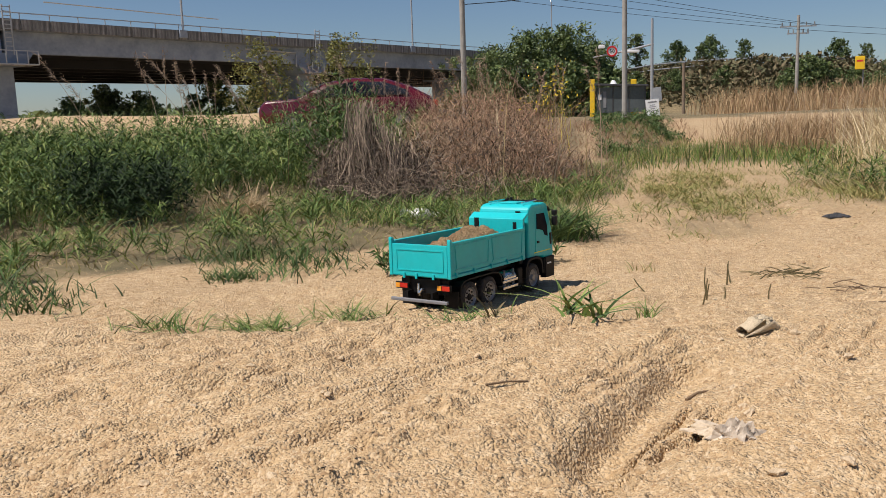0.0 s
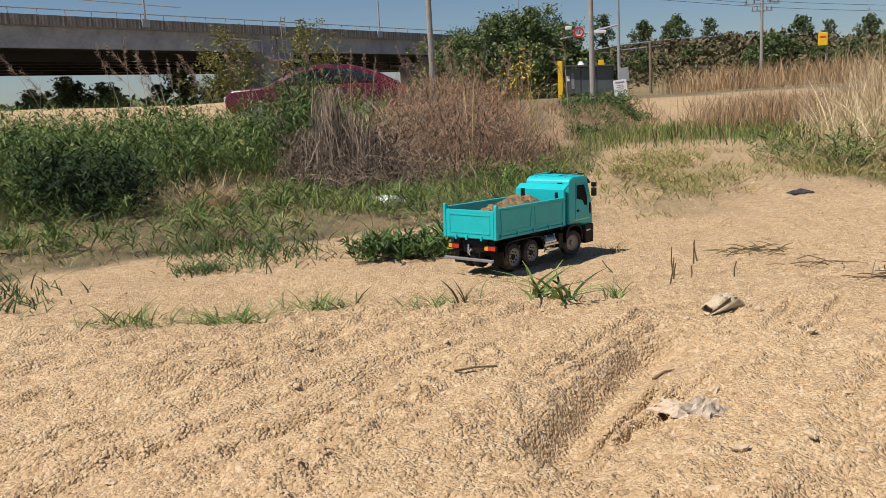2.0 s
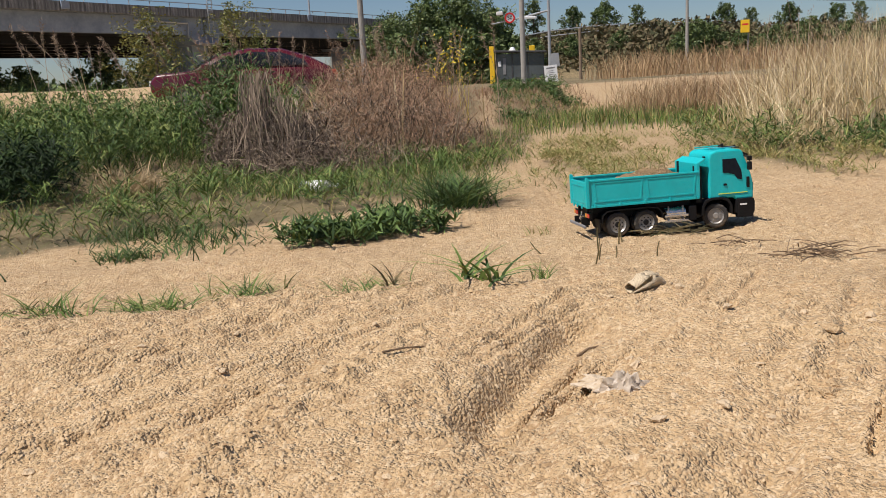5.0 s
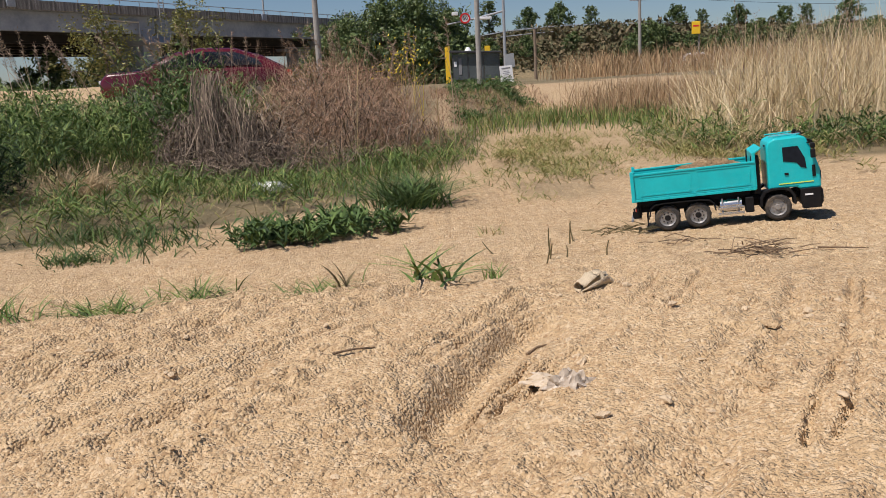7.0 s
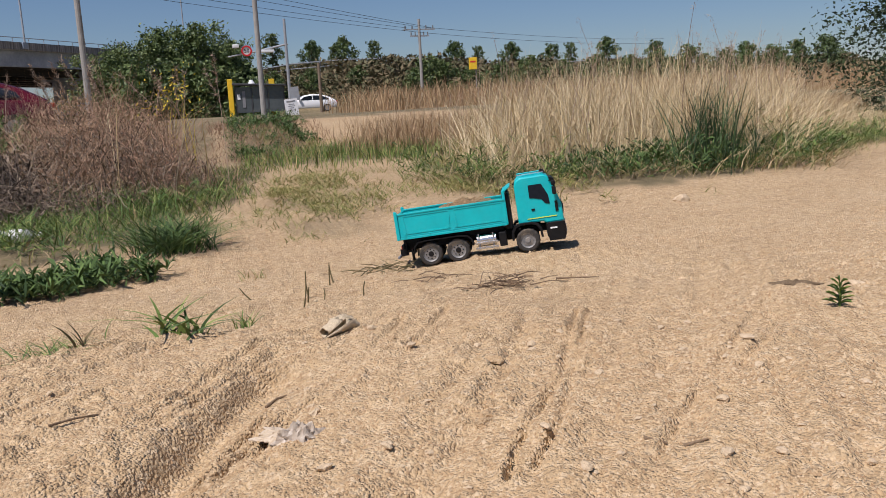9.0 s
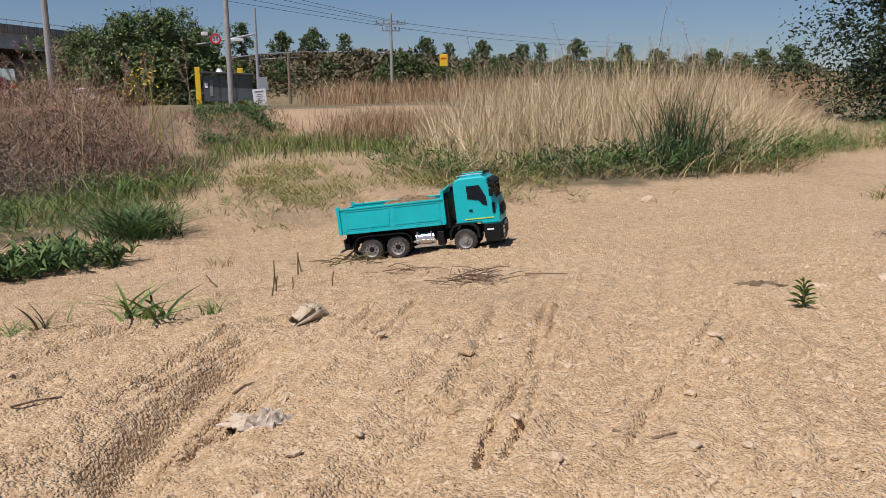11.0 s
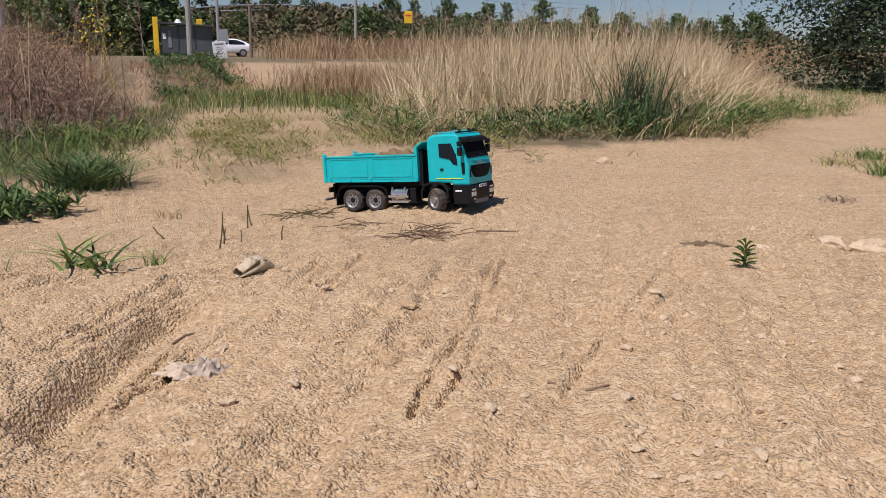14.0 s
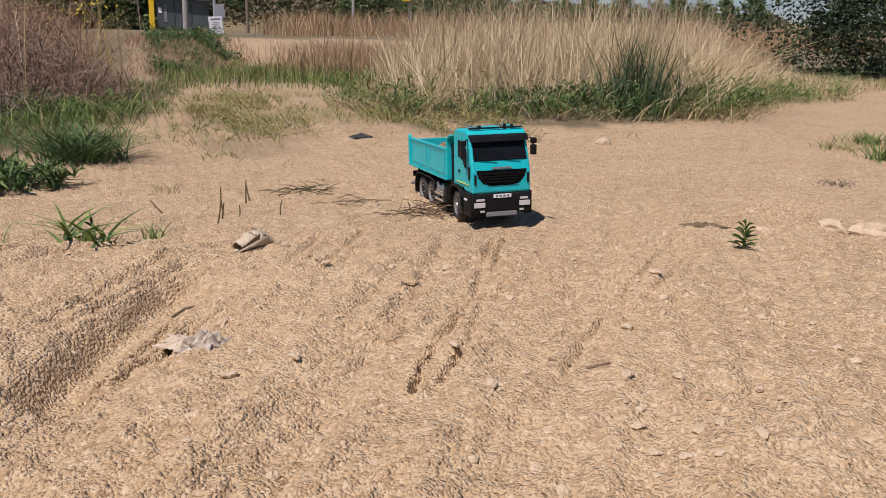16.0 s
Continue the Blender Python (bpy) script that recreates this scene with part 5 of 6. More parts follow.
def shelter():
    sh = root("bus_shelter", pose(3.95, 60, 0.16, 0, 0, -8), "small dark-framed bus shelter with yellow corner posts", "bus shelter")
    part("yellow_post", box(-0.17, 0.17, -0.17, 0.17, 0, 2.55, 0.03), M_YELLOW, sh, "bright yellow post")
    part("yellow_post", box(2.55, 2.95, 1.1, 1.4, 0, 2.5, 0.03), M_YELLOW, sh, "bright yellow post")
    part("roof", prism([(0.15, 2.12), (3.75, 1.95), (3.75, 2.07), (0.15, 2.26)], -0.35, 1.5, 0.02), M_TRIM, sh)
    for i in range(4):
        part("frame_post", box(0.28 + i * 1.08, 0.36 + i * 1.08, -0.04, 0.04, 0, 2.1), M_TRIM, sh)
    for i in range(3):
        part("pane", box(0.37 + i * 1.08, 1.35 + i * 1.08, -0.02, 0.0, 0.25, 1.98), M_SHELTER, sh)
        part("pane", box(0.37 + i * 1.08, 1.35 + i * 1.08, 1.30, 1.32, 0.25, 1.98), M_SHELTER, sh)
    part("notice", box(0.42, 0.62, -0.05, -0.03, 1.15, 1.5), M_WHITE, sh)
    part("notice", box(0.75, 0.95, -0.05, -0.03, 0.6, 1.7), M_GREY, sh)
    part("bench", box(0.5, 3.2, 0.7, 1.1, 0.42, 0.48), M_GREY, sh)
    part("dome", cyl((1.4, 0.5, 2.15), (1.4, 0.5, 2.45), 0.28, 0.1, 14), M_WHITE, sh)
    return sh


shelter()


def utility_pole(x, y, z, h, r, label, arms=()):
    p = root("utility_pole", pose(x, y, z), label, "utility pole", "poles")
    part("shaft", cyl((0, 0, -0.3), (0, 0, h), r, r * 0.7, 12), M_POLE, p)
    for za, half in arms:
        part("crossarm", box(-half, half, -0.06, 0.06, za, za + 0.12), M_GALV, p)
        for k in (-0.9, -0.45, 0.45, 0.9):
            part("insulator", cyl((half * k, 0, za + 0.12), (half * k, 0, za + 0.42), 0.07, 0.05, 8), M_CONC_D, p)
    return p


pole_a = utility_pole(4.18, 40, 0.1, 9.5, 0.13, "tall grey concrete utility pole")
pole_b = utility_pole(22.7, 78, 0.1, 8.1, 0.17, "grey concrete utility pole with crossarms and insulators", ((7.1, 1.5), (6.5, 0.9)))
pole_c = utility_pole(-2.33, 30, 0.1, 7.6, 0.11, "concrete utility pole with small street lamp")
part("lamp_arm", tube([(0, 0, 4.6), (0.3, -0.05, 4.75), (0.5, -0.1, 4.75)], 0.03, None, 6), M_GALV, pole_c)
post = root("wooden_post", pose(10.1, 60, 0.0), "weathered grey wooden post by the road", "post")
part("shaft", cyl((0, 0, -0.3), (0, 0, 3.6), 0.12, 0.1, 10), M_WOOD, post)
lamp = root("sign_gantry", pose(6.69, 50, 0.1), "grey steel post with arm, cameras and a round speed limit sign", "sign gantry")
part("shaft", cyl((0, 0, -0.3), (0, 0, 5.5), 0.10, 0.075, 12), M_GALV, lamp)
part("arm", tube([(0.1, 0, 4.1), (-1.6, 0, 3.75), (-3.3, 0, 3.47)], 0.06, 0.04, 8), M_GALV, lamp)
disc = part("sign_disc", cyl((-2.25, -0.14, 3.77), (-2.25, -0.10, 3.77), 0.29, None, 28), M_WHITE, lamp, "white disc with red ring")
bm = bmesh.new()
for k in range(28):
    a, b = k * math.tau / 28, (k + 1) * math.tau / 28
    q = [(-2.25 + r_ * math.cos(t_), y_, 3.77 + r_ * math.sin(t_)) for t_ in (a, b) for r_ in (0.21, 0.30) for y_ in (-0.165, -0.145)]
    vs = [bm.verts.new(c) for c in q]
    for ids in ((0, 2, 6, 4), (1, 3, 7, 5), (0, 1, 5, 4), (2, 3, 7, 6)):
        bm.faces.new([vs[i] for i in ids])
part("red_ring", bm, M_SIGNRED, disc)
text_mesh("50", 0.30, M_BLACK, disc, pose(-2.25, -0.15, 3.77, 90, 0, 0))
part("camera_box", box(-3.0, -2.65, -0.2, 0.1, 3.95, 4.15, 0.03), M_WHITE, lamp)
part("camera_box", box(-1.7, -0.7, -0.15, 0.05, 3.65, 3.8, 0.03), M_WHITE, lamp, "long white camera housing")
board = root("notice_board", pose(6.54, 48, -0.05, 0, -5, -5), "white notice board leaning on a post, lettered in grey", "notice board")
part("panel", box(-0.36, 0.36, -0.02, 0.02, 0.02, 1.12, 0.005), M_WHITE, board)
for k, (w_, z_) in enumerate(((0.24, 0.98), (0.15, 0.82), (0.2, 0.72), (0.12, 0.62), (0.22, 0.5))):
    part("writing_bar", box(-w_, w_, -0.03, -0.021, z_ - (0.035 if k == 0 else 0.012), z_ + (0.035 if k == 0 else 0.012)), M_GREY, board)
part("back_plate", box(0.05, 0.55, 0.3, 0.33, 1.0, 1.75), M_GALV, board)
part("stand", box(-0.03, 0.03, 0.03, 0.3, 0.0, 1.0), M_GALV, board)
ysign = root("yellow_sign", pose(23.7, 66.1, 2.95, 0, 0, -15), "yellow roadside sign box on a post", "sign")
part("panel", box(-0.32, 0.32, -0.12, 0.12, 0.0, 0.95, 0.03), M_YELLOW, ysign)
part("post", cyl((0.25, 0.17, -3.1), (0.25, 0.17, 0.6), 0.05, None, 10), M_GREY, ysign)
part("writing_bar", box(-0.22, 0.22, -0.128, -0.122, 0.55, 0.68), M_SIGNRED, ysign)
for i, (p, q) in enumerate((((-13.5, 60, 11.0), (21.6, 78, 7.4)), ((-13.4, 60, 11.9), (22.7, 78, 7.5)), ((-11.9, 60, 12.4), (23.9, 78, 7.4)), ((-13.0, 60, 10.2), (23.5, 78, 6.9)), ((22.7, 78, 7.5), (78, 125, 8.9)), ((23.5, 78, 6.9), (78, 125, 8.2)), ((-2.33, 30, 4.3), (4.18, 40, 6.0)))):
    p, q = Vector(p), Vector(q)
    pts = [p.lerp(q, k / 10) - Vector((0, 0, 0.006 * (q - p).length * 4 * (k / 10) * (1 - k / 10))) for k in range(11)]
    tagged(part("overhead_wire", tube(pts, 0.018, None, 4), M_WIRE, None), "thin black overhead wire between poles", "wire", "wires")


def car(name, m, paint, label):
    c = root(name, m, label, "car")
    low = [(-2.2, 0.35), (-2.22, 0.75), (-2.05, 0.95), (-0.9, 1.0), (1.2, 0.98), (2.05, 0.92), (2.2, 0.7), (2.18, 0.32)]
    part("body", prism(low, -0.88, 0.88, 0.09), paint, c, smooth=True)
    roof_ = bmesh.new()
    rings = [(-1.30, 0.97, 0.82), (-0.55, 1.36, 0.68), (0.1, 1.46, 0.64), (0.9, 1.43, 0.64), (1.55, 1.22, 0.68), (2.05, 0.95, 0.78)]
    prev = None
    for x_, z_, w_ in rings:
        cur = [roof_.verts.new((x_, -0.84, 0.9)), roof_.verts.new((x_, -w_, z_ - 0.05)), roof_.verts.new((x_, -w_ + 0.12, z_)), roof_.verts.new((x_, w_ - 0.12, z_)), roof_.verts.new((x_, w_, z_ - 0.05)), roof_.verts.new((x_, 0.84, 0.9))]
        if prev:
            for k in range(5):
                roof_.faces.new((prev[k], prev[k + 1], cur[k + 1], cur[k]))
        prev = cur
    part("cabin", roof_, paint, c, smooth=True)
    for s in (-1, 1):
        gl = bmesh.new()
        f = [(-0.95, 1.0, 0.845), (-0.45, 1.27, 0.735), (0.15, 1.36, 0.70), (0.15, 1.0, 0.845)]
        g = [(0.22, 1.0, 0.845), (0.22, 1.36, 0.70), (0.9, 1.33, 0.71), (1.45, 1.13, 0.77), (1.55, 1.0, 0.83)]
        for q in (f, g):
            gl.faces.new([gl.verts.new((x_, s * (y_ + 0.02), z_)) for x_, z_, y_ in q])
        bmesh.ops.solidify(gl, geom=gl.faces[:], thickness=0.012)
        part("side_window", gl, M_WINDOW, c)
        part("mirror", box(-0.95, -0.75, s * 0.95 - 0.08, s * 0.95 + 0.08, 0.98, 1.12, 0.03), paint, c)
    ws = bmesh.new()
    ws.faces.new([ws.verts.new(q) for q in ((-1.27, -0.74, 1.02), (-1.27, 0.74, 1.02), (-0.58, 0.6, 1.385), (-0.58, -0.6, 1.385))])
    bmesh.ops.solidify(ws, geom=ws.faces[:], thickness=0.012)
    part("windscreen", ws, M_SCREEN_SKY, c)
    for x_ in (-1.35, 1.35):
        for s in (-1, 1):
            wl = part("wheel", cyl((x_, s * 0.72, 0.32), (x_, s * 0.90, 0.32), 0.32, None, 24), M_TYRE, c)
            part("rim", cyl((x_, s * 0.895, 0.32), (x_, s * 0.915, 0.32), 0.2, None, 20), M_RIM, wl)
    for s in (-1, 1):
        part("headlight", box(-2.24, -2.1, s * 0.62 - 0.18, s * 0.62 + 0.18, 0.66, 0.8, 0.03), M_LAMP, c)
        part("tail_light", box(2.1, 2.22, s * 0.65 - 0.16, s * 0.65 + 0.16, 0.7, 0.86, 0.03), M_REDLAMP, c)
    return c


car("red_car", pose(-4.5, 21.5, 0.05, 0, 0, 6), M_RED, "dark red hatchback parked behind the weeds")
white_car = car("white_car", pose(9.6, 70, 0.15, 0, 0, 178), M_WHITE, "white car driving on the far road")

second_car = copy_thing(white_car, pose(145, 72, 0.15))


# trees
def tree_parts(t, h, crown, seed, leaf, n, mat, base=0.25, clumps=16):
    """Trunk, limbs and leaf clumps; crown: half width; base: where the crown starts, as share of the height."""
    g = np.random.default_rng(seed)
    bm = bmesh.new()
    tube([(0, 0, -0.3), (0.02 * h, 0, h * 0.35), (0.0, 0.02 * h, h * 0.8)], 0.022 * h, 0.008 * h, 7, bm)
    cs = []
    for i in range(clumps):
        q = (i + g.uniform(0, 1)) / clumps
        a, zz_ = i * 2.4 + g.uniform(-0.4, 0.4), h * (base + (0.93 - base) * q)
        dome = math.sqrt(max(0.05, 1 - (abs(q - 0.35) / 0.68) ** 2))
        out = crown * g.uniform(0.4, 0.9) * dome
        c = Vector((math.cos(a) * out, math.sin(a) * out, zz_))
        cs.append(c)
        if zz_ > 0.15 * h and i % 2 == 0:
            tube([(0, 0, zz_ * 0.7), c * 0.6 + Vector((0, 0, zz_ * 0.36)), c], 0.008 * h, 0.003 * h, 5, bm)
    cs.append(Vector((0, 0, h * 0.9)))
    part("trunk", bm, M_BARK, t)
    pts = []
    for c in cs:
        rr = crown * g.uniform(0.22, 0.40)
        for s in g.normal(size=(8, 3)) * rr * 0.7:
            pts.append(np.array(c) + s + g.normal(size=(n // (len(cs) * 8) + 1, 3)) * rr * g.uniform(0.16, 0.36))
    pts = np.concatenate(pts)
    pts[:, 2] = np.clip(pts[:, 2], 0.03 * h, h * 1.08)
    v, f = leaves_arrays(pts, leaf * g.uniform(0.6, 1.4, len(pts)), 0.8)
    link("crown", mesh_np("crown", v, f, mat), t)
    return t


protos = []
for k, (h, cr, mat, base, leaf, count) in enumerate(((7.2, 3.1, M_LEAF, 0.05, 0.14, 14000), (3.4, 1.15, M_LEAF, 0.42, 0.10, 3400), (3.4, 2.0, M_LEAF, 0.05, 0.15, 3600), (3.6, 0.85, M_LEAF2, 0.3, 0.09, 2600))):
    x_, y_ = ((2.4, 72.0), (14.3, 90), (24, 81), (21.1, 90.5))[k]
    t = root("tree", pose(x_, y_, hz(x_, y_) - 0.1), "broad leafy green tree behind the road" if k in (0, 2) else "young light green tree on the embankment", "tree", "trees")
    protos.append(tree_parts(t, h, cr, 40 + k, leaf, count, mat, base, 26 if k == 0 else 14))
for x_, y_, k, s_ in ((-0.8, 73, 0, 0.98), (-4.3, 72, 0, 0.80), (4.8, 74, 0, 0.86), (0.6, 70, 2, 1.3), (-2.6, 69, 2, 1.2), (3.4, 69, 2, 1.2), (5.9, 72, 2, 1.2), (-5.8, 71, 2, 1.0),
                      (10.0, 88, 3, 1.25), (17.7, 90, 1, 1.12), (16.6, 90, 3, 0.85), (30.4, 91, 1, 0.95), (33.2, 91, 3, 0.9), (37.5, 92, 1, 1.0), (43, 93, 1, 0.95), (46, 94, 3, 1.0), (52, 96, 1, 1.1), (60, 98, 1, 1.0),
                      (22.3, 80, 2, 0.65), (26.2, 82, 2, 0.85), (29.0, 82, 2, 0.7), (32.5, 83, 2, 0.75), (36, 84, 2, 0.85), (40, 84, 2, 0.8), (44.5, 85, 2, 0.95), (49, 86, 2, 0.9), (54, 88, 2, 1.0), (60, 90, 2, 1.1), (66, 92, 2, 0.9), (71, 94, 2, 1.0), (76, 95, 2, 0.9), (81, 97, 2, 1.0), (88, 99, 2, 1.1), (9.0, 80, 2, 0.7), (12.8, 82, 2, 0.55), (17.5, 83, 2, 0.5),
                      (-30, 88, 2, 1.2), (-36, 92, 2, 1.5), (-43, 90, 2, 1.2), (-25, 96, 2, 1.2), (-50, 95, 2, 1.5), (-40, 70, 2, 0.9), (-35, 74, 2, 0.8)):
    t = copy_thing(protos[k], pose(x_, y_, hz(x_, y_) - 0.15, 0, 0, (x_ * 77 + y_ * 31) % 360))
    t.scale = (s_, s_, s_)
big = root("tree", pose(12.6, 10.2, hz(12.6, 10.2)), "large dark green tree standing at the reed bed's end", "tree", "trees")
tree_parts(big, 3.3, 2.0, 91, 0.042, 52000, material("dark_tree_leaves", [(0.010, 0.022, 0.007), (0.028, 0.05, 0.014), (0.06, 0.09, 0.028)], 0.7, 0.8, island=0.6), 0.03, 44)
yel = root("shrub", pose(-8.6, 27, hz(-8.6, 27)), "yellow-green shrub behind the weeds", "shrub", "shrubs")
tree_parts(yel, 2.5, 1.1, 71, 0.045, 4200, material("yellowing_leaves", [(0.07, 0.085, 0.018), (0.15, 0.16, 0.03), (0.26, 0.24, 0.06)], 0.6, 1.0, island=0.6), 0.1)
copy_thing(yel, pose(-6.1, 27.5, hz(-6.1, 27.5), 0, 0, 140))

# scrub on the embankment, guard rail, distant woods
x, y = scatter(330000, -12, 95, 66, 116, lambda x, y: np.clip((height(x, y) - 0.35) / 1.2, 0, 1) * (0.55 + 0.6 * fbm(x * 0.15, y * 0.15, 3, 3)))
v, f = leaves_arrays(np.stack([x, y, height(x, y) + (0.9 + 1.4 * np.clip(fbm(x * 0.22, y * 0.22, 3, 29), -0.5, 1)) * rng.random(len(x)) ** 1.4], -1), rng.uniform(0.16, 0.42, len(x)), 0.9)
tagged(link("embankment_scrub", mesh_np("embankment_scrub", v, f, M_SCRUB)), "brown and olive scrub covering the road embankment", "scrub", kind="stuff")
rail = root("guard_rail", pose(0, 0, 0), "grey steel guard rail along the embankment top", "guard rail")
prev = None
for k in range(24):
    x_ = 8 + 3.2 * k
    y_ = float(np.interp(x_, [6, 40, 90], [84, 92, 104]))
    z_ = hz(x_, y_)
    part("rail_post", box(x_ - 0.06, x_ + 0.06, y_ - 0.06, y_ + 0.06, z_ - 0.2, z_ + 1.2), M_GALV, rail)
    if prev:
        for dz in (0.6, 1.1):
            part("rail", tube([(prev[0], prev[1], prev[2] + dz), (x_, y_, z_ + dz)], 0.06, None, 5), M_GALV, rail)
    prev = (x_, y_, z_)
pts = []
for _ in range(1500):
    a, d_ = rng.uniform(-1.2, 1.5), rng.uniform(190, 330)
    top = 5 + 7 * (0.5 + 0.5 * math.sin(a * 5.1 + 0.8)) * (0.4 + 0.6 * (a > 0.35)) + 2 * math.sin(a * 23)
    c = np.array([d_ * math.sin(a), d_ * math.cos(a), 0.0])
    q = rng.normal(size=(26, 3)) * (4.5, 4.5, 1.0)
    q[:, 2] = rng.random(26) ** 0.6 * top * (0.75 + 0.25 * (d_ - 190) / 140)
    pts.append(c + q)
v, f = leaves_arrays(np.concatenate(pts), 0.9, 0.9)
tagged(link("far_woods", mesh_np("far_woods", v, f, M_LEAF)), "low wooded hills on the horizon", "woods", kind="stuff")


# ---- the toy dump truck: x forward, rear axle at 0, tyres' foot at z = 0 ----
def dump_truck():
    t = root("toy_dump_truck", pose(0, 0, 0), "turquoise radio-controlled toy dump truck loaded with sand", "toy truck")
    Y = 0.095
    # tipper body
    bed = part("tipper_floor", box(-0.105, 0.27, -Y + 0.004, Y - 0.004, 0.106, 0.114, 0.001), M_TEAL, t)
    for s in (-1, 1):
        y0, y1 = sorted((s * Y, s * (Y - 0.007)))
        board_ = part("side_board", box(-0.100, 0.268, y0, y1, 0.115, 0.196, 0.0012), M_TEAL, t)
        for xa, xb in ((-0.082, 0.076), (0.092, 0.254)):
            yo = s * (Y + 0.0016)
            for bx in ((xa, xb, 0.186, 0.190), (xa, xb, 0.124, 0.128)):
                part("panel_rib", box(bx[0], bx[1], min(yo, s * Y), max(yo, s * Y), bx[2], bx[3]), M_TEAL, board_)
            for xe, dx in ((xa, 0.010), (xb, -0.010)):
                part("panel_rib", prism([(xe, 0.188), (xe + 0.004, 0.188), (xe + 0.004 + dx * 0.6, 0.126), (xe + dx * 0.6, 0.126)], min(yo, s * Y), max(yo, s * Y)), M_TEAL, board_)
        part("top_rail", box(-0.100, 0.268, min(s * (Y + 0.003), s * (Y - 0.009)), max(s * (Y + 0.003), s * (Y - 0.009)), 0.193, 0.199, 0.001), M_TEAL, board_)
        part("sill_rail", box(-0.100, 0.268, min(s * (Y + 0.002), s * (Y - 0.007)), max(s * (Y + 0.002), s * (Y - 0.007)), 0.106, 0.1145, 0.001), M_TEAL, board_)
        for k in range(5):
            x_ = -0.08 + k * 0.083
            part("hinge", box(x_ - 0.003, x_ + 0.003, min(s * (Y + 0.0045), s * Y), max(s * (Y + 0.0045), s * Y), 0.108, 0.120), M_TEAL, board_)
        part("corner_post", prism([(-0.109, 0.106), (-0.097, 0.106), (-0.097, 0.203), (-0.100, 0.207), (-0.107, 0.209), (-0.109, 0.205)], s * Y - 0.005, s * Y + 0.005, 0.0015), M_TEAL, t)
    gate = part("tailgate", box(-0.108, -0.100, -Y + 0.006, Y - 0.006, 0.108, 0.192, 0.0012), M_TEAL, t)
    for bx in ((-0.075, 0.075, 0.176, 0.179), (-0.075, 0.075, 0.122, 0.125)):
        part("panel_rib", box(-0.1095, -0.108, bx[0], bx[1], bx[2], bx[3]), M_TEAL, gate)
    for y_ in (-0.075, 0.075):
        part("panel_rib", box(-0.1095, -0.108, y_ - 0.002, y_ + 0.002, 0.122, 0.179), M_TEAL, gate)
    for y_ in (-0.045, 0.01, 0.05):
        part("hinge", box(-0.112, -0.108, y_ - 0.003, y_ + 0.003, 0.102, 0.116), M_TEAL, gate)
    part("headboard", prism([(0.262, 0.108), (0.272, 0.108), (0.272, 0.222), (0.292, 0.236), (0.290, 0.240), (0.262, 0.224)], -Y + 0.001, Y - 0.001, 0.0012), M_TEAL, t)
    # load of sand
    bm, n_, m_ = bmesh.new(), 34, 18
    g = [[bm.verts.new((-0.098 + 0.358 * i / n_, -0.086 + 0.172 * j / m_, 0.160 + 0.052 * math.exp(-(((i / n_ - 0.66) / 0.36) ** 2 + ((j / m_ - 0.5) / 0.42) ** 2)) + 0.016 * noise.noise(Vector((i * 0.35, j * 0.35, 2))) + 0.004 * random.uniform(-1, 1))) for j in range(m_ + 1)] for i in range(n_ + 1)]
    for i in range(n_):
        for j in range(m_):
            bm.faces.new((g[i][j], g[i + 1][j], g[i + 1][j + 1], g[i][j + 1]))
    bmesh.ops.solidify(bm, geom=bm.faces[:], thickness=0.02)
    part("sand_load", bm, M_LOAD, t, "heap of orange-tan gravelly sand")
    # chassis
    for s in (-1, 1):
        part("chassis_rail", box(-0.085, 0.42, s * 0.035 - 0.005, s * 0.035 + 0.005, 0.062, 0.082, 0.001), M_BLACK, t)
        part("subframe", box(-0.095, 0.265, s * 0.05 - 0.006, s * 0.05 + 0.006, 0.083, 0.105, 0.001), M_BLACK, t)
        arc = [(-0.058, 0.052), (-0.055, 0.078), (-0.040, 0.091), (-0.01, 0.0945), (0.108, 0.0945), (0.138, 0.090), (0.152, 0.076), (0.156, 0.052), (0.152, 0.052), (0.148, 0.074), (0.136, 0.086), (0.108, 0.0905), (-0.01, 0.0905), (-0.038, 0.087), (-0.051, 0.075), (-0.054, 0.052)]
        part("mudguard", prism(arc, min(s * 0.048, s * 0.093), max(s * 0.048, s * 0.093)), M_BLACK, t)
        part("tank", cyl((0.168, s * 0.07, 0.062), (0.235, s * 0.07, 0.062), 0.021, None, 18), M_BLACK if s > 0 else M_CHROME, t, "cylindrical tank under the tipper")
        gd = part("side_guard", box(0.160, 0.242, min(s * 0.090, s * 0.094), max(s * 0.090, s * 0.094), 0.052, 0.060, 0.001), M_CHROME, t, "bright metal side guard rails")
        part("guard_bar", box(0.160, 0.242, min(s * 0.090, s * 0.094), max(s * 0.090, s * 0.094), 0.034, 0.042, 0.001), M_CHROME, gd)
        for x_ in (0.175, 0.225):
            part("guard_strut", box(x_ - 0.002, x_ + 0.002, min(s * 0.084, s * 0.0898), max(s * 0.084, s * 0.0898), 0.034, 0.088), M_GREY, gd)
        part("battery_box", box(0.246, 0.272, min(s * 0.05, s * 0.092), max(s * 0.05, s * 0.092), 0.035, 0.085, 0.003), M_BLACK, t)
        lt = part("tail_lamp", box(-0.098, -0.090, s * 0.068 - 0.022, s * 0.068 + 0.022, 0.070, 0.088, 0.0015), M_BLACK, t)
        part("red_lens", box(-0.1005, -0.098, s * 0.068 - 0.020, s * 0.068 + 0.004, 0.073, 0.085), M_REDLAMP, lt)
        part("amber_lens", box(-0.1005, -0.098, s * 0.068 + 0.006, s * 0.068 + 0.019, 0.073, 0.085), M_AMBER, lt)
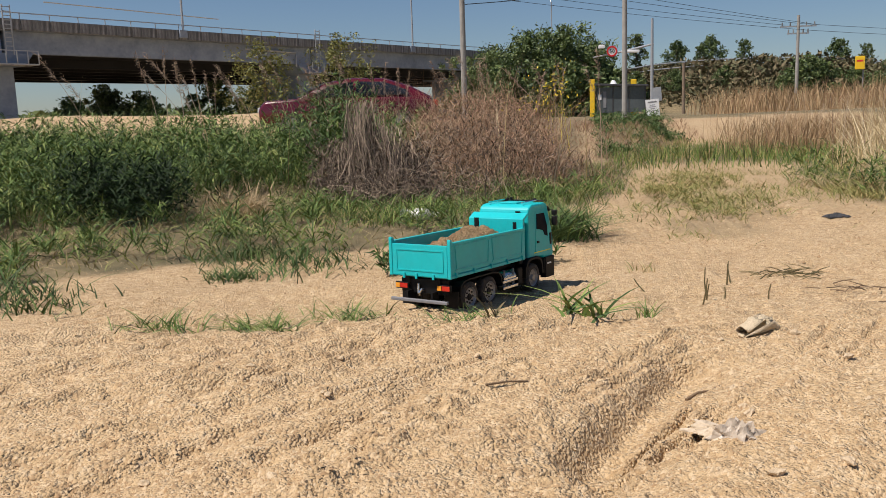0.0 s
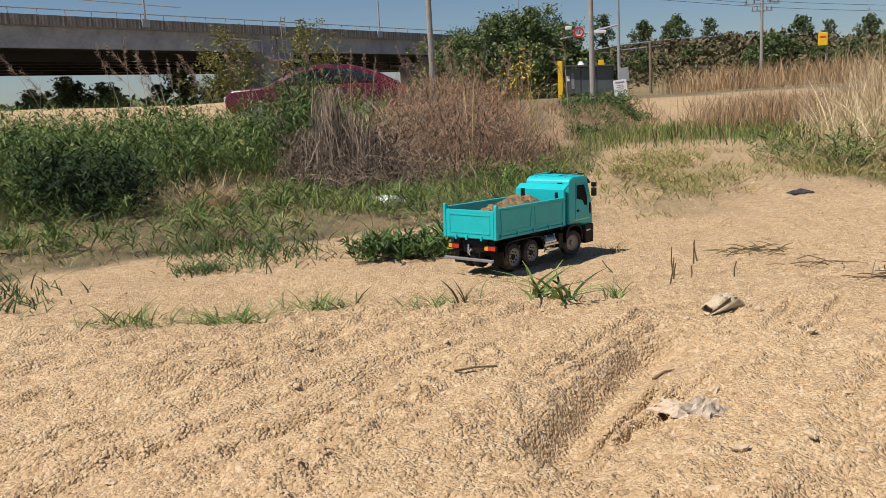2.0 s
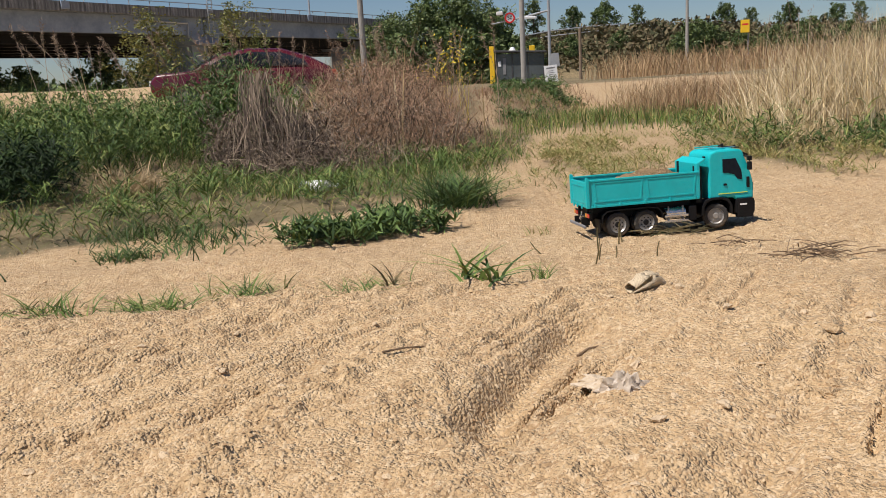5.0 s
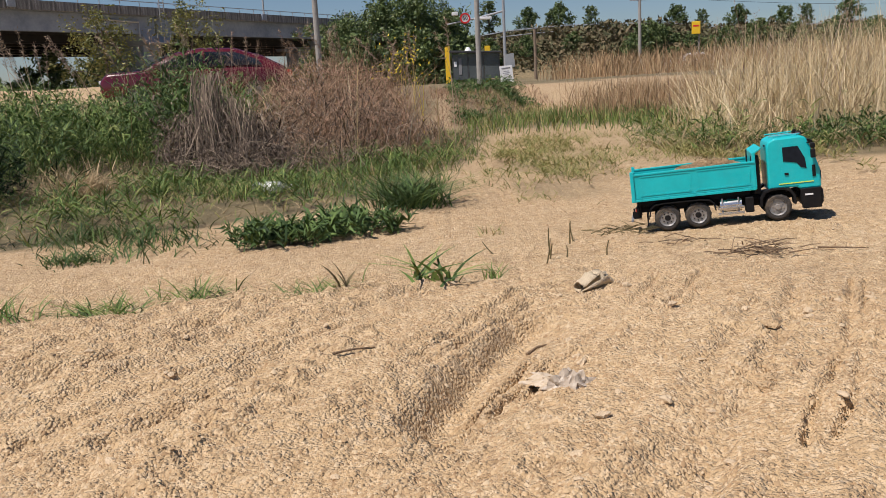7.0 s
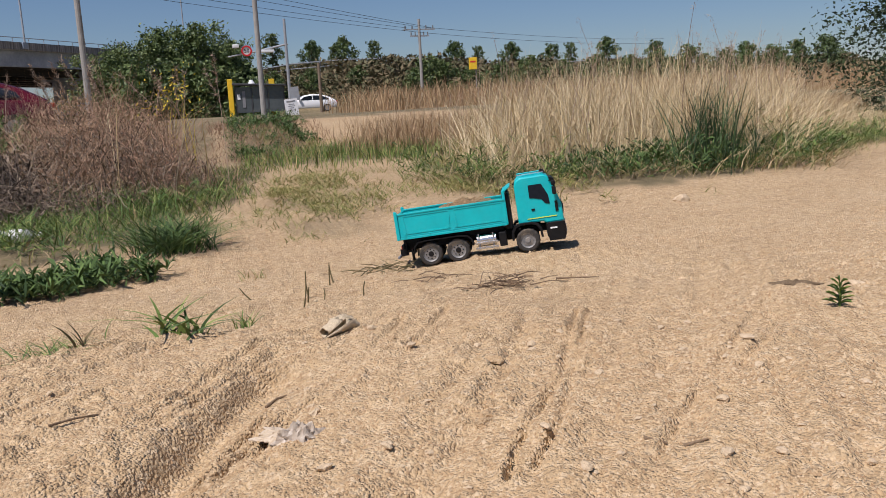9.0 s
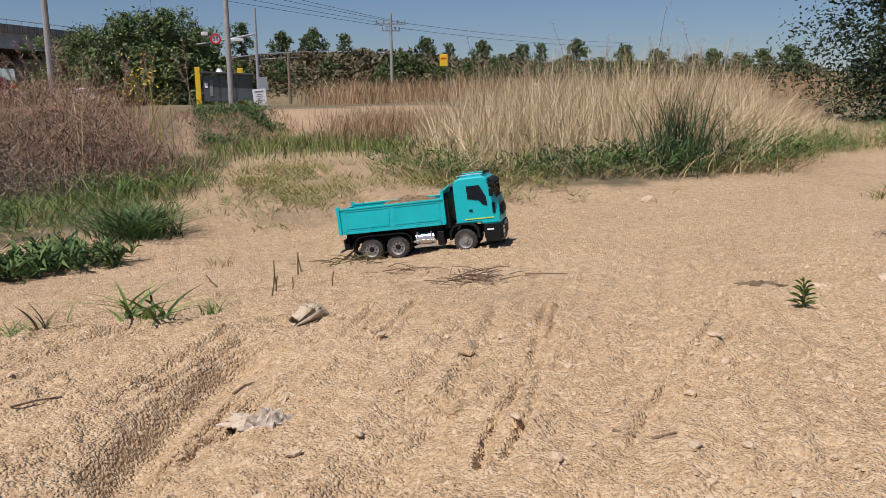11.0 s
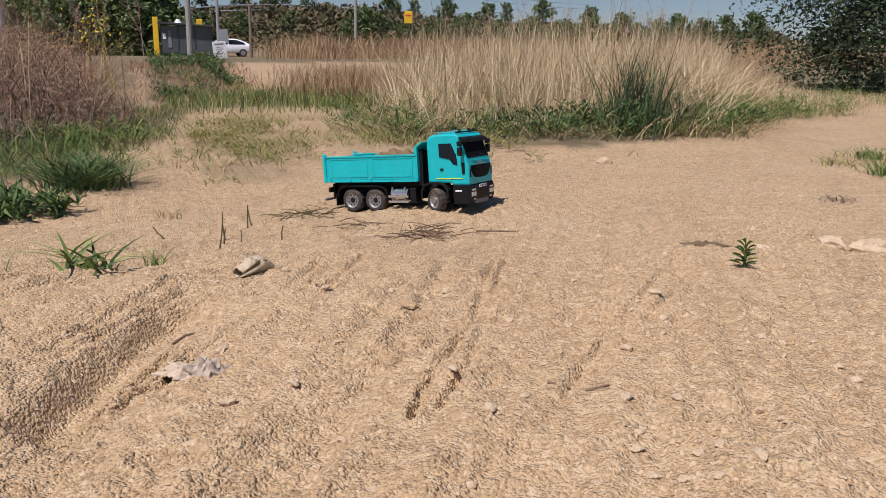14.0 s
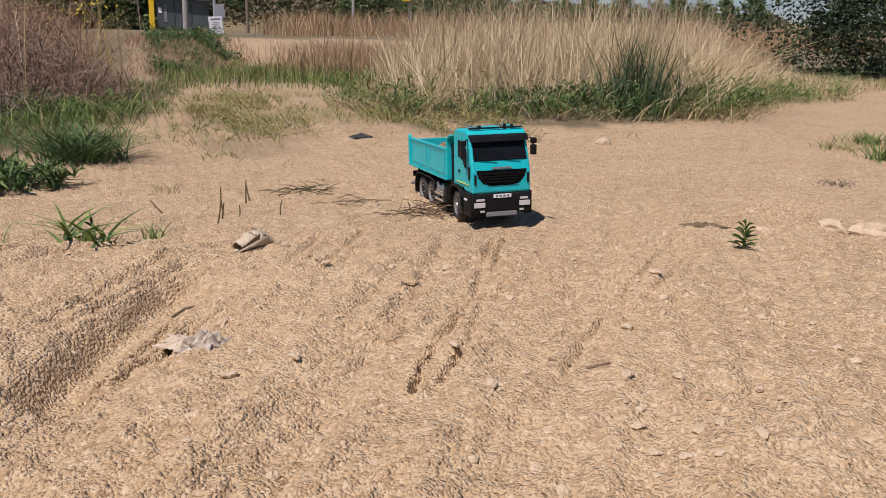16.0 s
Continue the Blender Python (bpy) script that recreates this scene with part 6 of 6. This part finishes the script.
        part("mud_flap", box(-0.066, -0.062, min(s * 0.05, s * 0.092), max(s * 0.05, s * 0.092), 0.022, 0.066), M_BLACK, t)
    part("rear_crossmember", box(-0.090, -0.082, -0.075, 0.075, 0.060, 0.100, 0.002), M_BLACK, t)
    part("tow_hook", tube([(-0.09, 0.0, 0.070), (-0.102, 0.0, 0.073), (-0.104, 0.006, 0.064), (-0.098, 0.008, 0.056)], 0.0035, None, 8), M_CHROME, t)
    part("tow_spring", tube([(-0.094, 0.014, 0.086), (-0.097, 0.014, 0.060)], 0.004, None, 8), M_CHROME, t)
    part("rear_bumper_bar", box(-0.118, -0.110, -0.092, 0.092, 0.040, 0.049, 0.002), M_GREY, t, "grey underrun bar")
    for s in (-1, 1):
        part("bumper_strut", box(-0.113, -0.084, s * 0.04 - 0.003, s * 0.04 + 0.003, 0.043, 0.068), M_BLACK, t)
    for x_ in (0.0, 0.098, 0.345):
        part("axle", cyl((x_, -0.07, 0.042), (x_, 0.07, 0.042), 0.009, None, 10), M_BLACK, t)
    part("gearbox", box(0.20, 0.33, -0.028, 0.028, 0.045, 0.090, 0.006), M_BLACK, t)
    # cab
    W = 0.086
    cab_out = [(0.298, 0.098), (0.298, 0.235), (0.304, 0.252), (0.322, 0.261), (0.404, 0.262), (0.418, 0.255), (0.447, 0.176), (0.454, 0.150), (0.455, 0.092), (0.392, 0.092), (0.386, 0.100), (0.303, 0.100)]
    cab = part("cab", prism(cab_out, -W, W, 0.006), M_TEAL, t, smooth=False)
    arch = [(0.290, 0.048), (0.292, 0.078), (0.304, 0.097), (0.325, 0.104), (0.365, 0.104), (0.386, 0.097), (0.398, 0.078), (0.400, 0.048), (0.392, 0.048), (0.390, 0.074), (0.380, 0.090), (0.362, 0.097), (0.328, 0.097), (0.310, 0.090), (0.300, 0.074), (0.298, 0.048)]
    for s in (-1, 1):
        part("wheel_arch", prism(arch, min(s * 0.052, s * 0.0925), max(s * 0.052, s * 0.0925), 0.001), M_BLACK, t)
        ys, ye = sorted((s * W, s * (W + 0.0012)))
        door = part("door", prism([(0.340, 0.112), (0.340, 0.240), (0.398, 0.240), (0.424, 0.180), (0.432, 0.112)], ys, ye), M_TEAL, t)
        ys, ye = sorted((s * (W + 0.0010), s * (W + 0.0028)))
        part("side_window", prism([(0.346, 0.186), (0.346, 0.231), (0.392, 0.231), (0.411, 0.190), (0.414, 0.158), (0.398, 0.162), (0.386, 0.178), (0.360, 0.184)], ys, ye), M_CABGLASS, door, "dark tinted window with a dropped front corner")
        part("door_handle", box(0.348, 0.360, min(s * W, s * (W + 0.004)), max(s * W, s * (W + 0.004)), 0.142, 0.149, 0.001), M_BLACK, door)
        part("stripe", box(0.330, 0.432, min(s * (W + 0.001), s * (W + 0.002)), max(s * (W + 0.001), s * (W + 0.002)), 0.1135, 0.1165), M_LIME, door, "thin lime stripe")
        part("air_deflector", box(0.430, 0.440, min(s * (W - 0.002), s * (W + 0.003)), max(s * (W - 0.002), s * (W + 0.003)), 0.130, 0.166, 0.001), M_BLACK, t)
        part("step_panel", prism([(0.396, 0.030), (0.396, 0.094), (0.452, 0.094), (0.452, 0.030)], min(s * 0.070, s * 0.091), max(s * 0.070, s * 0.091), 0.002), M_BLACK, t)
        part("step_trim", box(0.404, 0.428, min(s * 0.091, s * 0.0925), max(s * 0.091, s * 0.0925), 0.072, 0.077), M_WHITE, t)
        arm = part("mirror_arm", tube([(0.420, s * 0.086, 0.238), (0.436, s * 0.100, 0.236), (0.434, s * 0.102, 0.190)], 0.0022, None, 6), M_BLACK, t)
        part("mirror", box(0.426, 0.440, s * 0.103 - 0.008, s * 0.103 + 0.008, 0.190, 0.218, 0.003), M_BLACK, arm)
        part("mirror", box(0.426, 0.440, s * 0.103 - 0.008, s * 0.103 + 0.008, 0.221, 0.237, 0.003), M_BLACK, arm)
        hl = part("headlight_housing", box(0.447, 0.4585, s * 0.066 - 0.020, s * 0.066 + 0.020, 0.052, 0.082, 0.003), M_BLACK, t)
        part("headlight", box(0.4585, 0.461, s * 0.066 - 0.016, s * 0.066 + 0.016, 0.055, 0.069, 0.001), M_LAMP, hl, "clear headlight")
        part("indicator", box(0.4585, 0.461, s * 0.064 - 0.012, s * 0.064 + 0.012, 0.073, 0.079, 0.001), M_LAMP, hl)
        part("fog_lamp", box(0.456, 0.459, s * 0.058 - 0.006, s * 0.058 + 0.006, 0.042, 0.047), M_LAMP, t)
        part("roof_side_rail", tube([(0.312, s * 0.058, 0.267), (0.405, s * 0.058, 0.268)], 0.0022, None, 6), M_CHROME if s < 0 else M_TEAL, t)
        part("intake_slit", prism([(0.4548, 0.118), (0.4548, 0.145), (0.4565, 0.145), (0.4565, 0.118)], s * 0.077 - 0.003, s * 0.077 + 0.003), M_BLACK, t)
        part("horn", cyl((0.395, s * 0.048, 0.266), (0.41, s * 0.048, 0.270), 0.003, 0.005, 8), M_BLACK, t)
    scr = bmesh.new()
    scr.faces.new([scr.verts.new(q) for q in ((0.4465, -0.078, 0.181), (0.4465, 0.078, 0.181), (0.4265, 0.076, 0.236), (0.4265, -0.076, 0.236))])
    bmesh.ops.solidify(scr, geom=scr.faces[:], thickness=-0.0035)
    part("windscreen", scr, M_CABGLASS, t, "dark windscreen")
    part("sun_visor", prism([(0.421, 0.250), (0.436, 0.244), (0.440, 0.232), (0.437, 0.232), (0.432, 0.240), (0.420, 0.244)], -0.084, 0.084), M_BLACK, t, "dark sun visor")
    for y_ in (-0.035, 0.035):
        wp = part("wiper", tube([(0.451, y_ + 0.02, 0.184), (0.4495, y_ - 0.03, 0.190)], 0.0016, None, 5), M_BLACK, t)
    part("roof_bar", tube([(0.408, -0.078, 0.266), (0.408, 0.078, 0.266)], 0.0026, None, 6), M_BLACK, t)
    part("beacon", cyl((0.40, 0.03, 0.262), (0.40, 0.03, 0.276), 0.005, 0.004, 10), M_BLACK, t, "small dark roof beacon")
    part("roof_hatch", box(0.33, 0.385, -0.03, 0.03, 0.261, 0.266, 0.002), M_TEAL, t)
    gr = bmesh.new()
    gp = [(-0.074, 0.156), (0.074, 0.156), (0.068, 0.136), (0.054, 0.119), (0.030, 0.113), (-0.030, 0.113), (-0.054, 0.119), (-0.068, 0.136)]
    gr.faces.new([gr.verts.new((0.4548, y_, z_)) for y_, z_ in gp])
    bmesh.ops.solidify(gr, geom=gr.faces[:], thickness=-0.003)
    grille = part("grille", gr, M_BLACK, t, "black tapering radiator grille")
    for k in range(4):
        part("grille_bar", box(0.4565, 0.4595, -0.054 + 0.003 * k, 0.054 - 0.003 * k, 0.123 + 0.0075 * (3 - k), 0.126 + 0.0075 * (3 - k)), M_BLACK, grille)
    part("badge_bar", box(0.4535, 0.4560, -0.028, 0.028, 0.1585, 0.1640, 0.0005), M_RIM, t, "silver maker's badge")
    part("front_bumper", prism([(0.392, 0.046), (0.392, 0.092), (0.456, 0.092), (0.459, 0.078), (0.458, 0.046), (0.452, 0.036), (0.40, 0.036)], -0.088, 0.088, 0.003), M_BLACK, t)
    part("skid_plate", box(0.448, 0.4565, -0.045, 0.045, 0.028, 0.042, 0.002), M_GREY, t, "grey metal skid plate")
    plate = part("number_plate", box(0.459, 0.4605, -0.026, 0.026, 0.080, 0.0905), M_WHITE, t)
    for k in range(4):
        part("plate_bar", box(0.4605, 0.461, -0.020 + k * 0.011, -0.013 + k * 0.011, 0.0825, 0.088), M_GREY, plate)
    part("air_stack", cyl((0.285, -0.066, 0.105), (0.285, -0.066, 0.215), 0.013, 0.012, 12), M_BLACK, t, "black air intake stack")
    part("back_panel", box(0.276, 0.298, -0.08, 0.08, 0.09, 0.212, 0.003), M_BLACK, t)
    part("spare_rack", cyl((0.283, 0.066, 0.105), (0.283, 0.066, 0.225), 0.014, 0.012, 12), M_BLACK, t)
    part("rear_cab_lamp", box(0.294, 0.2985, -0.060, -0.045, 0.238, 0.243), M_BLACK, t)

    # the cab stands forward of the front axle; the tipper reaches close behind it
    forward = ("cab", "door", "air_deflector", "step_panel", "step_trim", "mirror_arm", "headlight_housing", "fog_lamp", "roof_side_rail", "intake_slit", "horn", "windscreen",
               "sun_visor", "wiper", "roof_bar", "beacon", "roof_hatch", "grille", "badge_bar", "front_bumper", "skid_plate", "number_plate", "rear_cab_lamp")
    tipper = ("tipper_floor", "side_board", "headboard", "sand_load")
    for ob in t.children:
        kind_ = ob.name.split(".")[0]
        if kind_ in forward:
            ob.location.x = 0.022
        elif kind_ in tipper:
            ob.scale.x, ob.location.x = 1.035, 0.0037

    def tyre_bm(y0, y1):
        bm = bmesh.new()
        prof_ = [(y0, 0.027), (y0, 0.036), (y0 + 0.003, 0.0405), (y0 + 0.006, 0.0415), (y1 - 0.006, 0.0415), (y1 - 0.003, 0.0405), (y1, 0.036), (y1, 0.027)]
        seg = 32
        rings = []
        for k in range(seg):
            a = k * math.tau / seg
            lug = 0.0009 if k % 2 else -0.0006
            rings.append([bm.verts.new(((r_ + (lug if r_ > 0.04 else 0)) * math.cos(a), y_, (r_ + (lug if r_ > 0.04 else 0)) * math.sin(a))) for y_, r_ in prof_])
        for k in range(seg):
            A, B = rings[k], rings[(k + 1) % seg]
            for j in range(len(prof_)):
                bm.faces.new((A[j], A[(j + 1) % 8], B[(j + 1) % 8], B[j]))
        return bm

    wheels = []
    for x_, dual in ((0.0, True), (0.098, True), (0.345, False)):
        for s in (-1, 1):
            hub = new("wheel")
            hub.parent = t
            hub.empty_display_size = 0.02
            hub.location = (x_, s * 0.074, 0.042)
            wd = 0.014
            part("tyre", tyre_bm(-wd, wd) if not dual else tyre_bm(-wd + 0.002, wd), M_TYRE, hub, smooth=False)
            o = s * (wd - 0.001)
            bm = cyl((0, o - s * 0.010, 0), (0, o - s * 0.005, 0), 0.0275, None, 24)
            for k in range(24):
                a, b = k * math.tau / 24, (k + 1) * math.tau / 24
                bm.faces.new([bm.verts.new((r_ * math.cos(q), yy, r_ * math.sin(q))) for q, r_, yy in ((a, 0.0275, o), (b, 0.0275, o), (b, 0.023, o - s * 0.005), (a, 0.023, o - s * 0.005))])
            part("rim", bm, M_RIM, hub)
            bm = cyl((0, o - s * 0.006, 0), (0, o + (s * 0.001 if not dual else s * -0.002), 0), 0.0105, 0.008, 14)
            for k in range(8):
                a = k * math.tau / 8
                cyl((0.0165 * math.cos(a), o - s * 0.006, 0.0165 * math.sin(a)), (0.0165 * math.cos(a), o - s * 0.0025, 0.0165 * math.sin(a)), 0.0024, None, 6, bm)
            part("hub", bm, M_RIM if not dual else M_BLACK, hub)
            wheels.append((hub, x_, s, x_ > 0.3))
            if dual:
                part("inner_tyre", tyre_bm(-s * 0.036 - 0.012, -s * 0.036 + 0.012), M_TYRE, hub)
    return t, wheels


truck, wheels = dump_truck()

# seconds; rear axle x, y; lift over the sand; nose-up, lean and heading in degrees
DRIVE = [
    (0.0, 0.010, 2.350, -0.055, -1.2, -0.7, 61.5),
    (1.0, 0.112, 2.545, -0.058, 0.8, -1.5, 61.0),
    (2.0, 0.215, 2.681, -0.052, -2.0, 0.5, 55.0),
    (3.0, 0.375, 2.880, -0.062, -6.5, -3.0, 36.0),
    (3.5, 0.496, 2.894, -0.066, -5.5, -2.5, 27.0),
    (4.0, 0.631, 2.965, -0.082, -3.0, -1.5, 20.6),
    (6.5, 1.135, 2.915, -0.076, 4.8, -1.5, -13.0),
    (7.0, 1.215, 2.890, -0.066, 5.4, -1.0, -17.0),
    (7.5, 1.250, 2.893, -0.066, 5.4, -1.5, -18.0),
    (8.0, 1.255, 2.897, -0.066, 5.4, -2.0, -19.0),
    (9.0, 1.262, 2.945, -0.076, 6.2, -2.0, -22.0),
    (11.5, 1.175, 3.040, -0.096, 6.6, -0.8, -31.0),
    (12.5, 1.167, 3.025, -0.092, 7.2, -1.8, -33.0),
    (13.5, 1.259, 3.030, -0.087, 6.0, -0.5, -41.0),
    (14.0, 1.310, 2.985, -0.080, 5.2, -1.5, -51.0),
    (14.5, 1.377, 2.968, -0.073, 3.2, -1.5, -61.7),
    (15.0, 1.429, 2.846, -0.056, 0.0, 0.3, -75.3),
    (15.5, 1.458, 2.695, -0.052, 0.5, 1.0, -89.0),
    (16.0, 1.471, 2.580, -0.060, 2.0, 2.0, -94.0),
]


def motions():
    walk(truck, [(t, pose(x_, y_, z_, roll, -nose, yaw)) for t, x_, y_, z_, nose, roll, yaw in DRIVE])
    D = np.array(DRIVE)
    # distance rolled, with sign, along the heading
    way, rolled = [0.0], 0.0
    for a, b in zip(DRIVE[:-1], DRIVE[1:]):
        h = radians((a[6] + b[6]) / 2)
        rolled += (b[1] - a[1]) * math.cos(h) + (b[2] - a[2]) * math.sin(h)
        way.append(rolled)
    ts = np.round(np.arange(0, 16.001, 0.2), 2)
    for hub, x_, s, steers in wheels:
        rows = []
        for q in ts:
            turn = math.degrees(np.interp(q, D[:, 0], way) / 0.042)
            rate = float(np.interp(q + 0.4, D[:, 0], D[:, 6]) - np.interp(q - 0.4, D[:, 0], D[:, 6]))
            lock = max(-24, min(24, rate * 1.6)) if steers else 0
            rows.append((float(q), Matrix.Translation((x_, s * 0.074, 0.042)) @ pose(0, 0, 0, 0, 0, lock) @ pose(0, 0, 0, 0, turn, 0)))
        walk(hub, rows)
    walk(second_car, [(0.0, pose(145, 72, 0.15)), (13.0, pose(17.8, 72, 0.15)), (14.0, pose(9.9, 72, 0.15)), (15.0, pose(2.2, 72, 0.15)), (16.0, pose(-6.2, 72, 0.15))])
    walk(white_car, [(0.0, pose(60, 71, 0.15, 0, 0, 0)), (6.0, pose(31.5, 70.5, 0.15, 0, 0, 0)), (8.0, pose(17.6, 70, 0.15, 0, 0, 0)), (9.0, pose(10.7, 70, 0.15, 0, 0, 0)), (12.0, pose(-11, 70, 0.15, 0, 0, 0)), (16.0, pose(-40, 70, 0.15, 0, 0, 0))])


motions()
